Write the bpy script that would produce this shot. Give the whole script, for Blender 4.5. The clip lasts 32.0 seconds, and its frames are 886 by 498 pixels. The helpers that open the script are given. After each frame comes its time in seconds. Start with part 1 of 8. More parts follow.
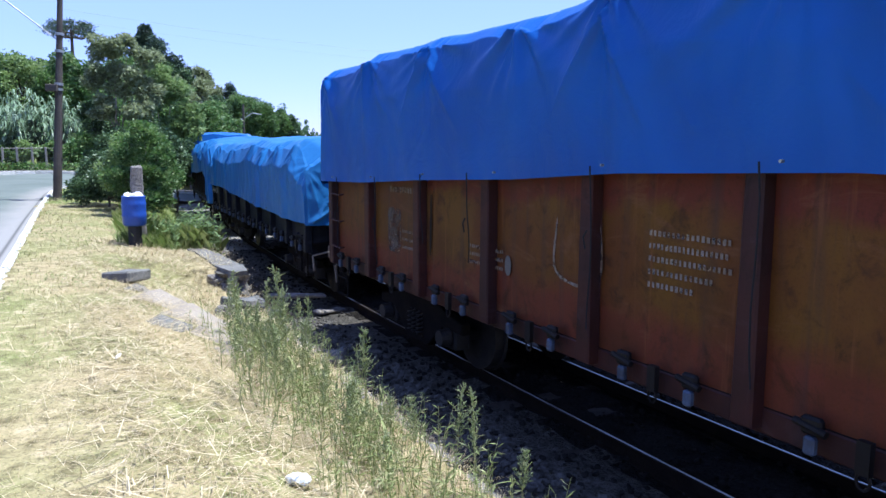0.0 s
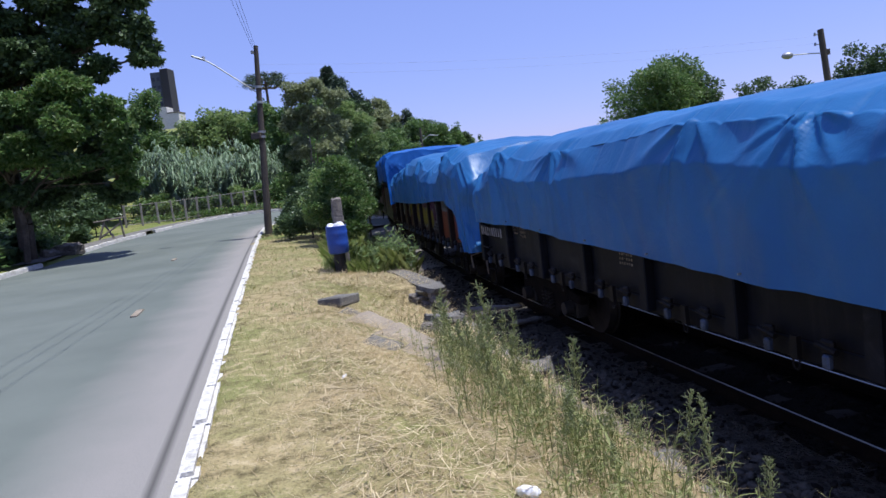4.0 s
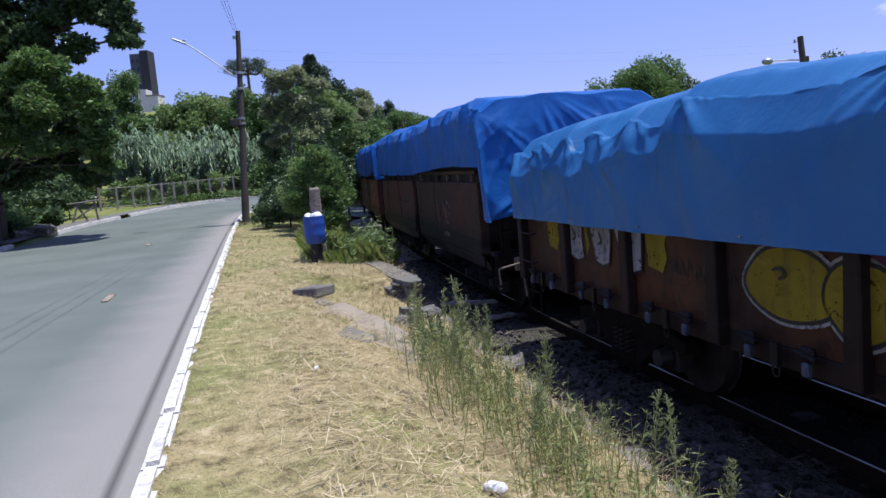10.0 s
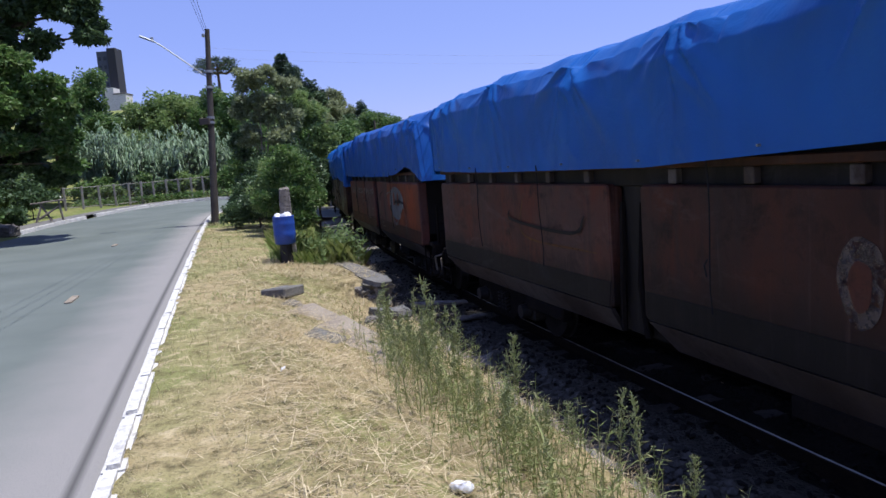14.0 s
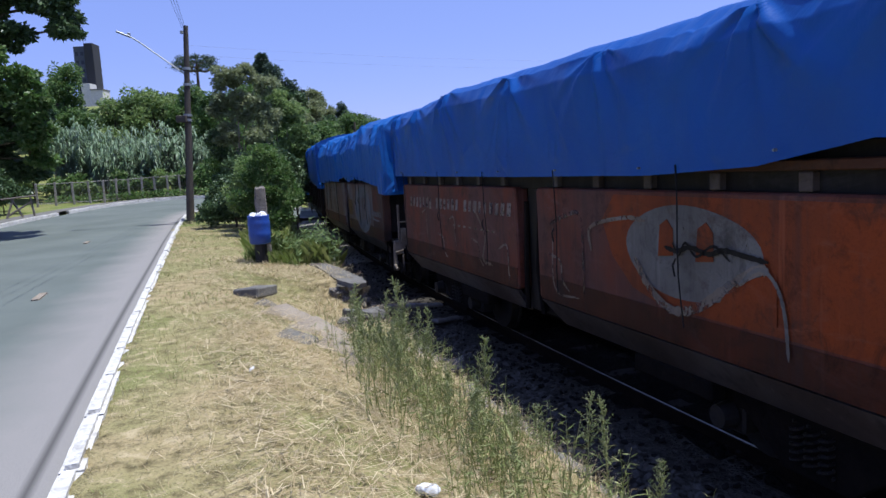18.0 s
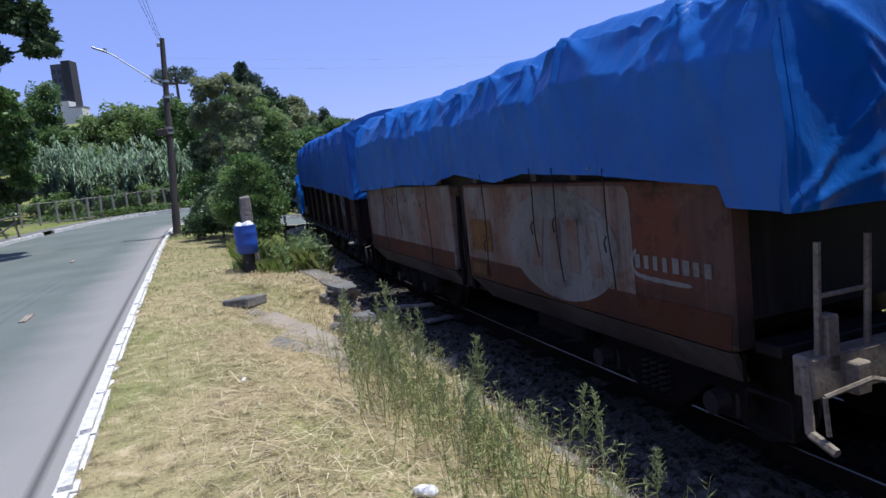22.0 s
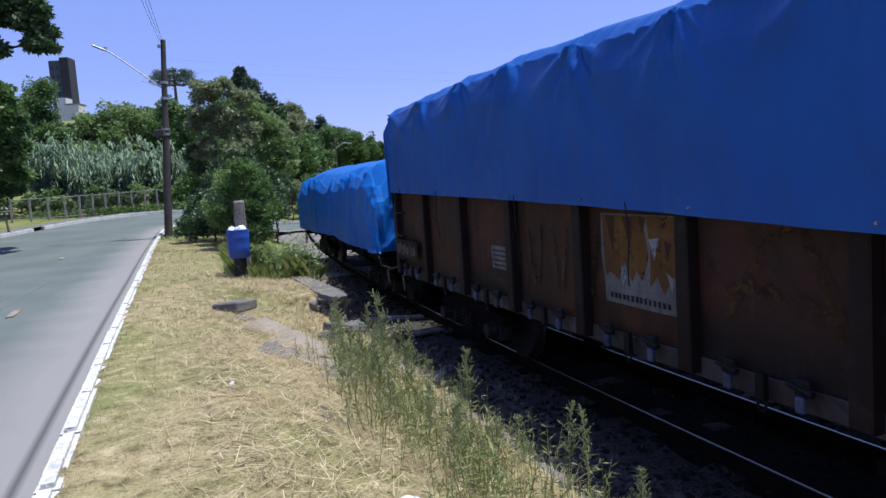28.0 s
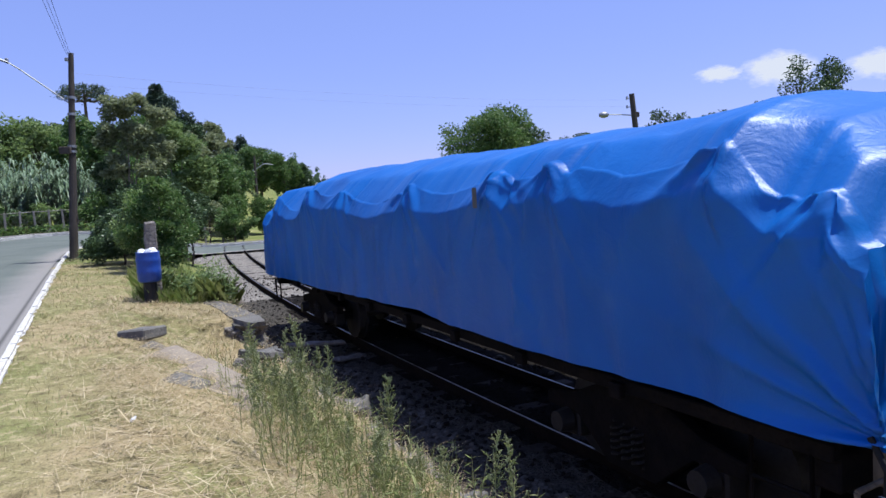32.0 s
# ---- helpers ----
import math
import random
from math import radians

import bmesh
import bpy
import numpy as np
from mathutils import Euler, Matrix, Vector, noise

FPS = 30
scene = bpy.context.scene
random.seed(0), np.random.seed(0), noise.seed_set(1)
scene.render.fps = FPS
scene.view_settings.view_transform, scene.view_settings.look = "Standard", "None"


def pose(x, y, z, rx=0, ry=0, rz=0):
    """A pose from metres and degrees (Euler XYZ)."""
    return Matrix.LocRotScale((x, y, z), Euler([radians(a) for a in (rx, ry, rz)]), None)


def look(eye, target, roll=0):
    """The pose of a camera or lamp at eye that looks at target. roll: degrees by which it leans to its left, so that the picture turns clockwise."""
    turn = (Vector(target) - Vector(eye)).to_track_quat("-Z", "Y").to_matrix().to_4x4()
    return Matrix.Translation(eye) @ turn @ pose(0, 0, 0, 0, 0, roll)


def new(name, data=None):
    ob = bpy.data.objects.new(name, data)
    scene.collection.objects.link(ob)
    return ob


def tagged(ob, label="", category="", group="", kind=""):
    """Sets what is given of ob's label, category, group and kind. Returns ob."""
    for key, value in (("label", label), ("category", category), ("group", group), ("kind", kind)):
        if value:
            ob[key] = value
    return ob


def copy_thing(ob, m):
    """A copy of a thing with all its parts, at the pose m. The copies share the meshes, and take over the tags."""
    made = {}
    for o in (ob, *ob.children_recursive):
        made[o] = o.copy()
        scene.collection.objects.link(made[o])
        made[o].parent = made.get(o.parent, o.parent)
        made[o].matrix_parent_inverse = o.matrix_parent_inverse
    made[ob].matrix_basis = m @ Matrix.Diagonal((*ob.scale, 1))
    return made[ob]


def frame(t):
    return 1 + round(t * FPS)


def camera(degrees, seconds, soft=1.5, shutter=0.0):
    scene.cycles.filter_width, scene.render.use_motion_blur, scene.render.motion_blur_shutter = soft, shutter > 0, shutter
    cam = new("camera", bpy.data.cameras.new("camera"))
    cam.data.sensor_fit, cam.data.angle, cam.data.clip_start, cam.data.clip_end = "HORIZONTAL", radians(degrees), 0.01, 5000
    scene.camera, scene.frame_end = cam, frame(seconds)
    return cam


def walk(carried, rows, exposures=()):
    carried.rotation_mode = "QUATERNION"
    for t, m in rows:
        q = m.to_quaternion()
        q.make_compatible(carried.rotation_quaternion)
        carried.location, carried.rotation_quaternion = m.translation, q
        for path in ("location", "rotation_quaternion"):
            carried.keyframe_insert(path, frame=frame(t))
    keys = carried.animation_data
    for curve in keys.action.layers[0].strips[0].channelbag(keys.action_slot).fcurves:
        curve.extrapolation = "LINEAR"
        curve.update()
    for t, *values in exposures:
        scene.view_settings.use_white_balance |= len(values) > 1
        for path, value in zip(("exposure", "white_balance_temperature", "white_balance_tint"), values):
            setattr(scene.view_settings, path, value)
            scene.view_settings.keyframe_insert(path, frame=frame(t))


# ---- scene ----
cam = camera(63.9, 32.0)
PATH = [
    (0, (0.529, -1.381, 1.583), (0.918, 0.564, 1.322), 0.2),
    (0.5, (0.52, -1.338, 1.584), (0.842, 0.624, 1.369), -2.1),
    (1, (0.483, -1.361, 1.533), (0.844, 0.58, 1.213), 2.6),
    (1.5, (0.441, -1.36, 1.53), (0.807, 0.588, 1.265), 3.3),
    (2, (0.403, -1.399, 1.56), (0.59, 0.574, 1.294), 2.4),
    (2.5, (0.395, -1.347, 1.602), (0.498, 0.646, 1.478), -1.6),
    (3, (0.41, -1.343, 1.618), (0.305, 0.651, 1.501), -7.6),
    (3.5, (0.414, -1.35, 1.629), (0.335, 0.641, 1.463), -7.8),
    (4, (0.389, -1.355, 1.605), (0.272, 0.631, 1.395), -6.7),
    (4.5, (0.396, -1.369, 1.606), (0.267, 0.616, 1.394), -6.0),
    (6.5, (0.41, -1.369, 1.643), (0.322, 0.618, 1.436), -7.2),
    (7, (0.432, -1.344, 1.624), (0.411, 0.645, 1.42), -6.7),
    (7.5, (0.462, -1.343, 1.589), (0.516, 0.64, 1.333), -6.8),
    (8, (0.446, -1.344, 1.593), (0.483, 0.638, 1.334), -5.3),
    (8.5, (0.443, -1.339, 1.568), (0.458, 0.638, 1.272), -5.2),
    (9, (0.441, -1.348, 1.573), (0.443, 0.63, 1.281), -5.2),
    (9.5, (0.423, -1.348, 1.597), (0.402, 0.634, 1.331), -5.1),
    (10, (0.413, -1.353, 1.614), (0.354, 0.632, 1.379), -4.8),
    (10.5, (0.417, -1.348, 1.6), (0.348, 0.633, 1.331), -4.7),
    (11, (0.429, -1.345, 1.622), (0.368, 0.64, 1.384), -4.8),
    (11.5, (0.423, -1.351, 1.612), (0.377, 0.637, 1.4), -4.6),
    (12, (0.425, -1.357, 1.62), (0.373, 0.631, 1.407), -4.9),
    (12.5, (0.429, -1.351, 1.615), (0.395, 0.637, 1.406), -5.3),
    (13, (0.444, -1.372, 1.612), (0.431, 0.615, 1.388), -4.6),
    (13.5, (0.442, -1.353, 1.616), (0.448, 0.634, 1.383), -4.9),
    (14, (0.446, -1.343, 1.598), (0.464, 0.643, 1.36), -4.5),
    (14.5, (0.447, -1.33, 1.564), (0.382, 0.651, 1.294), -5.3),
    (16.5, (0.482, -1.293, 1.539), (0.531, 0.688, 1.266), -3.8),
    (17, (0.491, -1.346, 1.563), (0.547, 0.635, 1.295), -3.9),
    (17.5, (0.492, -1.3, 1.564), (0.565, 0.685, 1.329), -4.1),
    (18, (0.495, -1.316, 1.576), (0.573, 0.669, 1.343), -3.4),
    (18.5, (0.486, -1.313, 1.558), (0.556, 0.673, 1.331), -4.8),
    (19, (0.524, -1.305, 1.545), (0.612, 0.68, 1.315), -5.8),
    (19.5, (0.526, -1.309, 1.554), (0.641, 0.672, 1.304), -5.4),
    (20, (0.524, -1.313, 1.554), (0.627, 0.67, 1.314), -4.7),
    (20.5, (0.517, -1.318, 1.572), (0.605, 0.668, 1.359), -3.5),
    (21, (0.53, -1.322, 1.567), (0.57, 0.66, 1.305), -4.1),
    (21.5, (0.534, -1.34, 1.59), (0.616, 0.646, 1.367), -5.8),
    (22, (0.523, -1.305, 1.572), (0.629, 0.678, 1.336), -6.3),
    (22.5, (0.508, -1.327, 1.563), (0.599, 0.655, 1.31), -6.5),
    (23, (0.5, -1.323, 1.572), (0.596, 0.662, 1.344), -5.3),
    (23.5, (0.508, -1.319, 1.554), (0.598, 0.666, 1.334), -4.8),
    (24, (0.515, -1.302, 1.601), (0.622, 0.684, 1.389), -5.6),
    (24.5, (0.513, -1.335, 1.561), (0.618, 0.648, 1.318), -4.9),
    (25, (0.524, -1.317, 1.569), (0.651, 0.665, 1.334), -4.7),
    (25.5, (0.497, -1.378, 1.597), (0.579, 0.61, 1.397), -3.7),
    (27.5, (0.485, -1.316, 1.579), (0.604, 0.671, 1.387), -4.0),
    (28, (0.5, -1.331, 1.574), (0.634, 0.654, 1.372), -3.8),
    (28.5, (0.528, -1.328, 1.576), (0.685, 0.655, 1.378), -4.2),
    (29, (0.557, -1.345, 1.576), (0.74, 0.634, 1.35), -4.6),
    (29.5, (0.566, -1.349, 1.591), (0.786, 0.624, 1.354), -4.7),
    (30, (0.514, -1.304, 1.592), (0.661, 0.679, 1.378), -3.6),
    (30.5, (0.475, -1.323, 1.633), (0.582, 0.669, 1.494), -2.1),
    (31, (0.495, -1.336, 1.597), (0.58, 0.653, 1.41), -2.6),
    (31.5, (0.495, -1.226, 1.598), (0.655, 0.759, 1.423), -3.8),
    (32, (0.528, -1.155, 1.561), (0.88, 0.808, 1.41), -3.2),
]
EXPOSURES = [(0, 1.02, 5500, 6), (1.0, 0.82, 5500, 6), (2.0, 0.51, 5650, 7), (3.0, 0.34, 5950, 9), (4, 0.25, 6000, 10), (7, 0.29, 6000, 9), (10, 0.27, 6000, 10), (14, 0.26, 6000, 11), (17, 0.26, 5900, 9), (20, 0.24, 5850, 8), (28, 0.27, 5850, 8), (31, 0.43, 5850, 8), (32, 0.29, 5950, 9)]
walk(cam, [(t, look(eye, target, roll)) for t, eye, target, roll in PATH], EXPOSURES)

# ---- light ----
SUN_EL, SUN_AZ = radians(71), math.atan2(-0.02, 1.0)
to_sun = Vector((math.cos(SUN_EL) * math.cos(SUN_AZ), math.cos(SUN_EL) * math.sin(SUN_AZ), math.sin(SUN_EL)))
world = bpy.data.worlds.new("world")
scene.world = world
world.use_nodes = True
wt = world.node_tree
sky = wt.nodes.new("ShaderNodeTexSky")
sky.sky_type, sky.sun_disc = "NISHITA", False
sky.sun_elevation, sky.sun_rotation = SUN_EL, radians(90) - SUN_AZ
sky.air_density, sky.dust_density, sky.ozone_density = 1.0, 0.25, 4.0
bg = wt.nodes["Background"]
bg.inputs["Strength"].default_value = 0.095
tint = wt.nodes.new("ShaderNodeMix")
tint.data_type, tint.blend_type, tint.inputs[0].default_value = "RGBA", "MULTIPLY", 1.0
tint.inputs[7].default_value = (1.27, 1.02, 1.32, 1)
wt.links.new(sky.outputs[0], tint.inputs[6])
haze = wt.nodes.new("ShaderNodeMix")
haze.data_type, haze.inputs[0].default_value = "RGBA", 0.5
haze.inputs[7].default_value = (2.9, 3.85, 8.4, 1)
wt.links.new(tint.outputs[2], haze.inputs[6])
wt.links.new(haze.outputs[2], bg.inputs[0])
sun = new("sun", bpy.data.lights.new("sun", "SUN"))
sun.data.energy, sun.data.angle, sun.data.color = 5.0, radians(0.6), (1.0, 0.96, 0.89)
sun.matrix_world = look(to_sun * 60, (0, 0, 0))


# ---- materials ----
def tree_of(name):
    m = bpy.data.materials.new(name)
    m.use_nodes = True
    nt = m.node_tree
    return m, nt, nt.nodes["Principled BSDF"]


def noise_node(nt, scale, detail=4.0, rough=0.55, stretch=None, coord="Object", distort=0.0):
    tc = nt.nodes.new("ShaderNodeTexCoord")
    n = nt.nodes.new("ShaderNodeTexNoise")
    n.inputs["Scale"].default_value, n.inputs["Detail"].default_value = scale, detail
    n.inputs["Roughness"].default_value, n.inputs["Distortion"].default_value = rough, distort
    if stretch:
        mp = nt.nodes.new("ShaderNodeMapping")
        mp.inputs["Scale"].default_value = stretch
        nt.links.new(tc.outputs[coord], mp.inputs[0])
        nt.links.new(mp.outputs[0], n.inputs["Vector"])
    else:
        nt.links.new(tc.outputs[coord], n.inputs["Vector"])
    return n.outputs["Fac"]


def ramp(nt, fac, lo, hi):
    r = nt.nodes.new("ShaderNodeMapRange")
    r.inputs["From Min"].default_value, r.inputs["From Max"].default_value = lo, hi
    nt.links.new(fac, r.inputs["Value"])
    return r.outputs[0]


def mix(nt, fac, a, b):
    m = nt.nodes.new("ShaderNodeMix")
    m.data_type = "RGBA"
    for sock, v in ((m.inputs[0], fac), (m.inputs[6], a), (m.inputs[7], b)):
        if isinstance(v, (tuple, list)):
            sock.default_value = (*v[:3], 1)
        elif isinstance(v, (int, float)):
            sock.default_value = v
        else:
            nt.links.new(v, sock)
    return m.outputs[2]


def bump_to(nt, bsdf, fac, strength, dist):
    b = nt.nodes.new("ShaderNodeBump")
    b.inputs["Strength"].default_value, b.inputs["Distance"].default_value = strength, dist
    nt.links.new(fac, b.inputs["Height"])
    nt.links.new(b.outputs[0], bsdf.inputs["Normal"])


def surface(name, a, b, scale=3.0, fine=40.0, rough=0.8, metal=0.0, bump=0.3, dist=0.01, c=None, spec=0.4, coord="Object", vary=0.0):
    """Two colours in large patches, a third in fine grain, and a fine relief."""
    m, nt, p = tree_of(name)
    big = ramp(nt, noise_node(nt, scale, coord=coord), 0.36, 0.64)
    small = ramp(nt, noise_node(nt, fine, 3, coord=coord), 0.3, 0.7)
    col = mix(nt, big, a, b)
    mid = c or tuple(0.6 * (x + y) / 2 for x, y in zip(a, b))
    col = mix(nt, ramp(nt, small, 0.45, 1.3), col, mid)
    if vary:
        oi = nt.nodes.new("ShaderNodeObjectInfo")
        col = mix(nt, ramp(nt, oi.outputs["Random"], 0, 1 / vary), col, tuple(0.5 * x for x in a))
    nt.links.new(col, p.inputs["Base Color"])
    p.inputs["Roughness"].default_value, p.inputs["Metallic"].default_value = rough, metal
    p.inputs["Specular IOR Level"].default_value = spec
    bump_to(nt, p, small, bump, dist)
    return m


def scaled(nt, value, by):
    k = nt.nodes.new("ShaderNodeMath")
    k.operation, k.inputs[1].default_value = "MULTIPLY", by
    nt.links.new(value, k.inputs[0])
    return k.outputs[0]


def weathered(name, paint, worn, rust=(0.11, 0.045, 0.022), rusty=0.5, rough=0.62, streak=0.5, patchy=0.0, bands=()):
    """Old wagon paint: faded patches, rust blooms and streaks that run down."""
    m, nt, p = tree_of(name)
    fade = ramp(nt, noise_node(nt, 1.3, 5, 0.6, (1, 1, 0.7)), 0.38, 0.62)
    bloom = ramp(nt, noise_node(nt, 3.1, 7, 0.68, distort=0.4), 0.66 - 0.22 * rusty, 0.78 - 0.16 * rusty)
    run = ramp(nt, noise_node(nt, 9.0, 4, 0.6, (1, 1, 0.06)), 0.52, 0.72)
    grit = noise_node(nt, 55.0, 4, 0.7)
    col = mix(nt, fade, paint, worn)
    for z0, z1, tone in bands:
        tc = nt.nodes.new("ShaderNodeTexCoord")
        sx = nt.nodes.new("ShaderNodeSeparateXYZ")
        nt.links.new(tc.outputs["Object"], sx.inputs[0])
        wav = nt.nodes.new("ShaderNodeMath")
        wav.operation, wav.inputs[1].default_value = "MULTIPLY_ADD", 0.5
        nt.links.new(noise_node(nt, 1.6, 5, 0.65), wav.inputs[0])
        nt.links.new(sx.outputs[2], wav.inputs[2])
        col = mix(nt, ramp(nt, wav.outputs[0], z0 + 0.25, z1 + 0.25), col, tone)
    col = mix(nt, bloom, col, rust)
    col = mix(nt, scaled(nt, run, streak), col, tuple(0.45 * x + 0.02 for x in rust))
    col = mix(nt, ramp(nt, grit, 0.5, 1.1), col, tuple(0.35 * x for x in paint))
    scuff = ramp(nt, noise_node(nt, 2.2, 6, 0.72, (0.6, 0.6, 1.5), distort=0.8), 0.56, 0.74)
    col = mix(nt, scuff, col, tuple(1.35 * x + 0.018 for x in worn))
    soot = ramp(nt, noise_node(nt, 0.7, 4, 0.6), 0.50, 0.75)
    col = mix(nt, soot, col, tuple(0.5 * x for x in worn))
    smudge = ramp(nt, noise_node(nt, 4.6, 8, 0.74, (1, 1, 0.8), distort=0.7), 0.54, 0.68)
    col = mix(nt, scaled(nt, smudge, 0.7), col, tuple(0.32 * x for x in worn))
    drip = ramp(nt, noise_node(nt, 15.0, 5, 0.62, (1, 1, 0.05)), 0.60, 0.74)
    col = mix(nt, scaled(nt, drip, 0.55), col, tuple(1.7 * x + 0.012 for x in worn))
    nt.links.new(col, p.inputs["Base Color"])
    p.inputs["Roughness"].default_value, p.inputs["Specular IOR Level"].default_value = rough, 0.2
    bump_to(nt, p, grit, 0.25, 0.006)
    if patchy:
        nt.links.new(ramp(nt, noise_node(nt, 11.0, 6, 0.7, distort=0.3), 0.18 + 0.26 * patchy, 0.30 + 0.34 * patchy), p.inputs["Alpha"])
    return m


def tarp_material(name, col, deep):
    m, nt, p = tree_of(name)
    big = ramp(nt, noise_node(nt, 0.9, 3), 0.35, 0.65)
    soft = noise_node(nt, 2.6, 5, 0.6, distort=1.2)
    fine = noise_node(nt, 6.5, 3, 0.55, (1, 1, 0.55), distort=0.6)
    bend = nt.nodes.new("ShaderNodeMath")
    bend.operation, bend.inputs[1].default_value = "SUBTRACT", 0.5
    nt.links.new(fine, bend.inputs[0])
    sharp = nt.nodes.new("ShaderNodeMath")
    sharp.operation = "ABSOLUTE"
    nt.links.new(bend.outputs[0], sharp.inputs[0])
    where = ramp(nt, noise_node(nt, 0.8, 2), 0.45, 0.7)
    press = nt.nodes.new("ShaderNodeMath")
    press.operation = "MULTIPLY"
    nt.links.new(sharp.outputs[0], press.inputs[0])
    nt.links.new(where, press.inputs[1])
    total = nt.nodes.new("ShaderNodeMath")
    total.operation, total.inputs[1].default_value = "MULTIPLY_ADD", -1.2
    nt.links.new(press.outputs[0], total.inputs[0])
    nt.links.new(soft, total.inputs[2])
    crease = total.outputs[0]
    weave = noise_node(nt, 38.0, 3)
    tone = mix(nt, big, col, deep)
    nt.links.new(tone, p.inputs["Base Color"])
    p.inputs["Roughness"].default_value, p.inputs["Specular IOR Level"].default_value = 0.42, 0.34
    add = nt.nodes.new("ShaderNodeMath")
    add.operation, add.inputs[1].default_value = "MULTIPLY_ADD", 0.12
    nt.links.new(weave, add.inputs[0])
    nt.links.new(crease, add.inputs[2])
    bump_to(nt, p, add.outputs[0], 0.22, 0.05)
    tl = nt.nodes.new("ShaderNodeBsdfTranslucent")
    nt.links.new(tone, tl.inputs[0])
    ms = nt.nodes.new("ShaderNodeMixShader")
    ms.inputs[0].default_value = 0.03
    out = nt.nodes["Material Output"]
    nt.links.new(p.outputs[0], ms.inputs[1])
    nt.links.new(tl.outputs[0], ms.inputs[2])
    nt.links.new(ms.outputs[0], out.inputs[0])
    return m


def leaf_material(name, a, b, c, clear=0.3, rough=0.5):
    m, nt, p = tree_of(name)
    geo = nt.nodes.new("ShaderNodeNewGeometry")
    big = ramp(nt, noise_node(nt, 0.55, 3), 0.35, 0.65)
    col = mix(nt, big, a, b)
    col = mix(nt, ramp(nt, geo.outputs["Random Per Island"], 0.4, 1.0), col, c)
    nt.links.new(col, p.inputs["Base Color"])
    p.inputs["Roughness"].default_value, p.inputs["Specular IOR Level"].default_value = rough, 0.35
    tl = nt.nodes.new("ShaderNodeBsdfTranslucent")
    nt.links.new(col, tl.inputs[0])
    ms = nt.nodes.new("ShaderNodeMixShader")
    ms.inputs[0].default_value = clear
    out = nt.nodes["Material Output"]
    nt.links.new(p.outputs[0], ms.inputs[1])
    nt.links.new(tl.outputs[0], ms.inputs[2])
    nt.links.new(ms.outputs[0], out.inputs[0])
    return m


def plain(name, col, rough=0.6, metal=0.0, grain=30.0):
    return surface(name, col, tuple(0.8 * c for c in col), 4.0, grain, rough, metal, 0.15, 0.004)


def road_material():
    """Asphalt that is paler and dusty towards the near kerb, with a dirty gutter and worn wheel paths."""
    m, nt, p = tree_of("worn_asphalt")
    uv = nt.nodes.new("ShaderNodeTexCoord")
    sx = nt.nodes.new("ShaderNodeSeparateXYZ")
    nt.links.new(uv.outputs["UV"], sx.inputs[0])
    big = ramp(nt, noise_node(nt, 0.45, 5), 0.35, 0.65)
    grit = noise_node(nt, 110.0, 3)
    col = mix(nt, big, (0.140, 0.158, 0.138), (0.108, 0.124, 0.108))
    wav = nt.nodes.new("ShaderNodeMath")
    wav.operation, wav.inputs[1].default_value = "MULTIPLY_ADD", 0.10
    nt.links.new(noise_node(nt, 0.8, 4), wav.inputs[0])
    nt.links.new(sx.outputs[0], wav.inputs[2])
    dust = ramp(nt, wav.outputs[0], 0.21, 0.10)
    col = mix(nt, dust, col, (0.25, 0.235, 0.215))
    off = nt.nodes.new("ShaderNodeMath")
    off.operation, off.inputs[1].default_value = "SUBTRACT", 0.021
    nt.links.new(sx.outputs[0], off.inputs[0])
    dist = nt.nodes.new("ShaderNodeMath")
    dist.operation = "ABSOLUTE"
    nt.links.new(off.outputs[0], dist.inputs[0])
    gutter = ramp(nt, dist.outputs[0], 0.0065, 0.0)
    col = mix(nt, gutter, col, (0.085, 0.08, 0.073))
    col = mix(nt, ramp(nt, grit, 0.45, 1.2), col, (0.08, 0.078, 0.075))
    nt.links.new(col, p.inputs["Base Color"])
    p.inputs["Roughness"].default_value, p.inputs["Specular IOR Level"].default_value = 0.9, 0.25
    bump_to(nt, p, grit, 0.4, 0.004)
    return m


def grass_material():
    """Mown turf: straw-coloured thatch, greener patches, dark flecks that paint soil and shade between the tufts."""
    m, nt, p = tree_of("dry_mown_grass")
    big = ramp(nt, noise_node(nt, 0.55, 4), 0.40, 0.60)
    mid = noise_node(nt, 5.5, 4, 0.65)
    fine = noise_node(nt, 34.0, 3, 0.6)
    col = mix(nt, big, (0.34, 0.27, 0.145), (0.21, 0.21, 0.08))
    col = mix(nt, ramp(nt, mid, 0.52, 0.68), col, (0.13, 0.105, 0.052))
    col = mix(nt, ramp(nt, mid, 0.46, 0.34), col, (0.43, 0.35, 0.205))
    col = mix(nt, ramp(nt, fine, 0.55, 0.75), col, (0.12, 0.105, 0.055))
    nt.links.new(col, p.inputs["Base Color"])
    p.inputs["Roughness"].default_value, p.inputs["Specular IOR Level"].default_value = 0.95, 0.1
    bump_to(nt, p, fine, 0.8, 0.03)
    return m


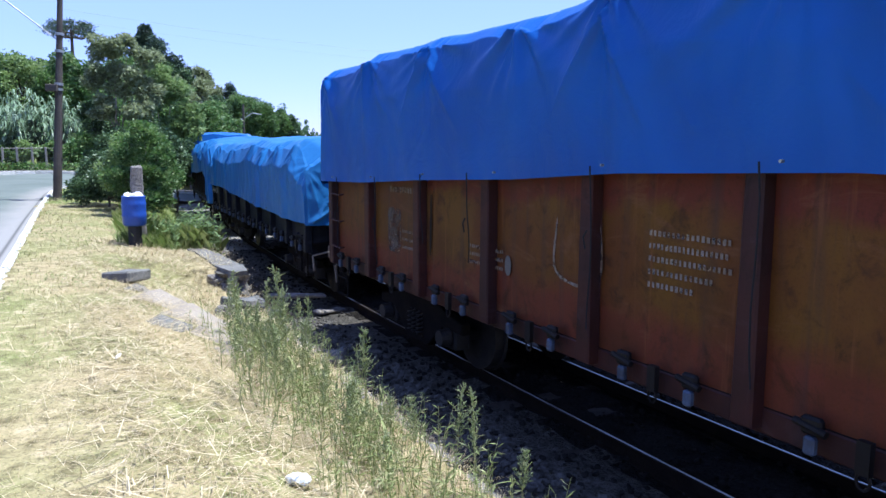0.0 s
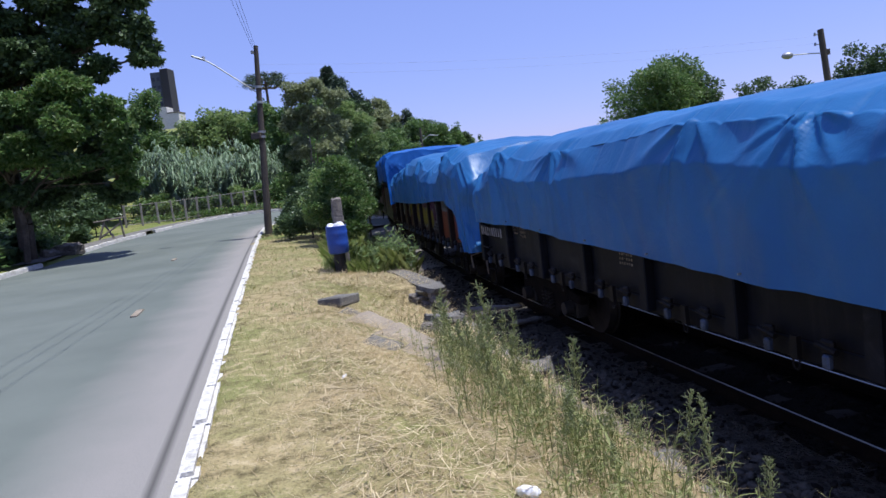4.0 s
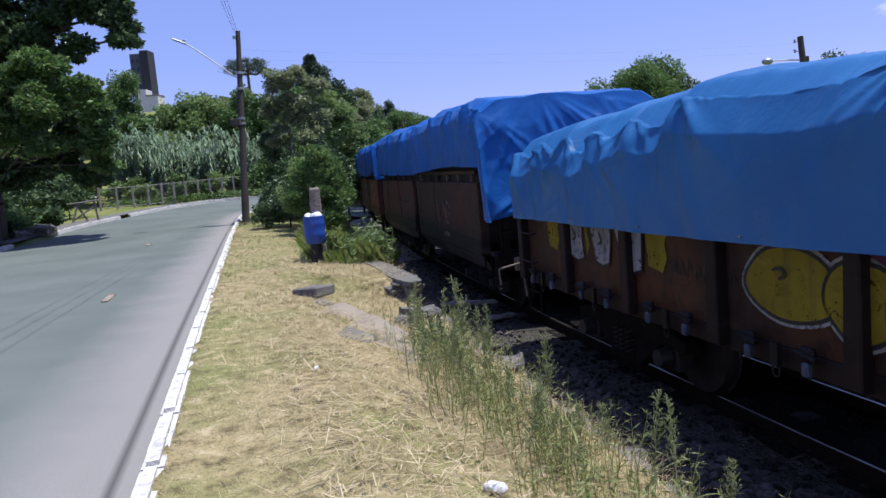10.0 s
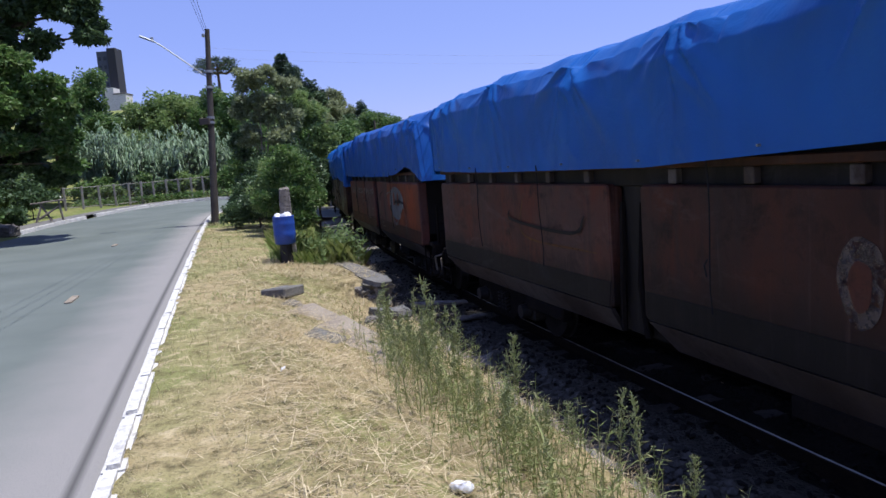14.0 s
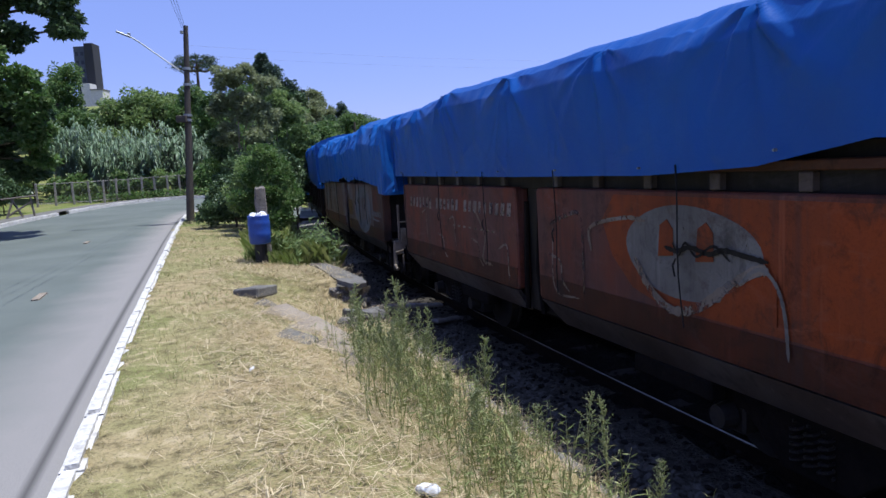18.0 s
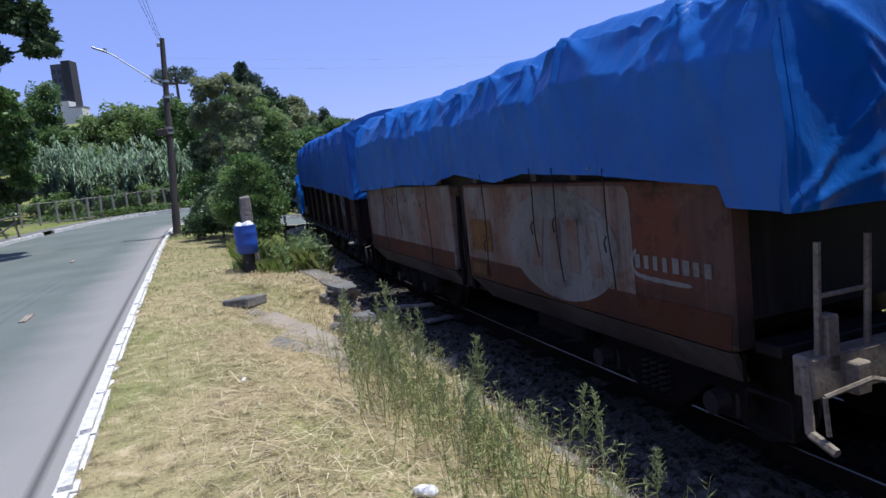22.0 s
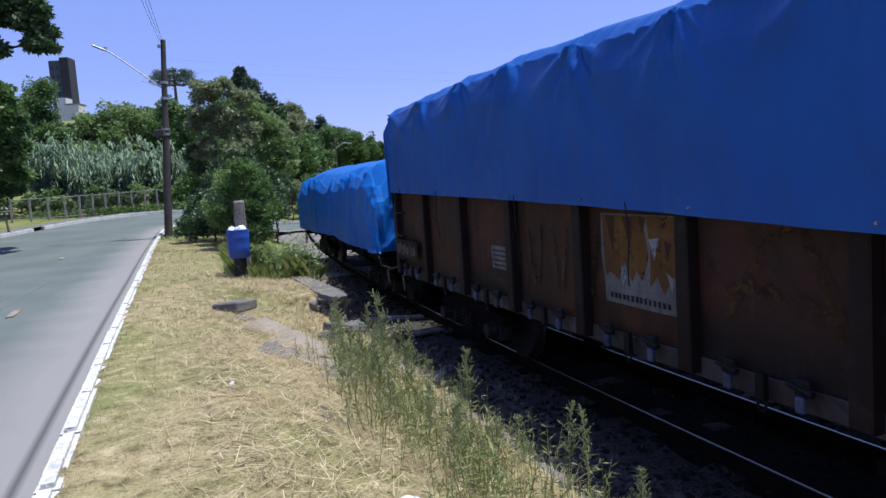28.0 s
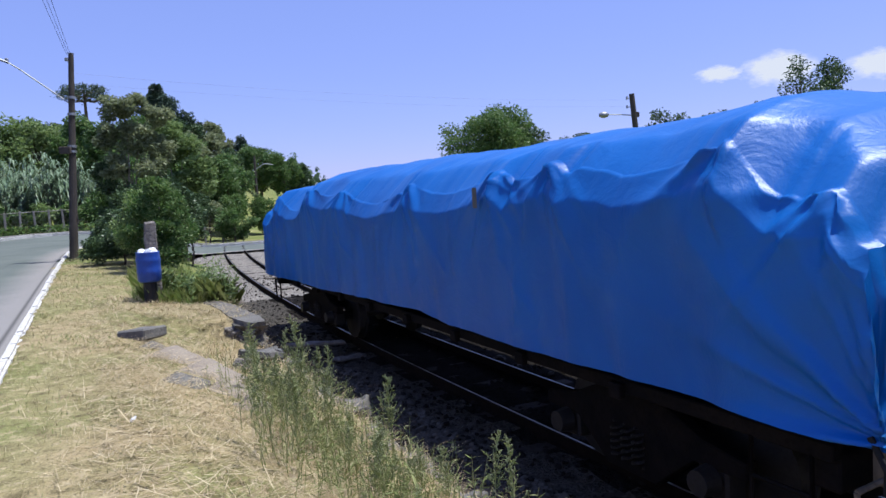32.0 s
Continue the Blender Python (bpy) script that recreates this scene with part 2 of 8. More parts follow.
GRASS = grass_material()
DIRT = surface("bare_earth", (0.34, 0.26, 0.17), (0.22, 0.17, 0.11), 1.6, 30.0, 0.95, 0, 0.7, 0.02, None, 0.1)
FIELD = surface("rough_green_grass", (0.16, 0.20, 0.055), (0.27, 0.26, 0.10), 0.5, 9.0, 0.95, 0, 0.9, 0.08, None, 0.1)
ASPHALT = road_material()
KERB_WHITE = surface("whitewashed_concrete", (0.66, 0.64, 0.60), (0.50, 0.48, 0.44), 5.5, 19.0, 0.9, 0, 0.8, 0.012, (0.30, 0.28, 0.25), 0.2)
CONCRETE = surface("old_concrete", (0.19, 0.18, 0.163), (0.13, 0.122, 0.11), 2.0, 35.0, 0.92, 0, 0.7, 0.01, (0.09, 0.086, 0.077), 0.2)
CONCRETE_PALE = surface("sun_bleached_concrete", (0.30, 0.255, 0.20), (0.24, 0.20, 0.155), 1.7, 30.0, 0.93, 0, 0.6, 0.01, (0.232, 0.2, 0.16), 0.2)
STONE = surface("rough_masonry", (0.24, 0.21, 0.18), (0.12, 0.11, 0.09), 4.0, 22.0, 0.95, 0, 1.0, 0.03, (0.07, 0.065, 0.055), 0.2)
# pale gravel; the train's shade is painted into these two colours
BALLAST = surface("shade_painted_ballast_bed", (0.030, 0.026, 0.022), (0.018, 0.0155, 0.0135), 1.2, 34.0, 0.95, 0, 1.0, 0.03, (0.006, 0.0054, 0.0048), 0.03)
DARK_STONE = surface("shade_painted_stones", (0.033, 0.029, 0.025), (0.019, 0.0165, 0.0145), 6.0, 30.0, 0.9, 0, 0.6, 0.01, None, 0.03)
# lit copy of the ballast for the far shoulder and distant track
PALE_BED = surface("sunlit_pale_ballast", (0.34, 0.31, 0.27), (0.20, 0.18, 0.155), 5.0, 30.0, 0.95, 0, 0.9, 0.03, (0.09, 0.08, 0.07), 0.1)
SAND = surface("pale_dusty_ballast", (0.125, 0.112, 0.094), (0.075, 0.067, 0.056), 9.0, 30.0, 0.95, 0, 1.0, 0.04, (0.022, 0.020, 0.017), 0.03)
GRAVEL = surface("pale_gravel", (0.145, 0.132, 0.112), (0.078, 0.07, 0.06), 6.0, 30.0, 0.92, 0, 0.6, 0.01, None, 0.03, vary=0.6)
SLEEPER = surface("weathered_sleeper_wood", (0.062, 0.05, 0.04), (0.036, 0.029, 0.023), 2.0, 18.0, 0.9, 0, 0.7, 0.01, None, 0.2)
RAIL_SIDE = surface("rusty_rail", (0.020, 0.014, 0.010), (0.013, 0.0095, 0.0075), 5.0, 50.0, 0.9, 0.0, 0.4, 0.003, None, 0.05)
RAIL_TOP = surface("polished_rail_head", (0.42, 0.41, 0.40), (0.30, 0.29, 0.28), 3.0, 60.0, 0.30, 1.0, 0.05, 0.001)
RED_FADED = weathered("faded_red_wagon_paint", (0.145, 0.038, 0.021), (0.10, 0.046, 0.038), rust=(0.05, 0.022, 0.015), rusty=0.5)
RUSTY = weathered("mottled_rust_orange_paint", (0.085, 0.029, 0.010), (0.030, 0.013, 0.008), rust=(0.028, 0.013, 0.009), rusty=0.75)
TARP = tarp_material("blue_tarpaulin", (0.025, 0.132, 0.33), (0.018, 0.104, 0.276))
TARP_BRIGHT = tarp_material("bright_blue_tarpaulin", (0.011, 0.128, 0.44), (0.0075, 0.10, 0.37))
TARP_MID = tarp_material("mid_blue_tarpaulin", (0.011, 0.102, 0.365), (0.008, 0.080, 0.305))
TARP_DEEP = tarp_material("deep_blue_tarpaulin", (0.0075, 0.082, 0.335), (0.0055, 0.063, 0.28))
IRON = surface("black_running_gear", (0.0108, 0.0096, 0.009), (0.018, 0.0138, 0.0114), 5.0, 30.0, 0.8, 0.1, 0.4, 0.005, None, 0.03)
WHEEL = surface("wheel_steel", (0.045, 0.038, 0.033), (0.03, 0.026, 0.023), 6.0, 40.0, 0.6, 0.4, 0.2, 0.003)
ROPE = plain("black_rope", (0.012, 0.012, 0.013), 0.9)
EYELET = plain("brass_eyelet", (0.38, 0.38, 0.36), 0.4, 0.6)
PALE_IRON = surface("faded_grey_beige_iron", (0.24, 0.2, 0.152), (0.152, 0.124, 0.092), 4.0, 30.0, 0.75, 0, 0.3, 0.004, (0.08, 0.052, 0.036), 0.2)
BLUE_GREY = surface("blue_grey_latch_paint", (0.075, 0.10, 0.15), (0.03, 0.036, 0.05), 6.0, 30.0, 0.6, 0.1, 0.3, 0.003)
ORANGE = weathered("ochre_orange_wagon_paint", (0.118, 0.052, 0.0055), (0.10, 0.034, 0.007), rust=(0.040, 0.013, 0.007), rusty=0.45, bands=((1.50, 1.32, (0.115, 0.027, 0.012)), (2.06, 2.16, (0.105, 0.022, 0.011))))
RIB_WARM = weathered("red_brown_rib_paint", (0.062, 0.018, 0.012), (0.036, 0.014, 0.012), rust=(0.02, 0.009, 0.007), rusty=0.4)
ORANGE_RED = weathered("faded_orange_red_wagon_paint", (0.235, 0.046, 0.010), (0.155, 0.040, 0.014), rust=(0.06093, 0.02611, 0.01562), rusty=0.45)
# both reds turn near-black towards the foot of the panel
RED_BROWN = weathered("red_brown_wagon_paint", (0.108, 0.031, 0.016), (0.078, 0.041, 0.031), rust=(0.018, 0.009, 0.006), rusty=0.55, bands=((1.42, 1.18, (0.016, 0.011, 0.009)),))
RED_DARK = weathered("dark_red_wagon_paint", (0.068, 0.021, 0.011), (0.042, 0.022, 0.016), rust=(0.013, 0.008, 0.006), rusty=0.6, bands=((1.5, 1.2, (0.012, 0.009, 0.008)),))
GREY_RED = weathered("grey_stained_red_wagon_paint", (0.175, 0.16, 0.142), (0.14, 0.077, 0.052), rust=(0.09, 0.034, 0.015), rusty=0.5)
RUST_RED = weathered("rust_red_band", (0.07616, 0.01848, 0.007616), (0.04624, 0.01472, 0.007616), rust=(0.0272, 0.012, 0.007616), rusty=0.6)
SKIRT = weathered("grey_dusty_skirt", (0.10, 0.088, 0.082), (0.06, 0.045, 0.038), rust=(0.0243, 0.01185, 0.007575), rusty=0.45)
BROWN = weathered("rusty_brown_wagon_paint", (0.066, 0.024, 0.011), (0.034, 0.016, 0.0095), rust=(0.09, 0.032, 0.012), rusty=0.6)
RIB = weathered("purple_brown_rib_paint", (0.021, 0.0098, 0.0075), (0.0125, 0.007, 0.006), rust=(0.01428, 0.006405, 0.004284), rusty=0.5)
NAVY = weathered("dark_navy_wagon_paint", (0.006, 0.007, 0.012), (0.0045, 0.005, 0.0075), rust=(0.010, 0.006, 0.005), rusty=0.25)
# near-black tone for hopper bodies, decks, waist columns and small dark marks
DARK = weathered("near_black_wagon_paint", (0.013, 0.0098, 0.0085), (0.009, 0.0075, 0.0068), rust=(0.016, 0.009, 0.0065), rusty=0.3)
WHITE_WORN = weathered("worn_white_paint", (0.185, 0.178, 0.165), (0.125, 0.113, 0.098), rust=(0.07, 0.042, 0.03), rusty=0.4, streak=0.5, patchy=0.15)
FAINT = weathered("faint_chalky_paint", (0.13, 0.105, 0.085), (0.09, 0.065, 0.05), rust=(0.05, 0.028, 0.02), rusty=0.6, patchy=0.85)
PALE_LETTER = weathered("chalky_white_lettering", (0.24, 0.20, 0.17), (0.17, 0.135, 0.11), rust=(0.09, 0.045, 0.03), rusty=0.5, patchy=0.6)
LETTER = weathered("faded_white_lettering", (0.24, 0.20, 0.16), (0.16, 0.12, 0.085), rust=(0.07, 0.035, 0.018), rusty=0.5, streak=0.3, patchy=0.6)
SPRAY_YELLOW = weathered("yellow_spray_paint", (0.215, 0.165, 0.0068), (0.165, 0.12, 0.0066), rust=(0.0864, 0.0504, 0.0144), rusty=0.2, patchy=0.35)
SPRAY_BLACK = plain("black_spray_paint", (0.012, 0.011, 0.011), 0.6)
SPRAY_WHITE = weathered("white_spray_paint", (0.288, 0.281, 0.274), (0.23, 0.216, 0.209), rust=(0.0864, 0.0576, 0.0432), rusty=0.25, patchy=0.5)
SPRAY_PURPLE = weathered("purple_spray_paint", (0.0792, 0.0158, 0.0612), (0.0648, 0.0144, 0.0432), rust=(0.0432, 0.0173, 0.0173), rusty=0.3, patchy=0.5)
FADED_OCHRE = weathered("faded_ochre_spray_paint", (0.078, 0.038, 0.011), (0.058, 0.026, 0.010), rust=(0.03, 0.0145, 0.0085), rusty=0.6, patchy=0.9)
SPRAY_OCHRE = weathered("ochre_spray_paint", (0.144, 0.0684, 0.013), (0.108, 0.0468, 0.013), rust=(0.0432, 0.0216, 0.0115), rusty=0.5, patchy=0.35)
WOOD_POLE = surface("tarred_pole_wood", (0.055, 0.045, 0.038), (0.085, 0.070, 0.058), 2.0, 25.0, 0.9, 0, 0.6, 0.01)
WOOD_GREY = surface("grey_weathered_wood", (0.25, 0.22, 0.19), (0.15, 0.13, 0.11), 3.0, 25.0, 0.9, 0, 0.8, 0.015)
GALV = plain("galvanised_steel", (0.36, 0.37, 0.38), 0.5, 0.6)
DRUM_BLUE = surface("blue_plastic_drum", (0.022, 0.065, 0.30), (0.028, 0.075, 0.34), 3.0, 40.0, 0.38, 0, 0.1, 0.003)
LITTER = plain("white_litter", (0.85, 0.85, 0.86), 0.5)
FENCE_POST = surface("fence_concrete", (0.30, 0.275, 0.25), (0.22, 0.20, 0.18), 3.0, 20.0, 0.9)
WIRE = plain("fence_wire", (0.25, 0.25, 0.24), 0.5, 0.6)
THIN_WIRE = plain("grey_thin_cable", (0.22, 0.23, 0.25), 0.6)
CABLE = plain("cable_sheath", (0.02, 0.02, 0.022), 0.7)
BARK = surface("tree_bark", (0.13, 0.10, 0.075), (0.075, 0.06, 0.045), 4.0, 20.0, 0.95, 0, 0.9, 0.03)
BARK_PALE = surface("pale_bark", (0.33, 0.28, 0.22), (0.22, 0.18, 0.14), 4.0, 20.0, 0.95, 0, 0.7, 0.02)
LEAF = leaf_material("broadleaf_green", (0.09775, 0.1782, 0.04025), (0.06325, 0.1323, 0.0345), (0.19, 0.25, 0.09), 0.38)
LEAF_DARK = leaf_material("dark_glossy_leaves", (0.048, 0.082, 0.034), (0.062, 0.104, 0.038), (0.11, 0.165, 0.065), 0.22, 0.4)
# LEAF_LIGHT and LEAF_OLIVE are greyed with blue to paint in distance haze
LEAF_LIGHT = leaf_material("bright_green_leaves", (0.19, 0.275, 0.085), (0.15, 0.225, 0.072), (0.29, 0.36, 0.14), 0.42)
LEAF_CANE = leaf_material("grey_green_cane_leaves", (0.16, 0.23, 0.13), (0.11, 0.17, 0.09), (0.30, 0.37, 0.25), 0.25, 0.35)
LEAF_OLIVE = leaf_material("olive_green_leaves", (0.225, 0.26, 0.125), (0.175, 0.21, 0.10), (0.34, 0.36, 0.20), 0.42)
# needles lightened and greyed for the same painted haze
NEEDLE = leaf_material("dark_conifer_needles", (0.045, 0.075, 0.05), (0.055, 0.09, 0.055), (0.085, 0.12, 0.08), 0.15, 0.6)
WEED = leaf_material("weed_green", (0.20, 0.25, 0.075), (0.28, 0.31, 0.11), (0.43, 0.41, 0.20), 0.35, 0.6)
WEED_TIP = leaf_material("pale_weed_buds", (0.20, 0.245, 0.095), (0.26, 0.29, 0.13), (0.34, 0.35, 0.20), 0.2, 0.8)
STRAW = leaf_material("dry_straw", (0.40, 0.31, 0.165), (0.24, 0.18, 0.09), (0.66, 0.55, 0.35), 0.15, 0.7)
BLADE = leaf_material("mown_grass_blades", (0.235, 0.22, 0.085), (0.37, 0.305, 0.15), (0.50, 0.43, 0.25), 0.25, 0.7)
BLADE_GREEN = leaf_material("green_grass_blades", (0.16, 0.23, 0.055), (0.22, 0.27, 0.075), (0.34, 0.36, 0.15), 0.3, 0.7)


# ---- mesh helpers ----
def part(name, bm, material, parent=None, label=""):
    me = bpy.data.meshes.new(name)
    if isinstance(bm, bmesh.types.BMesh):
        bm.to_mesh(me)
        bm.free()
    else:
        me.from_pydata(bm[0], [], bm[1])
    for mm in material if isinstance(material, (list, tuple)) else [material]:
        me.materials.append(mm)
    ob = new(name, me)
    ob.parent = parent
    if label:
        ob["label"] = label
    return ob


def smooth(ob):
    ob.data.polygons.foreach_set("use_smooth", [True] * len(ob.data.polygons))
    return ob


def empty(name, m, label, category, group="", kind=""):
    e = new(name)
    e.matrix_world = m
    return tagged(e, label, category, group, kind)


def box(bm, lo, hi, bevel=0.0, m=None):
    vs = [bm.verts.new((x, y, z)) for x in (lo[0], hi[0]) for y in (lo[1], hi[1]) for z in (lo[2], hi[2])]
    fs = [bm.faces.new([vs[i] for i in f]) for f in ((0, 1, 3, 2), (4, 6, 7, 5), (0, 4, 5, 1), (2, 3, 7, 6), (0, 2, 6, 4), (1, 5, 7, 3))]
    if m is not None:
        bmesh.ops.transform(bm, matrix=m, verts=vs)
    if bevel:
        bmesh.ops.bevel(bm, geom=list({e for f in fs for e in f.edges}), offset=bevel, segments=1, affect="EDGES")
    return bm


def bx(lo, hi, bevel=0.0, m=None):
    return box(bmesh.new(), lo, hi, bevel, m)


def rod(bm, p, q, r0, r1=None, seg=8, caps=True):
    p, q = Vector(p), Vector(q)
    r1 = r0 if r1 is None else r1
    turn = (q - p).to_track_quat("Z", "Y").to_matrix()
    rings = []
    for c, r in ((p, r0), (q, r1)):
        rings.append([bm.verts.new(c + turn @ Vector((r * math.cos(6.28318 * k / seg), r * math.sin(6.28318 * k / seg), 0))) for k in range(seg)])
    for k in range(seg):
        j = (k + 1) % seg
        bm.faces.new((rings[0][k], rings[0][j], rings[1][j], rings[1][k]))
    if caps:
        bm.faces.new(rings[0][::-1])
        bm.faces.new(rings[1])
    return bm


def tube(points, r, seg=6):
    bm = bmesh.new()
    for a, b in zip(points, points[1:]):
        rod(bm, a, b, r, r, seg)
    return bm


def prism(outline, y0, y1, bevel=0.0):
    """An outline in x and z, carried from y0 to y1."""
    bm = bmesh.new()
    a = [bm.verts.new((x, y0, z)) for x, z in outline]
    b = [bm.verts.new((x, y1, z)) for x, z in outline]
    bm.faces.new(a)
    bm.faces.new(b[::-1])
    for k in range(len(a)):
        j = (k + 1) % len(a)
        bm.faces.new((a[k], b[k], b[j], a[j]))
    bmesh.ops.recalc_face_normals(bm, faces=bm.faces)
    if bevel:
        bmesh.ops.bevel(bm, geom=[e for e in bm.edges if abs(e.verts[0].co.y - e.verts[1].co.y) < 1e-5], offset=bevel, segments=1, affect="EDGES")
    return bm


def round_rect(x0, z0, x1, z1, r, n=4):
    pts = []
    for cx, cz, a in ((x1 - r, z1 - r, 0), (x0 + r, z1 - r, 90), (x0 + r, z0 + r, 180), (x1 - r, z0 + r, 270)):
        pts += [(cx + r * math.cos(radians(a + 90 * k / n)), cz + r * math.sin(radians(a + 90 * k / n))) for k in range(n + 1)]
    return pts


def blob(cx, cz, rx, rz, n=22, wob=0.0, turn=0.0):
    out = []
    for k in range(n):
        a = 6.28318 * k / n
        w = 1 + wob * math.sin(3 * a + cx * 5) + wob * 0.6 * math.sin(5 * a + cz * 7)
        x, z = rx * w * math.cos(a), rz * w * math.sin(a)
        out.append((cx + x * math.cos(turn) - z * math.sin(turn), cz + x * math.sin(turn) + z * math.cos(turn)))
    return out


def sheet(name, xs, ys, height, material, parent=None, cut=None):
    X, Y = np.meshgrid(xs, ys)
    Z = height(X, Y)
    n, m = len(xs), len(ys)
    verts = np.stack([X, Y, Z], -1).reshape(-1, 3)
    i = (np.arange(m - 1)[:, None] * n + np.arange(n - 1)[None]).reshape(-1)
    faces = np.stack([i, i + 1, i + n + 1, i + n], -1)
    return smooth(part(name, (verts.tolist(), faces.tolist()), material, parent))


# ---- the lie of the land and the track ----
RAIL = -0.87


def xc(y):
    return 0.0024 * y * y - 0.3204 * y + 5.047


def step(v, a, b):
    t = np.clip((v - a) / (b - a), 0, 1)
    return t * t * (3 - 2 * t)


def lateral(x, y):
    return (x - xc(y)) / np.sqrt(1 + (0.0048 * y - 0.3204) ** 2)


def wobble(x, y, f, seed=0.0):
    return np.sin(x * f + seed) * np.cos(y * f * 1.13 + seed * 2.1) + 0.5 * np.sin(x * f * 2.3 + y * f * 1.7 + seed)


def land(x, y):
    """Height of the ground: verge, bank, track bed, rise to the road's bend and the wooded hill."""
    l = lateral(x, y)
    rise = 0.03 * np.clip(y - 24, 0, 60) * step(-l, 3, 9)
    near = 1 - step(y, 13, 19)
    shelf = step(y, 9.7, 10.2) * (1 - step(y, 12.6, 14.5))
    hollow = 0.16 * np.exp(-((x + 0.38) ** 2 + (y - 9.1) ** 2) / 0.16)
    bank = -0.45 * step(l, -4.5, -2.9) * (1 - 0.62 * shelf * (1 - step(l, -2.5, -2.2))) - hollow - (0.58 * step(l, -2.55, -2.0)) * near - 0.58 * step(l, -3.4, -1.8) * (1 - near)
    z = np.where(l < 0, rise + bank, -1.03 + 0.5 * step(l, 2.2, 5.0))
    hill = 7.5 * step(y, 47, 95) * step(-x, -4, 20) * (1 - 0.6 * step(y, 130, 400))
    z = z + hill + 2.5 * step(-x, 18, 34) * step(y, 36, 52)
    return z + 0.015 * wobble(x, y, 2.1) * step(np.abs(l), 2.3, 3.2)


NEAR_KERB = [(6.4, -24), (4.0, -16), (1.9, -9), (-0.42, -1.3), (-1.39, 1.97), (-2.85, 6.84), (-4.78, 13.44), (-6.75, 20.2), (-8.42, 26.2), (-9.5, 31), (-9.1, 35), (-6.6, 37.8), (0, 40), (14, 43)]
FAR_KERB = [(-2.4, -27), (-5, -18), (-7.2, -10), (-9.3, -2), (-10.3, 2.5), (-11.9, 8.5), (-13.6, 15), (-15.2, 21.5), (-16.4, 27), (-17.0, 33), (-16.2, 40.2), (-12.5, 43.4), (0, 46), (14, 49)]


def spline(pts, n):
    """A smooth line through points, n steps between two of them."""
    p = [Vector(q) for q in pts]
    p = [2 * p[0] - p[1]] + p + [2 * p[-1] - p[-2]]
    out = []
    for k in range(1, len(p) - 2):
        for j in range(n):
            t = j / n
            a, b, c, d = p[k - 1], p[k], p[k + 1], p[k + 2]
            out.append(0.5 * (2 * b + (c - a) * t + (2 * a - 5 * b + 4 * c - d) * t * t + (3 * b - a - 3 * c + d) * t ** 3))
    return out + [p[-2]]


near_line, far_line = spline(NEAR_KERB, 8), spline(FAR_KERB, 8)


def road_z(x, y):
    l = lateral(x, y)
    return -0.09 + 0.03 * np.clip(y - 24, 0, 60) * step(-l, 3, 9) - 0.79 * (1 - step(-l, 1.5, 5.5)) * step(y, 30, 34)


TRACK_Y = np.linspace(-70, 150, 22001)
TRACK_X = xc(TRACK_Y)
TRACK_S = np.concatenate([[0], np.cumsum(np.hypot(np.diff(TRACK_X), np.diff(TRACK_Y)))])
TRACK_S -= np.interp(0, TRACK_Y, TRACK_S)


def on_track(s, off=0.0):
    y = float(np.interp(s, TRACK_S, TRACK_Y))
    k = 0.0048 * y - 0.3204
    n = math.hypot(1, k)
    return Vector((xc(y) + off / n, y - off * k / n, 0)), math.degrees(math.atan2(1, k))


def axis(lo, hi, dense_lo, dense_hi, fine, growth=1.18):
    mid = list(np.arange(dense_lo, dense_hi + 1e-6, fine))
    out, stepsize, v = [], fine, dense_hi
    while v < hi:
        stepsize = stepsize * growth
        v += stepsize
        out.append(v)
    back, stepsize, v = [], fine, dense_lo
    while v > lo:
        stepsize = stepsize * growth
        v -= stepsize
        back.append(v)
    return np.array(back[::-1] + mid + out)


def ground_height(X, Y):
    z = land(X, Y)
    # the verge steps down under the road
    kx = np.interp(Y, [p.y for p in near_line], [p.x for p in near_line])
    fx = np.interp(Y, [p.y for p in far_line[:-20]], [p.x for p in far_line[:-20]])
    under = step(kx + 0.06 - X, 0, 0.10) * step(X - fx + 0.2, 0, 0.12) * (Y < 36)
    under2 = step(Y, 34.0, 35.5) * (1 - step(Y, 43.0, 47.0)) * step(X, -17.0, -16.0) * (1 - step(X, 13, 15))
    z = np.where(np.maximum(under, under2) > 0, z - 0.35 * np.maximum(under, under2), z)
    return z


ground = sheet("ground", axis(-900, 900, -4.5, 3.2, 0.14), axis(-500, 1800, -2.5, 17, 0.16), ground_height, [GRASS, FIELD, DIRT])
tagged(ground, "dry mown verge of yellow and green grass", "ground", kind="structure")
co = np.empty(len(ground.data.polygons) * 3)
ground.data.polygons.foreach_get("center", co)
co = co.reshape(-1, 3)
lt = lateral(co[:, 0], co[:, 1])
pick = np.zeros(len(co), int)
pick[(co[:, 1] > 24) | (co[:, 0] > 6) | (co[:, 0] < -9)] = 1
pick[(lt > -2.5) & (lt < 3.0) & (co[:, 1] < 13)] = 2
ground.data.polygons.foreach_set("material_index", pick.astype(np.int32))


def strip(name, left, right, height, material, label, cat="road", across=8):
    verts, faces = [], []
    for a, b in zip(left, right):
        for k in range(across + 1):
            q = a.lerp(b, k / across)
            verts.append((q.x, q.y, float(height(q.x, q.y))))
    w = across + 1
    for j in range(len(left) - 1):
        for k in range(across):
            i = j * w + k
            faces.append((i, i + 1, i + w + 1, i + w))
    ob = smooth(part(name, (verts, faces), material))
    uv = ob.data.uv_layers.new(name="UVMap")
    for lp in ob.data.loops:
        uv.data[lp.index].uv = ((lp.vertex_index % w) / across, lp.vertex_index // w)
    return tagged(ob, label, cat, kind="structure")


strip("road", near_line, far_line, road_z, ASPHALT, "grey worn asphalt road that bends to the right", across=24)


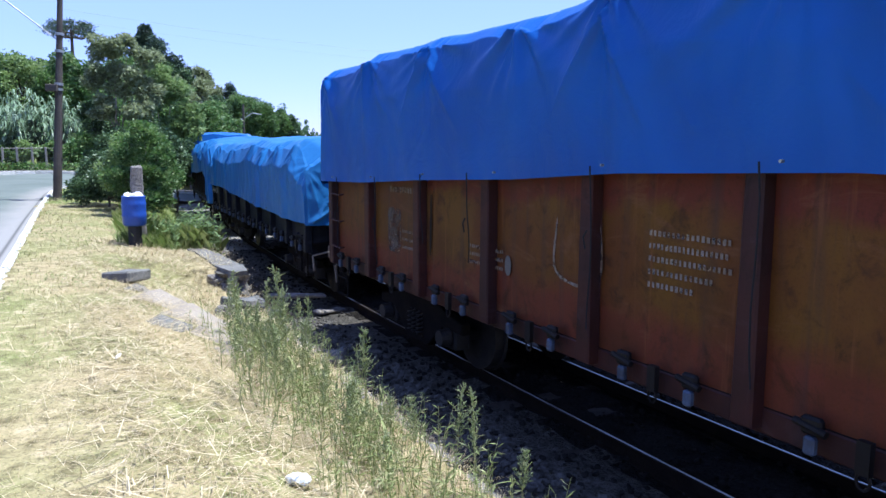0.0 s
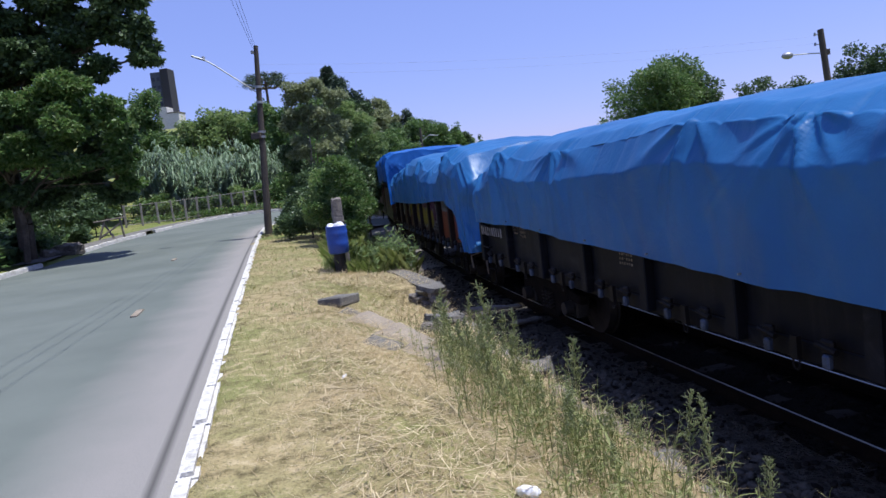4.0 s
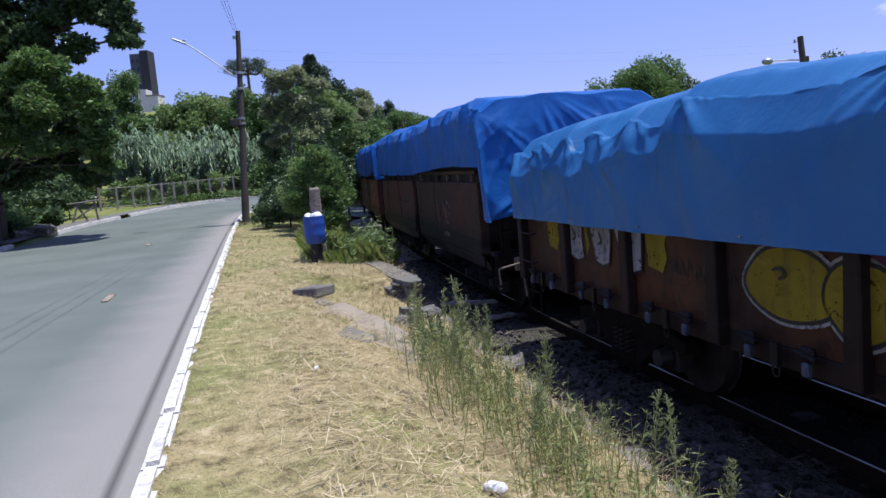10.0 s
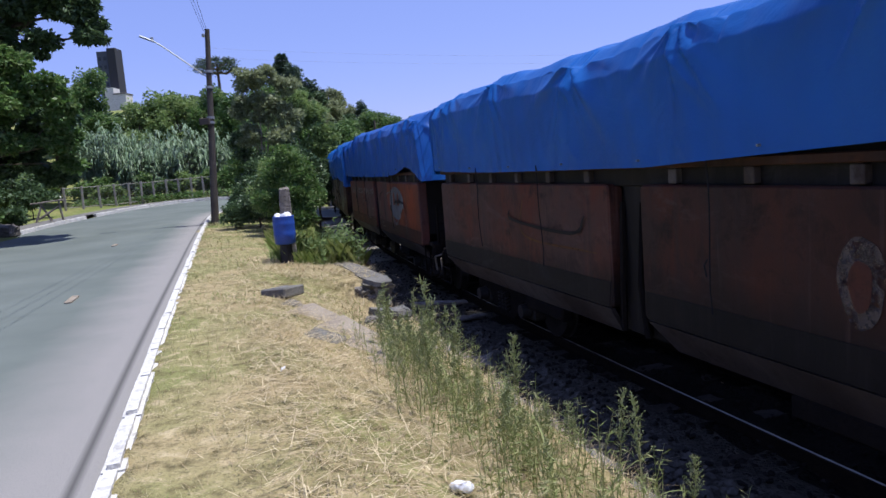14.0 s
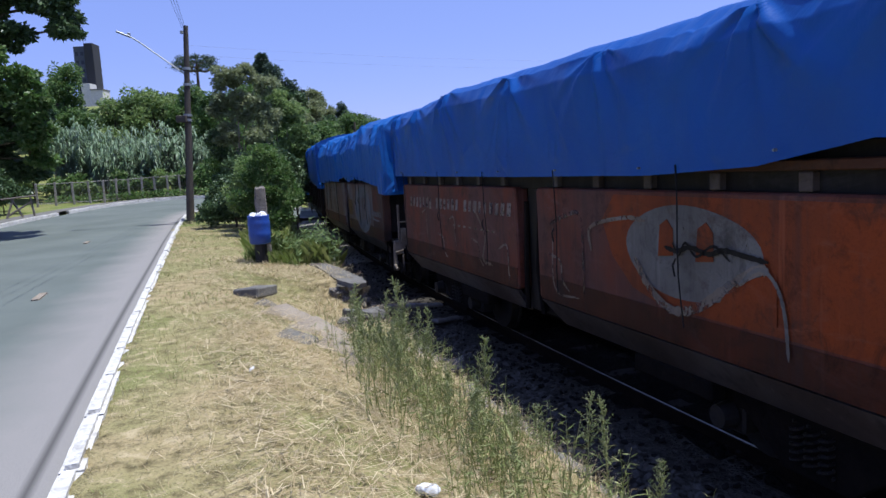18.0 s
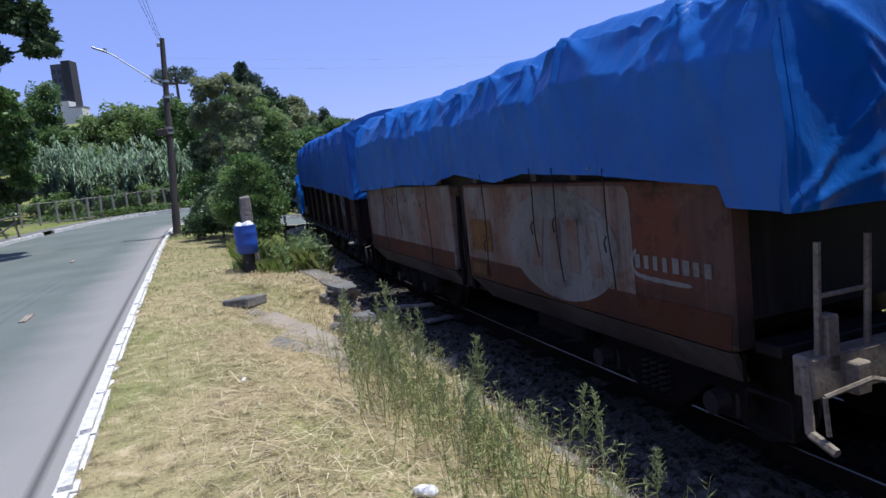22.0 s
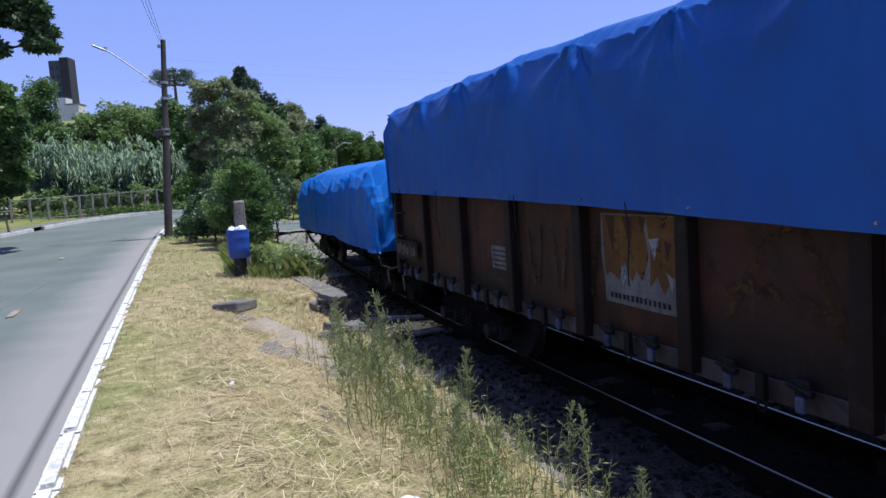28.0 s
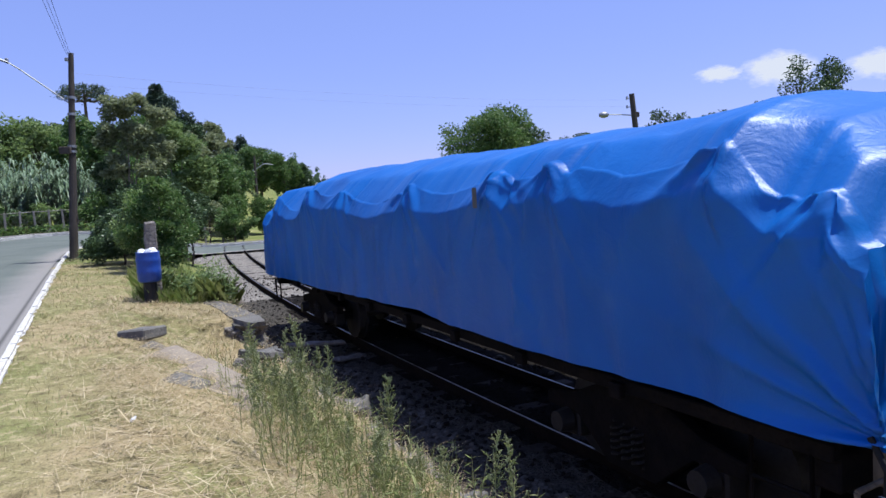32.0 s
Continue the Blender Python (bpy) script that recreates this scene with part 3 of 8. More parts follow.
def kerb_run(name, line, width, top, first, last, gaps=()):
    """Whitewashed kerb stones laid end to end, each about a metre long."""
    root = tagged(new(name), "row of whitewashed concrete kerb stones", "kerb", kind="structure")
    pts = line[first:last]
    dist, marks, acc = 0.0, [pts[0]], 0.0
    for a, b in zip(pts, pts[1:]):
        seg = (b - a).length
        pos = 0.0
        while acc + seg - pos >= 1.0:
            pos += 1.0 - acc
            acc = 0.0
            marks.append(a.lerp(b, pos / seg))
        acc += seg - pos
    for k, (a, b) in enumerate(zip(marks, marks[1:])):
        if any(g0 <= k < g1 for g0, g1 in gaps):
            continue
        d = (b - a).normalized()
        n = Vector((d.y, -d.x)) * width
        z = float(road_z(a.x, a.y)) + 0.09 + top
        z2 = float(road_z(b.x, b.y)) + 0.09 + top
        bm = bmesh.new()
        j = random.Random(k)
        o = [j.uniform(-0.008, 0.008) for _ in range(4)]
        a2, b2 = a + d * 0.006, b - d * 0.006
        base = [a2, b2, b2 + n, a2 + n]
        lo = [bm.verts.new((q.x, q.y, z - 0.3)) for q in base]
        hi = [bm.verts.new((q.x + o[0], q.y + o[1], (z if i in (0, 3) else z2) + o[2])) for i, q in enumerate(base)]
        bm.faces.new(hi)
        for i in range(4):
            bm.faces.new((lo[i], lo[(i + 1) % 4], hi[(i + 1) % 4], hi[i]))
        bmesh.ops.recalc_face_normals(bm, faces=bm.faces)
        bmesh.ops.bevel(bm, geom=[e for e in bm.edges if e.verts[0] in hi and e.verts[1] in hi], offset=0.03, segments=2, affect="EDGES")
        along = [e for e in bm.edges if abs((e.verts[1].co - e.verts[0].co).to_2d().normalized().dot(d)) > 0.9 and e.calc_length() > 0.5]
        bmesh.ops.subdivide_edges(bm, edges=along, cuts=7, use_grid_fill=True)
        for v in bm.verts:
            if v.co.z > z - 0.2:
                v.co += Vector((noise.noise(v.co * 9), noise.noise(v.co * 9 + Vector((7, 0, 0))), 0.8 * noise.noise(v.co * 11 + Vector((0, 5, 0))))) * 0.006
        part("kerb_stone", bm, KERB_WHITE, root)


kerb_run("kerb", near_line, 0.13, 0.03, 18, 78)
kerb_run("kerb_far", far_line, -0.15, 0.08, 48, 104, gaps=((9, 13), (20, 21)))


# ---- the railway track ----
def rail_run(name, off, s0, s1, n):
    """A flat-bottomed rail: rusty foot and web, polished head."""
    root = tagged(new(name), "worn steel rail with a polished head", "rail", "rails of the track", "structure")
    prof_body = [(-0.055, -0.14), (-0.055, -0.125), (-0.012, -0.11), (-0.012, -0.04), (-0.032, -0.03), (-0.032, -0.004), (0.032, -0.004), (0.032, -0.03), (0.012, -0.04), (0.012, -0.11), (0.055, -0.125), (0.055, -0.14)]
    prof_top = [(-0.010, -0.0035), (-0.008, 0.0), (0.008, 0.0), (0.010, -0.0035)]
    for nm, prof, mm, closed in (("rail_body", prof_body, RAIL_SIDE, True), ("rail_head", prof_top, RAIL_TOP, False)):
        verts, faces = [], []
        for k in range(n + 1):
            s = s0 + (s1 - s0) * k / n
            for u, v in prof:
                q, _ = on_track(s, off + u)
                verts.append((q.x, q.y, RAIL + v))
        w = len(prof)
        for k in range(n):
            for j in range(w if closed else w - 1):
                i, i2 = k * w + j, k * w + (j + 1) % w
                faces.append((i, i2, i2 + w, i + w))
        part(nm, (verts, faces), mm, root)


rail_run("rail_near", -0.535, -40, 110, 150)
rail_run("rail_far", 0.535, -40, 110, 150)


def bed_height(X, Y):
    l = lateral(X, Y)
    z = -1.0 + 0.03 * wobble(X, Y, 4.0) * 0.6 - 0.05 * step(np.abs(l), 1.2, 2.1) - 0.2 * step(np.abs(l), 2.0, 2.3)
    return np.maximum(z, -1.2)


verts, faces = [], []
bs = np.concatenate([np.arange(-30, -2, 0.6), np.arange(-2, 16, 0.12), np.arange(16, 110, 0.5)])
bl = np.linspace(-2.25, 2.25, 31)
for s in bs:
    for o in bl:
        q, _ = on_track(s, o)
        verts.append((q.x, q.y, float(bed_height(q.x, q.y)) + random.uniform(-0.012, 0.012)))
for k in range(len(bs) - 1):
    for j in range(len(bl) - 1):
        i = k * len(bl) + j
        faces.append((i, i + 1, i + len(bl) + 1, i + len(bl)))
# bed tones follow painted shade and sun: dark middle, paler shoulders and distance
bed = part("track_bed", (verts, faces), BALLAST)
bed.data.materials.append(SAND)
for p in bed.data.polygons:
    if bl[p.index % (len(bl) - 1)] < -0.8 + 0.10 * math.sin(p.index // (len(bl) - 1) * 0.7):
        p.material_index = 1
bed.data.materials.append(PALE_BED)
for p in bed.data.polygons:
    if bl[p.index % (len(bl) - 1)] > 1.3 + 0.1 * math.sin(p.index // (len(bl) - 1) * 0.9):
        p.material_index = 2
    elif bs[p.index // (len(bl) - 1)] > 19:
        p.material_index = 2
tagged(bed, "ballast bed darkened for the shade under the train", "track bed", kind="structure")

sleepers = tagged(new("sleepers"), "row of weathered wooden sleepers under the rails", "sleepers", kind="structure")
sm = bx((-1.0, -0.11, -0.17), (1.0, 0.11, -0.015), 0.012)
first = None
for k in range(150):
    s = -6 + 0.6 * k
    q, a = on_track(s)
    rr = random.Random(k)
    if first is None:
        first = part("sleeper", sm, SLEEPER, sleepers)
        ob = first
    else:
        ob = new("sleeper", first.data)
        ob.parent = sleepers
    ob.matrix_local = pose(q.x, q.y, RAIL - 0.125 + rr.uniform(-0.01, 0.01), 0, 0, a - 90 + rr.uniform(-1.5, 1.5))

# loose ballast stones beside the near rail
stone_root = tagged(new("ballast_stones"), "loose grey ballast stones beside the rail", "stones", kind="structure")
stone_meshes = []
for k in range(6):
    bm = bmesh.new()
    bmesh.ops.create_icosphere(bm, subdivisions=1, radius=0.05)
    rr = random.Random(50 + k)
    for v in bm.verts:
        v.co = Vector((v.co.x * rr.uniform(0.7, 1.4), v.co.y * rr.uniform(0.7, 1.3), v.co.z * rr.uniform(0.45, 0.8)))
    o = part("stone", bm, GRAVEL, stone_root)
    q, a = on_track(3 + k * 0.5, -1.6)
    o.matrix_local = pose(q.x, q.y, -0.98, rr.uniform(0, 30), 0, rr.uniform(0, 360))
    stone_meshes.append(o.data)
rs = random.Random(7)
for k in range(290):
    s, o = rs.uniform(1.5, 10.5), (rs.uniform(-2.15, -1.2) if k % 4 else rs.uniform(0.9, 2.0))
    q, a = on_track(s, o)
    ob = new("stone", stone_meshes[k % 6])
    ob.parent = stone_root
    ob.matrix_local = pose(q.x, q.y, float(bed_height(q.x, q.y)) + 0.012, rs.uniform(-30, 30), rs.uniform(-30, 30), rs.uniform(0, 360)) @ Matrix.Scale(rs.uniform(0.5, 1.25), 4)
verts, faces = [], []
base = [Vector(v.co) for v in stone_meshes[0].vertices]
bf = [tuple(p.vertices) for p in stone_meshes[0].polygons]
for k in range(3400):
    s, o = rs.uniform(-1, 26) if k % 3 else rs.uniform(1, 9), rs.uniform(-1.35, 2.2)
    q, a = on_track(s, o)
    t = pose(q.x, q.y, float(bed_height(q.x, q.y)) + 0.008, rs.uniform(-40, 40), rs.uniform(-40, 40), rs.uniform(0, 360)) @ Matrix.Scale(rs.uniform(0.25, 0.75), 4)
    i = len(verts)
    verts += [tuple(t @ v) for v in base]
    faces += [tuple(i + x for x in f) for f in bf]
tagged(part("ballast", (verts, faces), DARK_STONE), "crushed stone between the rails, darkened for shade", "ballast", kind="stuff")


verts, faces = [], []
for k in range(4200):
    s, o = rs.uniform(-1, 18) if k % 3 else rs.uniform(1, 8.5), rs.uniform(-2.25, -1.25)
    q, a = on_track(s, o)
    t = pose(q.x, q.y, float(bed_height(q.x, q.y)) + 0.008, rs.uniform(-40, 40), rs.uniform(-40, 40), rs.uniform(0, 360)) @ Matrix.Scale(rs.uniform(0.25, 0.9), 4)
    i = len(verts)
    verts += [tuple(t @ v) for v in base]
    faces += [tuple(i + x for x in f) for f in bf]
tagged(part("ballast_shoulder", (verts, faces), GRAVEL), "dusty grey crushed stone beside the near rail", "ballast", kind="stuff")


# ---- the freight train ----
# Wagon space: x towards the front of the train, y away from the road, z up from the rail head.
def tab(rows):
    xs, zs = [r[0] for r in rows], [r[1] for r in rows]
    return lambda x: float(np.interp(x, xs, zs))


def tarp(parent, L, hw, bottom, peaks, crown, far_bottom, seed, material, label, front=None, rear=None, sag=0.10, cut=0.28, over=0.10, fold=0.02, back_over=0.10, slant=0.0, eyelets=True, gather=None, notch=0.16, fan=None, crumple=0.025, slope=(0.0, 0.0)):
    """A tarpaulin over a load: sides that hang, corners pushed up by stakes, folds that run from the stakes, roof and hanging ends.
    peaks: (x, z) of the stakes. front, rear: (height of the lower edge, reach in x at that edge, number of folds). slant: how far the foot of the front leans out. fan: (y, z, folds, height) of the corner from which folds run down the front. slope: height of the band below the shoulder that leans back over the load, and how far."""
    px, pz = [p[0] for p in peaks], [p[1] for p in peaks]

    rnd = random.Random(int(seed * 10))
    amp = [(rnd.uniform(0.3, 1.0), rnd.random()) for _ in range(len(peaks) + 1)]

    def shoulder(x):
        z = float(np.interp(x, px, pz))
        k = int(np.searchsorted(px, x))
        if 0 < k < len(px):
            gap = px[k] - px[k - 1]
            u = (x - px[k - 1]) / gap
            f = math.sin(math.pi * u ** (0.7 + 0.6 * amp[k][1])) ** 0.85 * amp[k][0]
        else:
            gap, f = 0.6, 0.0
        return z - sag * f * min(1.4, gap / 1.6), f

    # pulled creases: start (x, z), run (dx, dz), height, width
    lines = []
    for k in range(int(L * 2.0)):
        i = rnd.randrange(len(peaks))
        if rnd.random() < 0.62:
            a, c = px[i] + rnd.uniform(-0.12, 0.12), pz[i] - rnd.uniform(0.02, 0.2)
            lines.append((a, c, rnd.choice((-1, 1)) * rnd.uniform(0.15, 0.75), -rnd.uniform(0.3, 0.95), rnd.uniform(0.025, 0.07), rnd.uniform(0.018, 0.038)))
        else:
            a = rnd.uniform(-L / 2, L / 2)
            c = bottom(a) + rnd.uniform(0.0, 0.5)
            lines.append((a, c, rnd.gauss(0, 0.5), rnd.uniform(0.3, 0.9), rnd.uniform(0.008, 0.022), rnd.uniform(0.025, 0.07)))
    for k in range(int(L * 0.4)):
        a = rnd.uniform(-L / 2, L / 2)
        lines.append((a, pz[0] - rnd.uniform(0.0, 0.4), rnd.choice((-1, 1)) * rnd.uniform(0.5, 1.3), -rnd.uniform(0.6, 1.2), rnd.uniform(0.010, 0.02), 0.03))

    def creases(x, z):
        out = 0.0
        for a, c, dx, dz, hh, ww in lines:
            if abs(x - a) > abs(dx) + 0.3:
                continue
            q = ((x - a) * dx + (z - c) * dz) / (dx * dx + dz * dz)
            if 0 < q < 1:
                d = abs((x - a) * dz - (z - c) * dx) / math.hypot(dx, dz)
                if d < ww * 3:
                    out += hh * (1 - q) * min(1, 8 * q) * math.exp(-d / ww)
        if gather:
            rho = math.hypot(x - gather[0], z - gather[1])
            if rho < 2.2:
                phi = math.atan2(z - gather[1], gather[0] - x)
                out += 0.075 * math.exp(-rho / 0.8) * min(1, rho / 0.12) * (abs(math.cos(4.3 * phi + 0.4)) ** 14 + 0.6 * abs(math.cos(7.1 * phi + 1.1)) ** 12)
        for i, (a, b) in enumerate(zip(px, pz)):
            dx, dz = x - a, b - z
            if abs(dx) > 1.4 or dz < -0.05:
                continue
            rho = math.hypot(dx, dz)
            phi = math.atan2(dx, max(dz, 0.01))
            out += 0.075 * math.exp(-rho / 0.55) * min(1, rho / 0.10) * (abs(math.cos(3.3 * phi + 1.7 * i + seed)) ** 7 + 0.5 * abs(math.cos(5.1 * phi + 2.9 * i)) ** 9)
        return out

    notches = []
    for a in px:
        for _ in range(4):
            notches.append((a + rnd.gauss(0, 0.28), notch * rnd.uniform(0.05, 0.35), rnd.uniform(0.03, 0.05)))
    for _ in range(int(L * 1.5)):
        notches.append((rnd.uniform(-L / 2, L / 2), notch * rnd.uniform(0.02, 0.10), rnd.uniform(0.03, 0.06)))
    x0, x1 = -L / 2 - back_over, L / 2 + over
    nx = max(60, int((x1 - x0) / 0.026))
    side, roof = 76, 46
    verts, faces = [], []
    sections = []
    for i in range(nx + 1):
        x = x0 + (x1 - x0) * i / nx
        zs, f = shoulder(x)
        zs += 0.010 * noise.noise(Vector((x * 3.1, seed, 0)))
        c = max(0.02, 0.05 + cut * f + sum(dp * math.exp(-abs(x - a) / ww) for a, dp, ww in notches if abs(x - a) < 0.3) + 0.015 * noise.noise(Vector((x * 4.3, seed, 5))))
        zb, zf, zc = bottom(x), far_bottom, crown(x)
        band = slope[0] * (1 + 0.12 * noise.noise(Vector((x * 0.7, seed, 8))) - 0.25 * f)
        back = slope[1] * (1 + 0.15 * noise.noise(Vector((x * 1.3, seed, 11))))
        lean = slant * max(0.0, min(1.0, (x - (x1 - 1.8)) / 1.8)) ** 1.5
        sec = []
        for k in range(side + 1):
            t = k / side
            z = zb + (zs - c - zb) * t
            w = fold * (noise.noise(Vector((x * 1.6, 0.3 * z, seed))) + 0.6 * noise.noise(Vector((x * 4.5 + z, z * 1.2, seed + 9)))) * (1.2 - 0.7 * t)
            w += fold * 1.3 * max(0.0, noise.noise(Vector((x * 2.3 + 0.25 * z, z * 0.15, seed + 14)))) ** 1.5 * 2
            flare = 0.05 * (1 - t) * (0.6 + 0.4 * math.sin(2.1 * x + seed))
            inset = back * max(0.0, min(1.0, (z - (zs - c - band)) / band)) if band else 0.0
            if inset:
                w += 0.9 * inset * noise.noise(Vector((x * 2.6 + 1.5 * z, z * 1.2, seed + 21))) * 0.14
            sec.append((x + lean * (1 - t), -hw + inset - max(-0.03, w) - flare - creases(x, z), z))
        for k in range(1, roof + 1):
            t = (1 - math.cos(math.pi * k / roof)) / 2
            y = -hw + back + (2 * hw - back) * t
            u = abs(2 * t - 1)
            e = (1 - u) * hw
            rise = zs + (zc - zs) * (1 - u ** 2.0)
            drop = c * max(0.0, 1 - e / (c * 1.7 + 0.02))
            w = 1.2 * fold * noise.noise(Vector((x * 1.5, y * 1.2, seed + 3))) + 0.7 * fold * noise.noise(Vector((x * 4, y * 3, seed + 5)))
            if k == roof:
                sec.append((x, hw - 0.02, zs - c))
            else:
                sec.append((x, y, rise - drop + w * min(1, e / 0.2)))
        for k in range(1, 5):
            t = k / 4
            sec.append((x, hw + 0.02, (zs - c) + (zf - zs + c) * t))
        sections.append(sec)
    width = len(sections[0])
    for sec in sections:
        verts += sec
    for i in range(nx):
        for j in range(width - 1):
            a = i * width + j
            faces.append((a, a + 1, a + width + 1, a + width))
    ob = smooth(part("tarpaulin", (verts, faces), material, parent, label))
    # hanging ends
    for end, sec, sgn in ((front, sections[-1], 1), (rear, sections[0], -1)):
        if not end:
            continue
        drop, reach, folds = end
        drop_at = drop if callable(drop) else (lambda y: drop)
        ev, ef, rows = [], [], 60
        line = []
        for pa, pb in zip(sec[:side + roof], sec[1:side + roof + 1]):
            n = max(1, int(math.dist(pa[1:], pb[1:]) / 0.03)) if pb[1] > -hw + 0.05 else 1
            line += [tuple(u + (v - u) * k / n for u, v in zip(pa, pb)) for k in range(n)]
        line.append(sec[side + roof])
        pulls = []
        ztop, zlow = sec[side][2], drop_at(-hw * 0.8)
        for k in range(13):
            y0, z0 = ((-hw, ztop), (0.4 * hw, ztop + 0.1), (-hw, zlow))[k % 3] if not (gather and sgn > 0) or k % 2 else (-hw, gather[1])
            up = z0 < 0.5 * (ztop + zlow)
            pulls.append((y0 + rnd.uniform(-0.1, 0.15), z0, rnd.uniform(0.2, 1.9) if y0 < 0 else rnd.uniform(-0.8, 0.8), (1 if up else -1) * rnd.uniform(0.3, 1.3), rnd.uniform(0.018, 0.045), rnd.uniform(0.02, 0.035)))
        zmax = max(p[2] for p in line)
        for j in range(rows + 1):
            t = j / rows
            for p in line:
                d = min(drop_at(p[1]), p[2])
                zt = p[2] + (d - p[2]) * t
                share = (p[2] - d) / max(0.1, zmax - d)
                pl = fold * (0.3 + 0.7 * t) * (0.6 - abs(math.sin(0.5 * folds * (p[1] + 0.35 * zt) / hw * 3.14 + 1.8 * noise.noise(Vector((p[1] * 1.5, t * 2, seed + sgn))))))
                crump = 0.5 * fold * noise.noise(Vector((p[1] * 1.3, zt * 1.3, seed + 31))) + 0.5 * fold * (0.4 - abs(noise.noise(Vector((p[1] * 6, zt * 4.5, seed + 43))))) * max(0.0, 0.3 + noise.noise(Vector((p[1], zt, seed + 47))))
                warp = 0.5 * noise.noise(Vector((p[1] * 1.1, zt * 1.1, seed + 61)))
                for a, wl in ((0.5, 0.9), (1.25, 0.55), (2.1, 0.7), (2.8, 0.42), (1.7, 0.3)):
                    u = (p[1] * math.cos(a) + zt * math.sin(a) + warp) / wl + seed * a
                    crump += crumple * wl * abs(u % 2 - 1) * max(0.15, 0.6 + noise.noise(Vector((p[1] * 1.6, zt * 1.6, a + seed))))
                for ya, za, dy, dz, hh, ww in pulls:
                    q = ((p[1] - ya) * dy + (zt - za) * dz) / (dy * dy + dz * dz)
                    if 0 < q < 1:
                        dd = abs((p[1] - ya) * dz - (zt - za) * dy) / math.hypot(dy, dz)
                        if dd < 4 * ww:
                            crump += hh * (1 - 0.7 * q) * min(1, 10 * q) * math.exp(-dd / ww)
                if fan and sgn > 0:
                    rho, phi = math.hypot(p[1] - fan[0], zt - fan[1]), math.atan2(p[1] - fan[0], fan[1] - zt)
                    phi += 0.03 * noise.noise(Vector((p[1] * 1.7, zt * 1.1, seed + 53)))
                    ridge = (1 - abs(math.sin(fan[2] * phi + seed))) ** 2 + 0.45 * (1 - abs(math.sin(2.3 * fan[2] * phi + 2 * seed))) ** 2
                    crump += fan[3] * min(1.0, rho / 0.7) * ridge * (0.8 + 0.5 * noise.noise(Vector((phi * 2, rho * 0.5, seed + 57))))
                ev.append((p[0] + sgn * share * (reach * t ** 1.2 + (pl + crump + 0.012) * min(1, 4 * t)), p[1] * (1 - 0.02 * t), zt))
        w = len(line)
        for j in range(rows):
            for k in range(w - 1):
                a = j * w + k
                ef.append((a, a + 1, a + w + 1, a + w))
        smooth(part("end_flap", (ev, ef), material, parent))
    # eyelets along the lower edge
    for k in range(int(L / 1.35) if eyelets else 0):
        x = -L / 2 + 0.5 + k * 1.35
        bm = bmesh.new()
        rod(bm, (x, -hw - 0.075, bottom(x) + 0.06), (x, -hw - 0.10, bottom(x) + 0.06), 0.009, 0.009, 8)
        part("eyelet", bm, EYELET, parent)
    return ob


SPRING = []


def bogie(parent, x):
    """Two-axle bogie: cast side frames with windows, springs, bolster, axle boxes and two wheelsets that turn."""
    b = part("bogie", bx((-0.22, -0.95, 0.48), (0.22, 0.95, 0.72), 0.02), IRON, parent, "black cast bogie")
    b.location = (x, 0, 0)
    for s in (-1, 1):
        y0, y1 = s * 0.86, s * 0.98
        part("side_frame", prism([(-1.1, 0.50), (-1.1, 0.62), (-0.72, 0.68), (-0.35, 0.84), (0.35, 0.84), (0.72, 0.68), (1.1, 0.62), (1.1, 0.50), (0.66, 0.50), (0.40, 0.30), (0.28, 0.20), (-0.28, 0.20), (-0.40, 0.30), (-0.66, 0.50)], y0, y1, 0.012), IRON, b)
        for k in (-0.12, 0.0, 0.12):
            if not SPRING:
                SPRING.append(part("spring", tube([(0.045 * math.cos(0.785 * j), 0.045 * math.sin(0.785 * j), 0.29 + 0.0066 * j) for j in range(45)], 0.012, 5), WHEEL, b))
                o = SPRING[0]
            else:
                o = new("spring", SPRING[0].data)
                o.parent = b
            o.location = (k, s * 1.0, 0)
        for k in (-0.8, 0.8):
            bm = bx((k - 0.13, s * 0.9 - 0.06, 0.28), (k + 0.13, s * 0.9 + 0.13, 0.52), 0.02)
            rod(bm, (k, s * 0.98, 0.42), (k, s * 1.10, 0.42), 0.11, 0.09, 14)
            part("axle_box", bm, WHEEL, b)
    for k in (-0.8, 0.8):
        bm = bmesh.new()
        rod(bm, (0, -0.8, 0), (0, 0.8, 0), 0.07, 0.07, 12)
        part("axle", bm, WHEEL, b).location = (k, 0, 0.425)
        for s in (-1, 1):
            bm = bmesh.new()
            rod(bm, (0, s * 0.47, 0), (0, s * 0.50, 0), 0.45, 0.45, 28)
            rod(bm, (0, s * 0.50, 0), (0, s * 0.61, 0), 0.425, 0.415, 28)
            rod(bm, (0, s * 0.61, 0), (0, s * 0.63, 0), 0.30, 0.14, 20)
            w = part("wheel", bm, WHEEL, b, "worn steel railway wheel")
            w.location = (k, 0, 0.425)
            WHEELS.append((w, k))
    return b


WHEELS = []
WAGONS = []


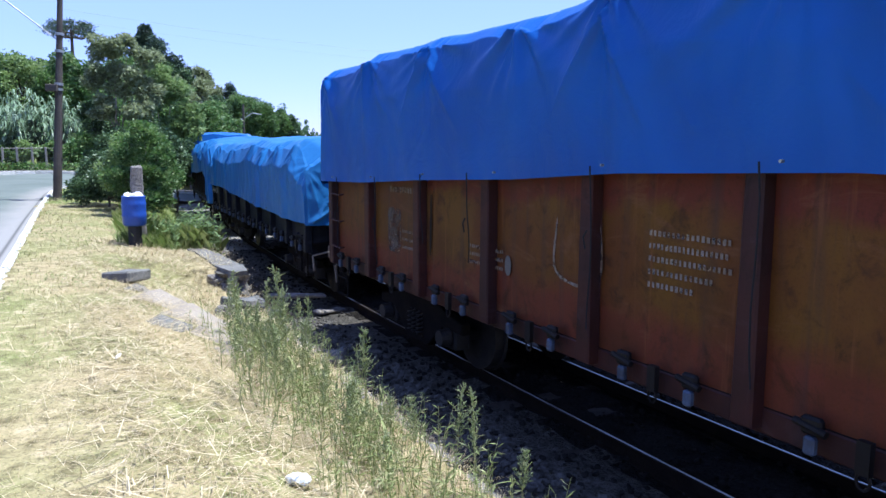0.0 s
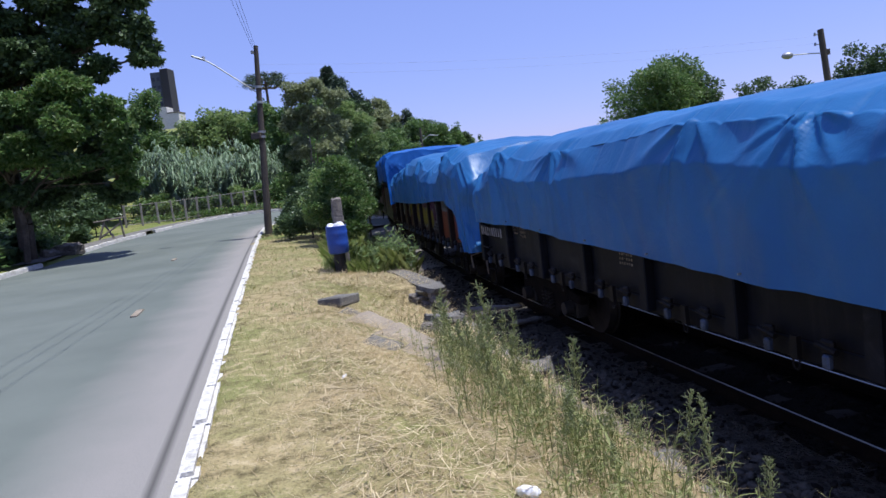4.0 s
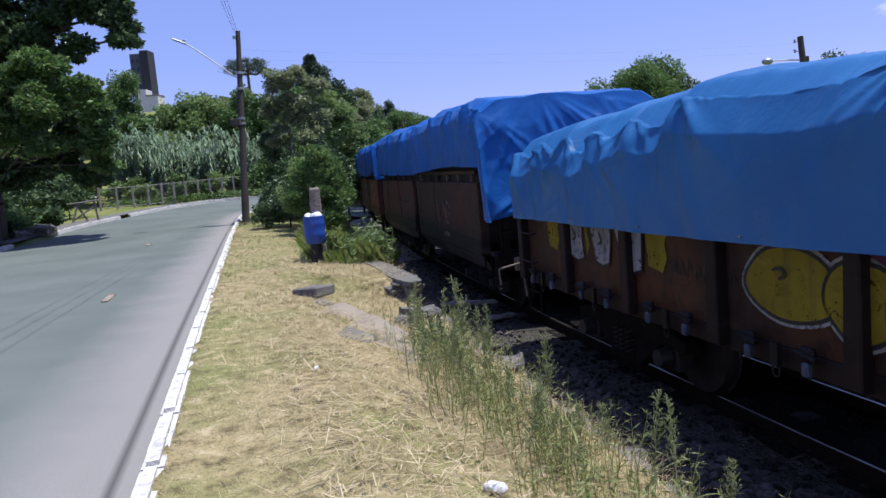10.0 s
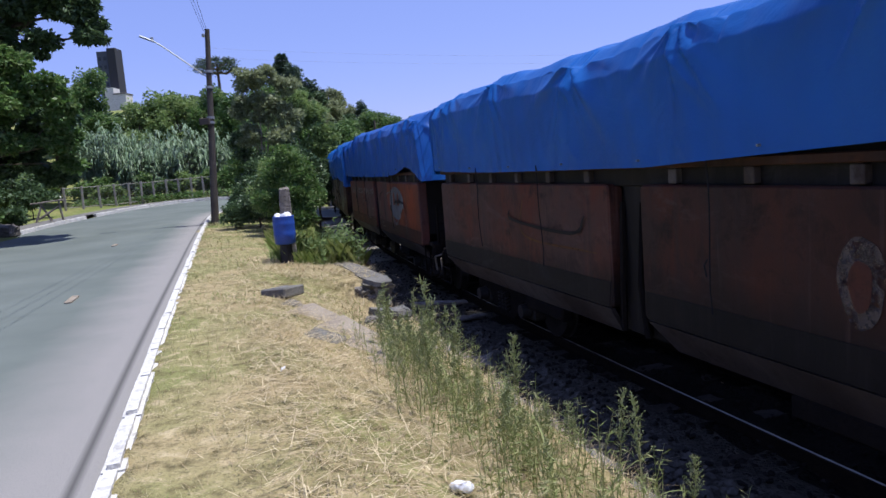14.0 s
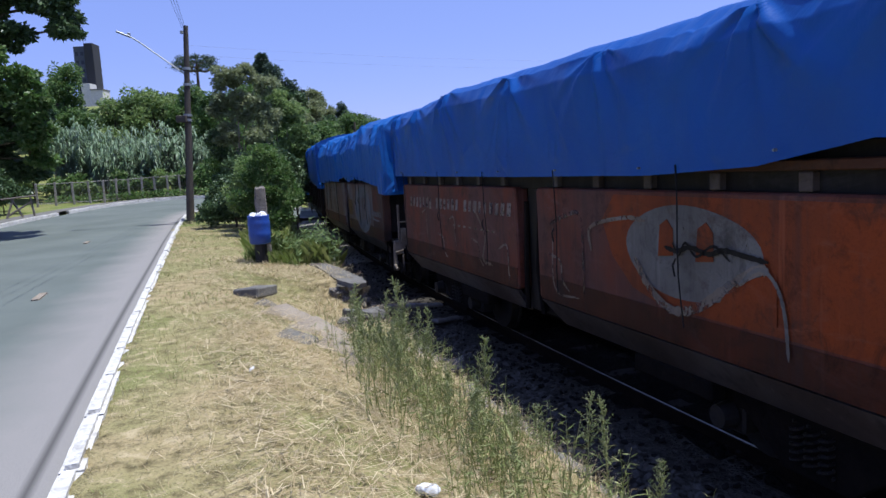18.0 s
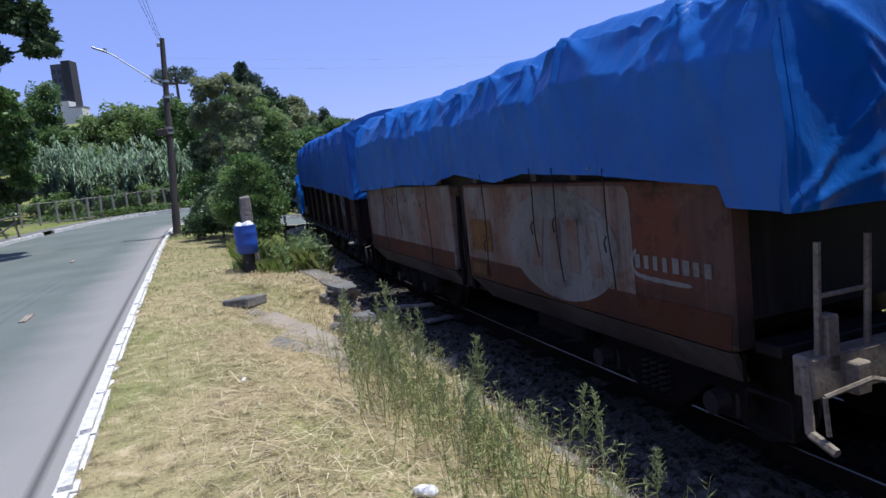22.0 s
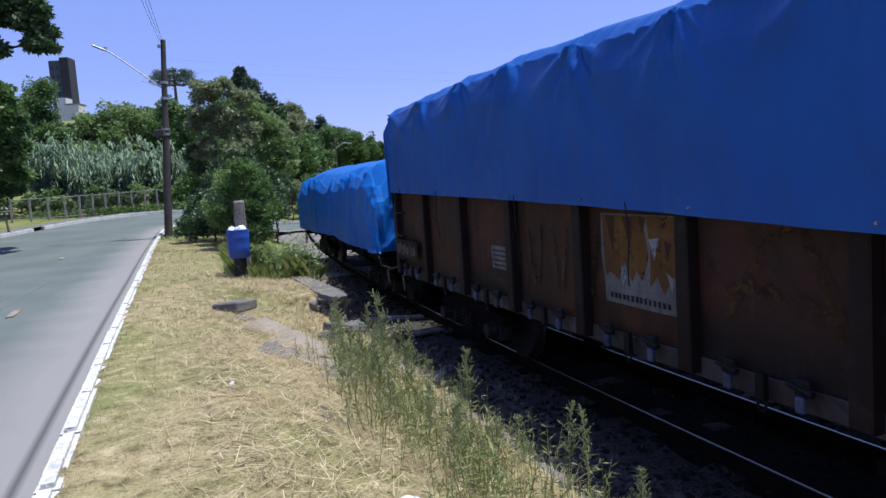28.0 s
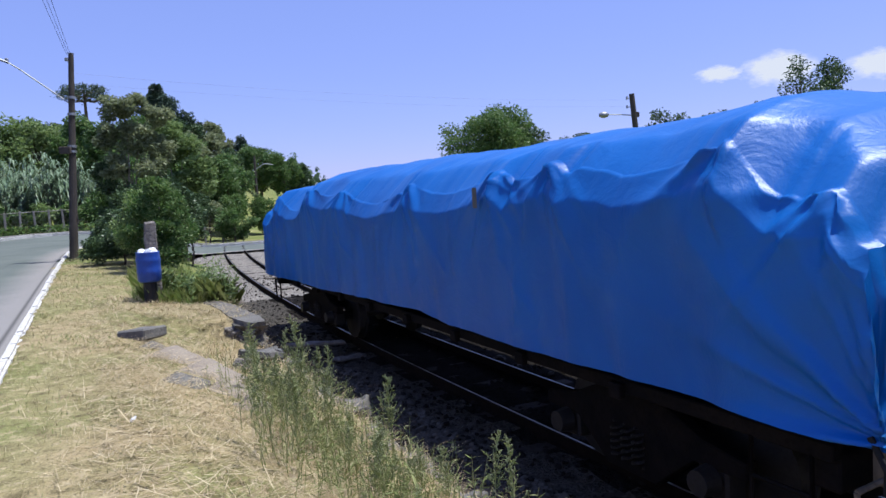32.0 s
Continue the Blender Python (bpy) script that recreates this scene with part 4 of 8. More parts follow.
def coupler(parent, L, end, pale=False):
    x = end * L / 2
    mm = PALE_IRON if pale else IRON
    bm = bx((min(x, x + end * 0.62), -0.09, 0.66), (max(x, x + end * 0.62), 0.09, 0.86), 0.02)
    box(bm, (min(x + end * 0.50, x + end * 0.74), -0.15, 0.62), (max(x + end * 0.50, x + end * 0.74), 0.15, 0.90), 0.04)
    part("coupler", bm, IRON, parent)
    part("end_beam", bx((min(x, x - end * 0.16), -1.28, 0.80), (max(x, x - end * 0.16), 1.28, 1.06), 0.015), mm, parent)
    part("uncoupling_lever", tube([(x + end * 0.10, -1.28, 0.62), (x + end * 0.10, -1.30, 0.86), (x + end * 0.16, -1.0, 0.93), (x + end * 0.34, -0.25, 0.72), (x + end * 0.4, -0.1, 0.82)], 0.016), PALE_IRON, parent, "pale bent steel rod")
    part("lever_bracket", bx((x + end * 0.03 - 0.05, -1.02, 0.80), (x + end * 0.03 + 0.05, -0.90, 1.0), 0.01), PALE_IRON, parent)
    part("air_hose", tube([(x + end * 0.05, 0.3, 0.72), (x + end * 0.25, 0.32, 0.55), (x + end * 0.42, 0.3, 0.40), (x + end * 0.55, 0.26, 0.38)], 0.022), ROPE, parent)
    for k in (0, 1):
        part("step", tube([(x - end * 0.12, -1.33, 1.0), (x - end * 0.12, -1.33, 0.52 + 0.24 * k), (x - end * 0.5, -1.33, 0.52 + 0.24 * k), (x - end * 0.5, -1.33, 1.0)], 0.014), IRON, parent)


def brake_wheel(parent, x, y, z, end):
    bm = bmesh.new()
    n = 20
    for k in range(n):
        a, b = 6.28318 * k / n, 6.28318 * (k + 1) / n
        rod(bm, (x, y + 0.24 * math.cos(a), z + 0.24 * math.sin(a)), (x, y + 0.24 * math.cos(b), z + 0.24 * math.sin(b)), 0.016, 0.016, 6)
    for k in range(5):
        a = 6.28318 * k / 5
        rod(bm, (x, y, z), (x + 0.01, y + 0.24 * math.cos(a), z + 0.24 * math.sin(a)), 0.012, 0.012, 5)
    rod(bm, (x - end * 0.12, y, z), (x + end * 0.04, y, z), 0.035, 0.035, 8)
    rod(bm, (x - end * 0.10, y, z), (x - end * 0.10, y, 0.9), 0.02, 0.02, 6)
    part("brake_wheel", bm, PALE_IRON, parent, "spoked steel hand brake wheel")


def wagon(name, u_mid, L, label, category="wagon"):
    w = empty(name, pose(0, 0, 0), label, category, "wagons of the freight train")
    WAGONS.append((w, u_mid, L))
    for e in (-1, 1):
        bogie(w, e * (L / 2 - 1.95))
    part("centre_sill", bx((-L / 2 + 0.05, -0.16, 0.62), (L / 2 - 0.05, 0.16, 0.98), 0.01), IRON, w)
    return w


def plate(parent, name, outline, y, material, label="", depth=0.0015):
    return part(name, prism(outline, y - depth, y), material, parent, label)


def ropes(parent, xs, hw, top, seed, low=(1.0, 1.5)):
    rr = random.Random(seed)
    for x in xs:
        zt = top(x) + 0.06
        zb = rr.uniform(*low)
        pts = [(x, -hw - 0.05, zt)]
        for k in range(1, 7):
            t = k / 6
            pts.append((x + 0.02 * math.sin(5 * t + x) + 0.03 * t, -hw - 0.045 - 0.01 * math.sin(7 * t + x), zt + (zb - zt) * t))
        part("rope", tube(pts, 0.006, 5), ROPE, parent, "black tie-down rope")
        if rr.random() < 0.5:
            z = zt + (zb - zt) * rr.uniform(0.4, 0.7)
            part("rope_knot", tube([(x, -hw - 0.06, z + 0.05), (x - 0.025, -hw - 0.07, z), (x - 0.015, -hw - 0.06, z - 0.08)], 0.007, 5), ROPE, parent)


def gondola(name, u_mid, L, hw, floor, top, bays, paint, ribm, label, latches=True, sillm=None, seed=1):
    """Open high-sided wagon: floor, framed sides of ribs and panels, top rail, sill, doors' latches and hinges."""
    w = wagon(name, u_mid, L, label)
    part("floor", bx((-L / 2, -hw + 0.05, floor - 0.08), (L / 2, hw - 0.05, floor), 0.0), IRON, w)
    pitch = L / bays
    rr = random.Random(seed)
    for s in (-1, 1):
        for k in range(bays):
            x0, x1 = -L / 2 + k * pitch, -L / 2 + (k + 1) * pitch
            bm = bmesh.new()
            # pressed plate, slightly dished
            nx, nz = 5, 4
            grid = [[bm.verts.new((x0 + (x1 - x0) * i / nx, s * (hw - 0.055 + 0.018 * (math.sin(math.pi * i / nx) * math.sin(math.pi * j / nz)) * (1 if rr.random() > 0.3 else 0.4)), floor + (top - floor) * j / nz)) for j in range(nz + 1)] for i in range(nx + 1)]
            back = [[bm.verts.new((x0 + (x1 - x0) * i / nx, s * (hw - 0.075), floor + (top - floor) * j / nz)) for j in range(nz + 1)] for i in range(nx + 1)]
            for g, flip in ((grid, s > 0), (back, s < 0)):
                for i in range(nx):
                    for j in range(nz):
                        q = (g[i][j], g[i + 1][j], g[i + 1][j + 1], g[i][j + 1])
                        bm.faces.new(q[::-1] if flip else q)
            part("side_panel", bm, paint[k % len(paint)] if s < 0 else paint[0], w)
        for k in range(bays + 1):
            x = -L / 2 + k * pitch
            x = min(max(x, -L / 2 + 0.06), L / 2 - 0.06)
            part("rib", prism([(x - 0.075, floor - 0.12), (x - 0.06, top), (x + 0.06, top), (x + 0.075, floor - 0.12)], min(s * (hw - 0.06), s * (hw + 0.055)), max(s * (hw - 0.06), s * (hw + 0.055)), 0.012), ribm, w)
        part("top_rail", bx((-L / 2, min(s * (hw - 0.09), s * hw), top - 0.02), (L / 2, max(s * (hw - 0.09), s * hw), top + 0.09), 0.012), ribm, w)
        part("side_sill", bx((-L / 2, min(s * (hw - 0.16), s * (hw - 0.04)), floor - 0.16), (L / 2, max(s * (hw - 0.16), s * (hw - 0.04)), floor - 0.005), 0.012), sillm or ribm, w)
    for e in (-1, 1):
        x = e * (L / 2 - 0.02)
        part("end_wall", bx((min(x, x - e * 0.05), -hw + 0.08, floor - 0.1), (max(x, x - e * 0.05), hw - 0.08, top), 0.0), ribm, w)
        for y in (-0.8, 0.0, 0.8):
            part("end_post", bx((min(x, x + e * 0.09), y - 0.05, floor - 0.1), (max(x, x + e * 0.09), y + 0.05, top), 0.01), ribm, w)
        coupler(w, L, e)
        for k in range(int((top - floor - 0.2) / 0.36) + 1):
            z = floor + 0.15 + 0.36 * k
            part("grab_rung", tube([(x - e * 0.12, -hw - 0.02, z), (x - e * 0.12, -hw - 0.075, z), (x - e * 0.5, -hw - 0.075, z - 0.01), (x - e * 0.5, -hw - 0.02, z)], 0.012), ribm, w)
    if latches:
        for k in range(bays):
            for d in (0.3, 0.72):
                x = -L / 2 + (k + d) * pitch
                z = floor + 0.02
                bm = bx((x - 0.06, -hw - 0.05, z - 0.05), (x + 0.06, -hw + 0.0, z + 0.05), 0.015)
                rod(bm, (x - 0.09, -hw - 0.045, z + 0.01), (x + 0.09, -hw - 0.045, z - 0.02), 0.022, 0.022, 8)
                part("latch", bm, DARK, w)
                bm = bx((x - 0.025, -hw - 0.07, z - 0.15), (x + 0.04, -hw - 0.02, z - 0.05), 0.012)
                part("latch_handle", bm, BLUE_GREY, w, "blue-grey latch handle")
            x = -L / 2 + (k + 0.5) * pitch
            bm = bmesh.new()
            for q in range(10):
                a, b = 6.28318 * q / 10, 6.28318 * (q + 1) / 10
                rod(bm, (x + 0.035 * math.cos(a), -hw - 0.03, floor - 0.16 + 0.05 * math.sin(a)), (x + 0.035 * math.cos(b), -hw - 0.03, floor - 0.16 + 0.05 * math.sin(b)), 0.009, 0.009, 5)
            box(bm, (x - 0.035, -hw - 0.05, floor - 0.13), (x + 0.035, -hw - 0.01, floor + 0.04))
            part("tie_ring", bm, DARK, w)
    return w


def hopper(name, u_mid, L, hw, panels, label, band=None, platform=IRON, seed=1):
    """Covered-over hopper wagon: two round-cornered panels a side, skirt, dark waist column, sloping ends and open platforms."""
    w = wagon(name, u_mid, L + 1.0, label)
    top, mid, low = 2.16, 1.02, 0.72
    part("hopper_body", prism([(-L / 2 + 0.05, 2.3), (L / 2 - 0.05, 2.3), (L / 2 - 0.02, 1.2), (L / 2 - 0.8, 0.78), (-L / 2 + 0.8, 0.78), (-L / 2 + 0.02, 1.2)], -hw + 0.16, hw - 0.16), DARK, w, "near-black hopper body")
    for s in (-1, 1):
        y0, y1 = min(s * (hw - 0.16), s * hw), max(s * (hw - 0.16), s * hw)
        for k, (x0, x1) in enumerate(((0.26, L / 2), (-L / 2, -0.26))):
            o = part("side_panel", prism(round_rect(x0, mid - 0.02, x1, top, 0.05), y0, y1, 0.015), panels[k] if s < 0 else RED_BROWN, w)
            part("panel_band", prism([(x0 + 0.02, 1.25), (x1 - 0.02, 1.25), (x1 - 0.06, mid - 0.015), (x0 + 0.06, mid - 0.015)], min(s * hw, s * (hw + 0.005)), max(s * hw, s * (hw + 0.005))), band or RUST_RED, w)
            bm = bmesh.new()
            a = [bm.verts.new(v) for v in ((x0 + 0.05, s * (hw + 0.002), mid - 0.03), (x1 - 0.05, s * (hw + 0.002), mid - 0.03), (x1 - 0.18, s * (hw - 0.20), low), (x0 + 0.18, s * (hw - 0.20), low))]
            b = [bm.verts.new((v.co.x, v.co.y - s * 0.05, v.co.z)) for v in a]
            bm.faces.new(a)
            bm.faces.new(b[::-1])
            for q in range(4):
                bm.faces.new((a[q], b[q], b[(q + 1) % 4], a[(q + 1) % 4]))
            bmesh.ops.recalc_face_normals(bm, faces=bm.faces)
            part("skirt", bm, SKIRT, w, "grey dusty sloping skirt")
            n = 6
            for q in range(n):
                xx = x0 + (x1 - x0) * (q + 0.5) / n
                part("cleat", bx((xx - 0.05, min(s * (hw - 0.1), s * (hw - 0.02)), 2.17), (xx + 0.05, max(s * (hw - 0.1), s * (hw - 0.02)), 2.29), 0.008), SKIRT if s < 0 else IRON, w)
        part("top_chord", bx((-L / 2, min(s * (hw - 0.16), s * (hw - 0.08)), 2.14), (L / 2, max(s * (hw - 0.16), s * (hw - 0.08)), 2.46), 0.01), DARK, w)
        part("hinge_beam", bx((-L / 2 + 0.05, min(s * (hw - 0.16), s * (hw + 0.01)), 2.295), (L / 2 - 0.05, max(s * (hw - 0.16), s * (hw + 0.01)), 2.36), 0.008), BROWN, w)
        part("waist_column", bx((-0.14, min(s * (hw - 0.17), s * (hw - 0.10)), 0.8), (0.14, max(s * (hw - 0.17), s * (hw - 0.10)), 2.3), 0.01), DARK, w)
        for k in (-0.16, 0.16):
            part("door_ram", tube([(k, s * (hw - 0.09), 2.0), (k * 0.9, s * (hw - 0.05), 1.3), (k * 1.2, s * (hw - 0.07), 0.8)], 0.03), IRON, w)
    for e in (-1, 1):
        coupler(w, L + 1.0, e, pale=platform is PALE_IRON and e > 0)
        x = e * (L / 2 + 0.45)
        for y in (-1.1, 1.1):
            part("corner_post", bx((x - 0.05, y - 0.05, 0.95), (x + 0.05, y + 0.05, 1.3), 0.01), platform, w)
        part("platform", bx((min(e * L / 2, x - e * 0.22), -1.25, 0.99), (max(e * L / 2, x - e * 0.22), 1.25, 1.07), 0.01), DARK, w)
        pm = platform if e > 0 else IRON
        bm = bmesh.new()
        for y in (-1.18, -0.78):
            rod(bm, (x, y, 1.05), (x + e * 0.03, y, 1.75), 0.022, 0.022, 6)
        rod(bm, (x + e * 0.015, -1.18, 1.42), (x + e * 0.015, -0.78, 1.42), 0.016, 0.016, 6)
        part("hand_rail", bm, pm, w)
        part("stirrup", tube([(x, -1.28, 1.0), (x + e * 0.03, -1.30, 0.60), (x + e * 0.22, -1.30, 0.54)], 0.03), pm, w)
    for x in (-2.9, -1.2, 1.2, 2.9):
        part("chute", prism([(x - 0.75, 0.9), (x + 0.75, 0.9), (x + 0.3, 0.42), (x - 0.3, 0.42)], -0.5, 0.5), IRON, w)
    for e in (-1, 1):
        part("door_gear", bx((e * 2.2 - 0.5, -1.2, 0.56), (e * 2.2 + 0.5, -1.05, 0.72), 0.02), IRON, w)
    return w


def flat(v):
    return lambda x: v


def word(parent, x0, x1, z0, z1, y, material, n, seed, name="lettering", label="", lean=0.0):
    """A faded word as a row of plain upright bars."""
    rr = random.Random(seed)
    w = (x1 - x0) / n
    for k in range(n):
        a, c, tilt = x0 + k * w, rr.uniform(0.52, 0.72) * w, lean * (z1 - z0)
        lo, hi = z0 + rr.uniform(0, 0.08) * (z1 - z0), z1 - rr.uniform(0, 0.10) * (z1 - z0)
        part(name, prism([(a + 0.08 * w, lo), (a + c, lo), (a + c + tilt, hi), (a + 0.08 * w + tilt, hi)], y - 0.0015, y), material, parent, label)


def stroke(parent, name, pts, r, y, material, label=""):
    """A rounded line of spray paint through points (x, z)."""
    line = [q.to_2d() if len(q) > 2 else q for q in spline([(a, b) for a, b in pts], 6)] if len(pts) > 2 else [Vector(pts[0]).lerp(Vector(pts[1]), k / 6) for k in range(7)]
    bm = bmesh.new()
    rows = []
    n = len(line)
    for k, q in enumerate(line):
        d = (line[min(n - 1, k + 1)] - line[max(0, k - 1)]).normalized()
        e = min(1.0, 0.35 + 0.65 * min(k, n - 1 - k) / 1.5) * r * (1 + 0.18 * math.sin(9.1 * k))
        rows.append([bm.verts.new((q.x - d.y * e, y - 0.002, q.y + d.x * e)), bm.verts.new((q.x + d.y * e, y - 0.002, q.y - d.x * e))])
    for a, b in zip(rows, rows[1:]):
        bm.faces.new((a[0], b[0], b[1], a[1]))
    return part(name, bm, material, parent, label)


# first wagon: tall ochre gondola
L1 = 11.2
w1 = gondola("gondola_wagon", 9.6 - L1 / 2, L1, 1.36, 1.06, 2.72, 8, [ORANGE, ORANGE, ORANGE], RIB_WARM, "ochre-orange ribbed gondola wagon under a tall blue tarpaulin", sillm=RIB_WARM, seed=3)
b1 = tab([(-5.7, 2.09), (-4.2, 2.12), (-2.6, 2.20), (-0.9, 2.26), (0.4, 2.34), (2, 2.38), (6, 2.3)])
tarp(w1, L1, 1.445, b1, [(-5.6, 3.58), (-4.1, 3.63), (-2.5, 3.60), (-0.9, 3.53), (0.2, 3.62), (1.6, 3.56), (3.2, 3.6), (5.6, 3.5)], flat(3.78), 2.4, 1.3, TARP_DEEP, "deep blue tarpaulin pulled tight over a high load", front=(2.2, 0.03, 3), rear=(2.05, 0.03, 3), sag=0.06, cut=0.04, fold=0.022, slope=(0.45, 0.06))
ropes(w1, (-5.0, -3.7, -2.5, -1.55, 0.15, 1.5, 3.2), 1.46, b1, 4, (1.1, 1.6))
Y1 = -1.325
for k, (n, x1) in enumerate(((17, 1.22), (18, 1.20), (18, 1.23), (14, 1.10), (10, 0.95))):
    word(w1, 0.55, x1, 1.935 - 0.085 * k, 1.975 - 0.085 * k, Y1, LETTER, n, k)
word(w1, -3.66, -2.71, 2.03, 2.10, Y1, LETTER, 14, 9)
plate(w1, "stencil_panel", round_rect(-3.72, 1.33, -3.36, 1.85, 0.08), Y1, FAINT, "faded white stencil panel")
for k in range(3):
    word(w1, -3.32, -2.98, 1.40 + 0.09 * k, 1.435 + 0.09 * k, Y1, LETTER, 11, 20 + k)
for k in range(3):
    word(w1, -1.79, -1.2, 1.44 + 0.075 * k, 1.475 + 0.075 * k, Y1, LETTER, 17, 30 + k)
plate(w1, "painted_oval", blob(-1.13, 1.5, 0.05, 0.09, 16), Y1, WHITE_WORN, "small white painted oval")
stroke(w1, "chalk_line", [(-0.44, 1.98), (-0.44, 1.55), (0.05, 1.52), (0.05, 1.98), (-0.1, 2.0)], 0.012, Y1, LETTER)
stroke(w1, "drip_stain", [(-2.6, 2.05), (-2.62, 1.4)], 0.02, Y1, DARK)

# second wagon: low navy gondola with a loose tarpaulin
L2 = 11.1
w2 = gondola("gondola_wagon", 10.87 + L2 / 2, L2, 1.34, 1.02, 2.0, 8, [NAVY], NAVY, "dark navy gondola wagon under a rounded blue tarpaulin", sillm=NAVY, seed=5)
b2 = tab([(-5.6, 1.58), (-3.6, 1.60), (-1.8, 1.52), (1.5, 1.42), (3.5, 1.38), (5.6, 1.38)])
tarp(w2, L2, 1.42, b2, [(-5.5, 2.48), (-4.3, 2.76), (-2.2, 2.66), (0.9, 2.76), (2.2, 2.66), (3.4, 2.70), (4.7, 2.72), (5.5, 2.36)], tab([(-5.6, 2.65), (-3.5, 2.92), (0, 2.88), (3.6, 2.83), (4.8, 2.82), (5.6, 2.5)]), 1.6, 4.7, TARP, "blue tarpaulin sagging between its stakes", front=(1.35, 0.05, 4), rear=(1.6, 0.04, 3), sag=0.06, cut=0.12, fold=0.026, back_over=-0.05, slope=(0.34, 0.17))
word(w2, -5.42, -4.28, 1.36, 1.51, -1.40, SPRAY_WHITE, 10, 2, label="white bars of a painted number")
for k in range(3):
    word(w2, -3.98, -3.78, 1.44 + 0.045 * k, 1.47 + 0.045 * k, -1.305, LETTER, 4, k)
    word(w2, -3.70, -3.45, 1.40 + 0.06 * k, 1.44 + 0.06 * k, -1.305, LETTER, 5, 7 + k)
    word(w2, -0.6, -0.3, 1.30 + 0.05 * k, 1.33 + 0.05 * k, -1.305, LETTER, 6, 12 + k)

# third wagon: gondola with spray-painted sides
L3 = 10.75
w3 = gondola("gondola_wagon", 23.2 + L3 / 2, L3, 1.34, 1.02, 2.0, 8, [RUSTY, RUSTY, RUSTY, RUSTY, RUSTY, RUSTY, ORANGE_RED, ORANGE_RED], RIB, "orange gondola wagon covered in yellow and purple spray paint", latches=True, sillm=RIB, seed=6)
b3 = tab([(-5.4, 1.72), (-1.2, 1.74), (1.2, 1.80), (2.6, 1.87), (4.05, 1.90), (4.87, 1.72), (5.16, 1.64), (5.4, 1.2)])
tarp(w3, L3, 1.42, b3, [(-5.35, 2.62), (-4.6, 2.71), (-3.9, 2.73), (-3.2, 2.76), (-2.5, 2.83), (-1.75, 2.93), (0.4, 2.95), (1.9, 2.66), (4.1, 2.95), (5.35, 2.72)], tab([(-5.4, 2.9), (-2, 3.1), (1.8, 2.95), (3.8, 3.08), (5.4, 2.9)]), 1.7, 7.7, TARP, "blue tarpaulin with deep folds and a torn hanging end", crumple=0.22, front=(lambda y: 1.15 - 0.2 * math.cos((y + 1.4) * 1.4), 0.30, 6), rear=(1.9, 0.05, 3), sag=0.12, cut=0.22, fold=0.034, back_over=-0.08, gather=(5.5, 1.0), slope=(0.28, 0.14))
Y3 = -1.30
BUB = [(-0.60, 1.47, 0.42, 0.25), (0.0, 1.44, 0.28, 0.25), (0.42, 1.43, 0.23, 0.24), (0.88, 1.42, 0.30, 0.25), (1.24, 1.43, 0.18, 0.24), (1.50, 1.42, 0.26, 0.24)]
for k, (cx, cz, rx, rz) in enumerate(BUB):
    plate(w3, "graffiti_outline", blob(cx, cz, rx + 0.055, rz + 0.055, 28, 0.03), Y3 - 0.004, SPRAY_WHITE)
for k, (cx, cz, rx, rz) in enumerate(BUB):
    plate(w3, "graffiti_outline", blob(cx, cz, rx + 0.03, rz + 0.03, 28, 0.03), Y3 - 0.008 - 0.002 * k, SPRAY_BLACK)
    plate(w3, "graffiti_letter", blob(cx, cz, rx, rz, 28, 0.03), Y3 - 0.010 - 0.002 * k, SPRAY_YELLOW, "yellow bubble of spray paint")
plate(w3, "graffiti_patch", [(-0.2, 1.86), (2.2, 1.90), (2.1, 1.74), (1.9, 1.72), (1.5, 1.60), (0.9, 1.66), (0.3, 1.64)], Y3 - 0.024, SPRAY_PURPLE, "purple patch of spray paint")
plate(w3, "graffiti_outline", blob(2.0, 1.55, 0.20, 0.24, 24, 0.03), Y3 - 0.006, SPRAY_WHITE)
plate(w3, "graffiti_letter", blob(1.98, 1.56, 0.175, 0.215, 24, 0.03), Y3 - 0.026, SPRAY_PURPLE, "purple bubble of spray paint")
stroke(w3, "graffiti_stroke", [(-0.74, 1.56), (-0.66, 1.58), (-0.62, 1.54), (-0.68, 1.50)], 0.012, Y3 - 0.026, SPRAY_BLACK)
stroke(w3, "graffiti_stroke", [(0.55, 1.62), (0.72, 1.60), (0.66, 1.55)], 0.014, Y3 - 0.026, SPRAY_BLACK)
plate(w3, "stencil_strip", round_rect(1.68, 1.17, 2.48, 1.28, 0.004), Y3 - 0.03, WHITE_WORN, "worn white stencilled strip")
word(w3, 1.74, 2.42, 1.205, 1.25, Y3 - 0.035, DARK, 14, 5)
stroke(w3, "graffiti_scrawl", [(2.3, 1.62), (2.28, 1.42), (2.42, 1.40), (2.5, 1.5), (2.44, 1.62), (2.36, 1.52)], 0.022, Y3 - 0.006, SPRAY_BLACK)
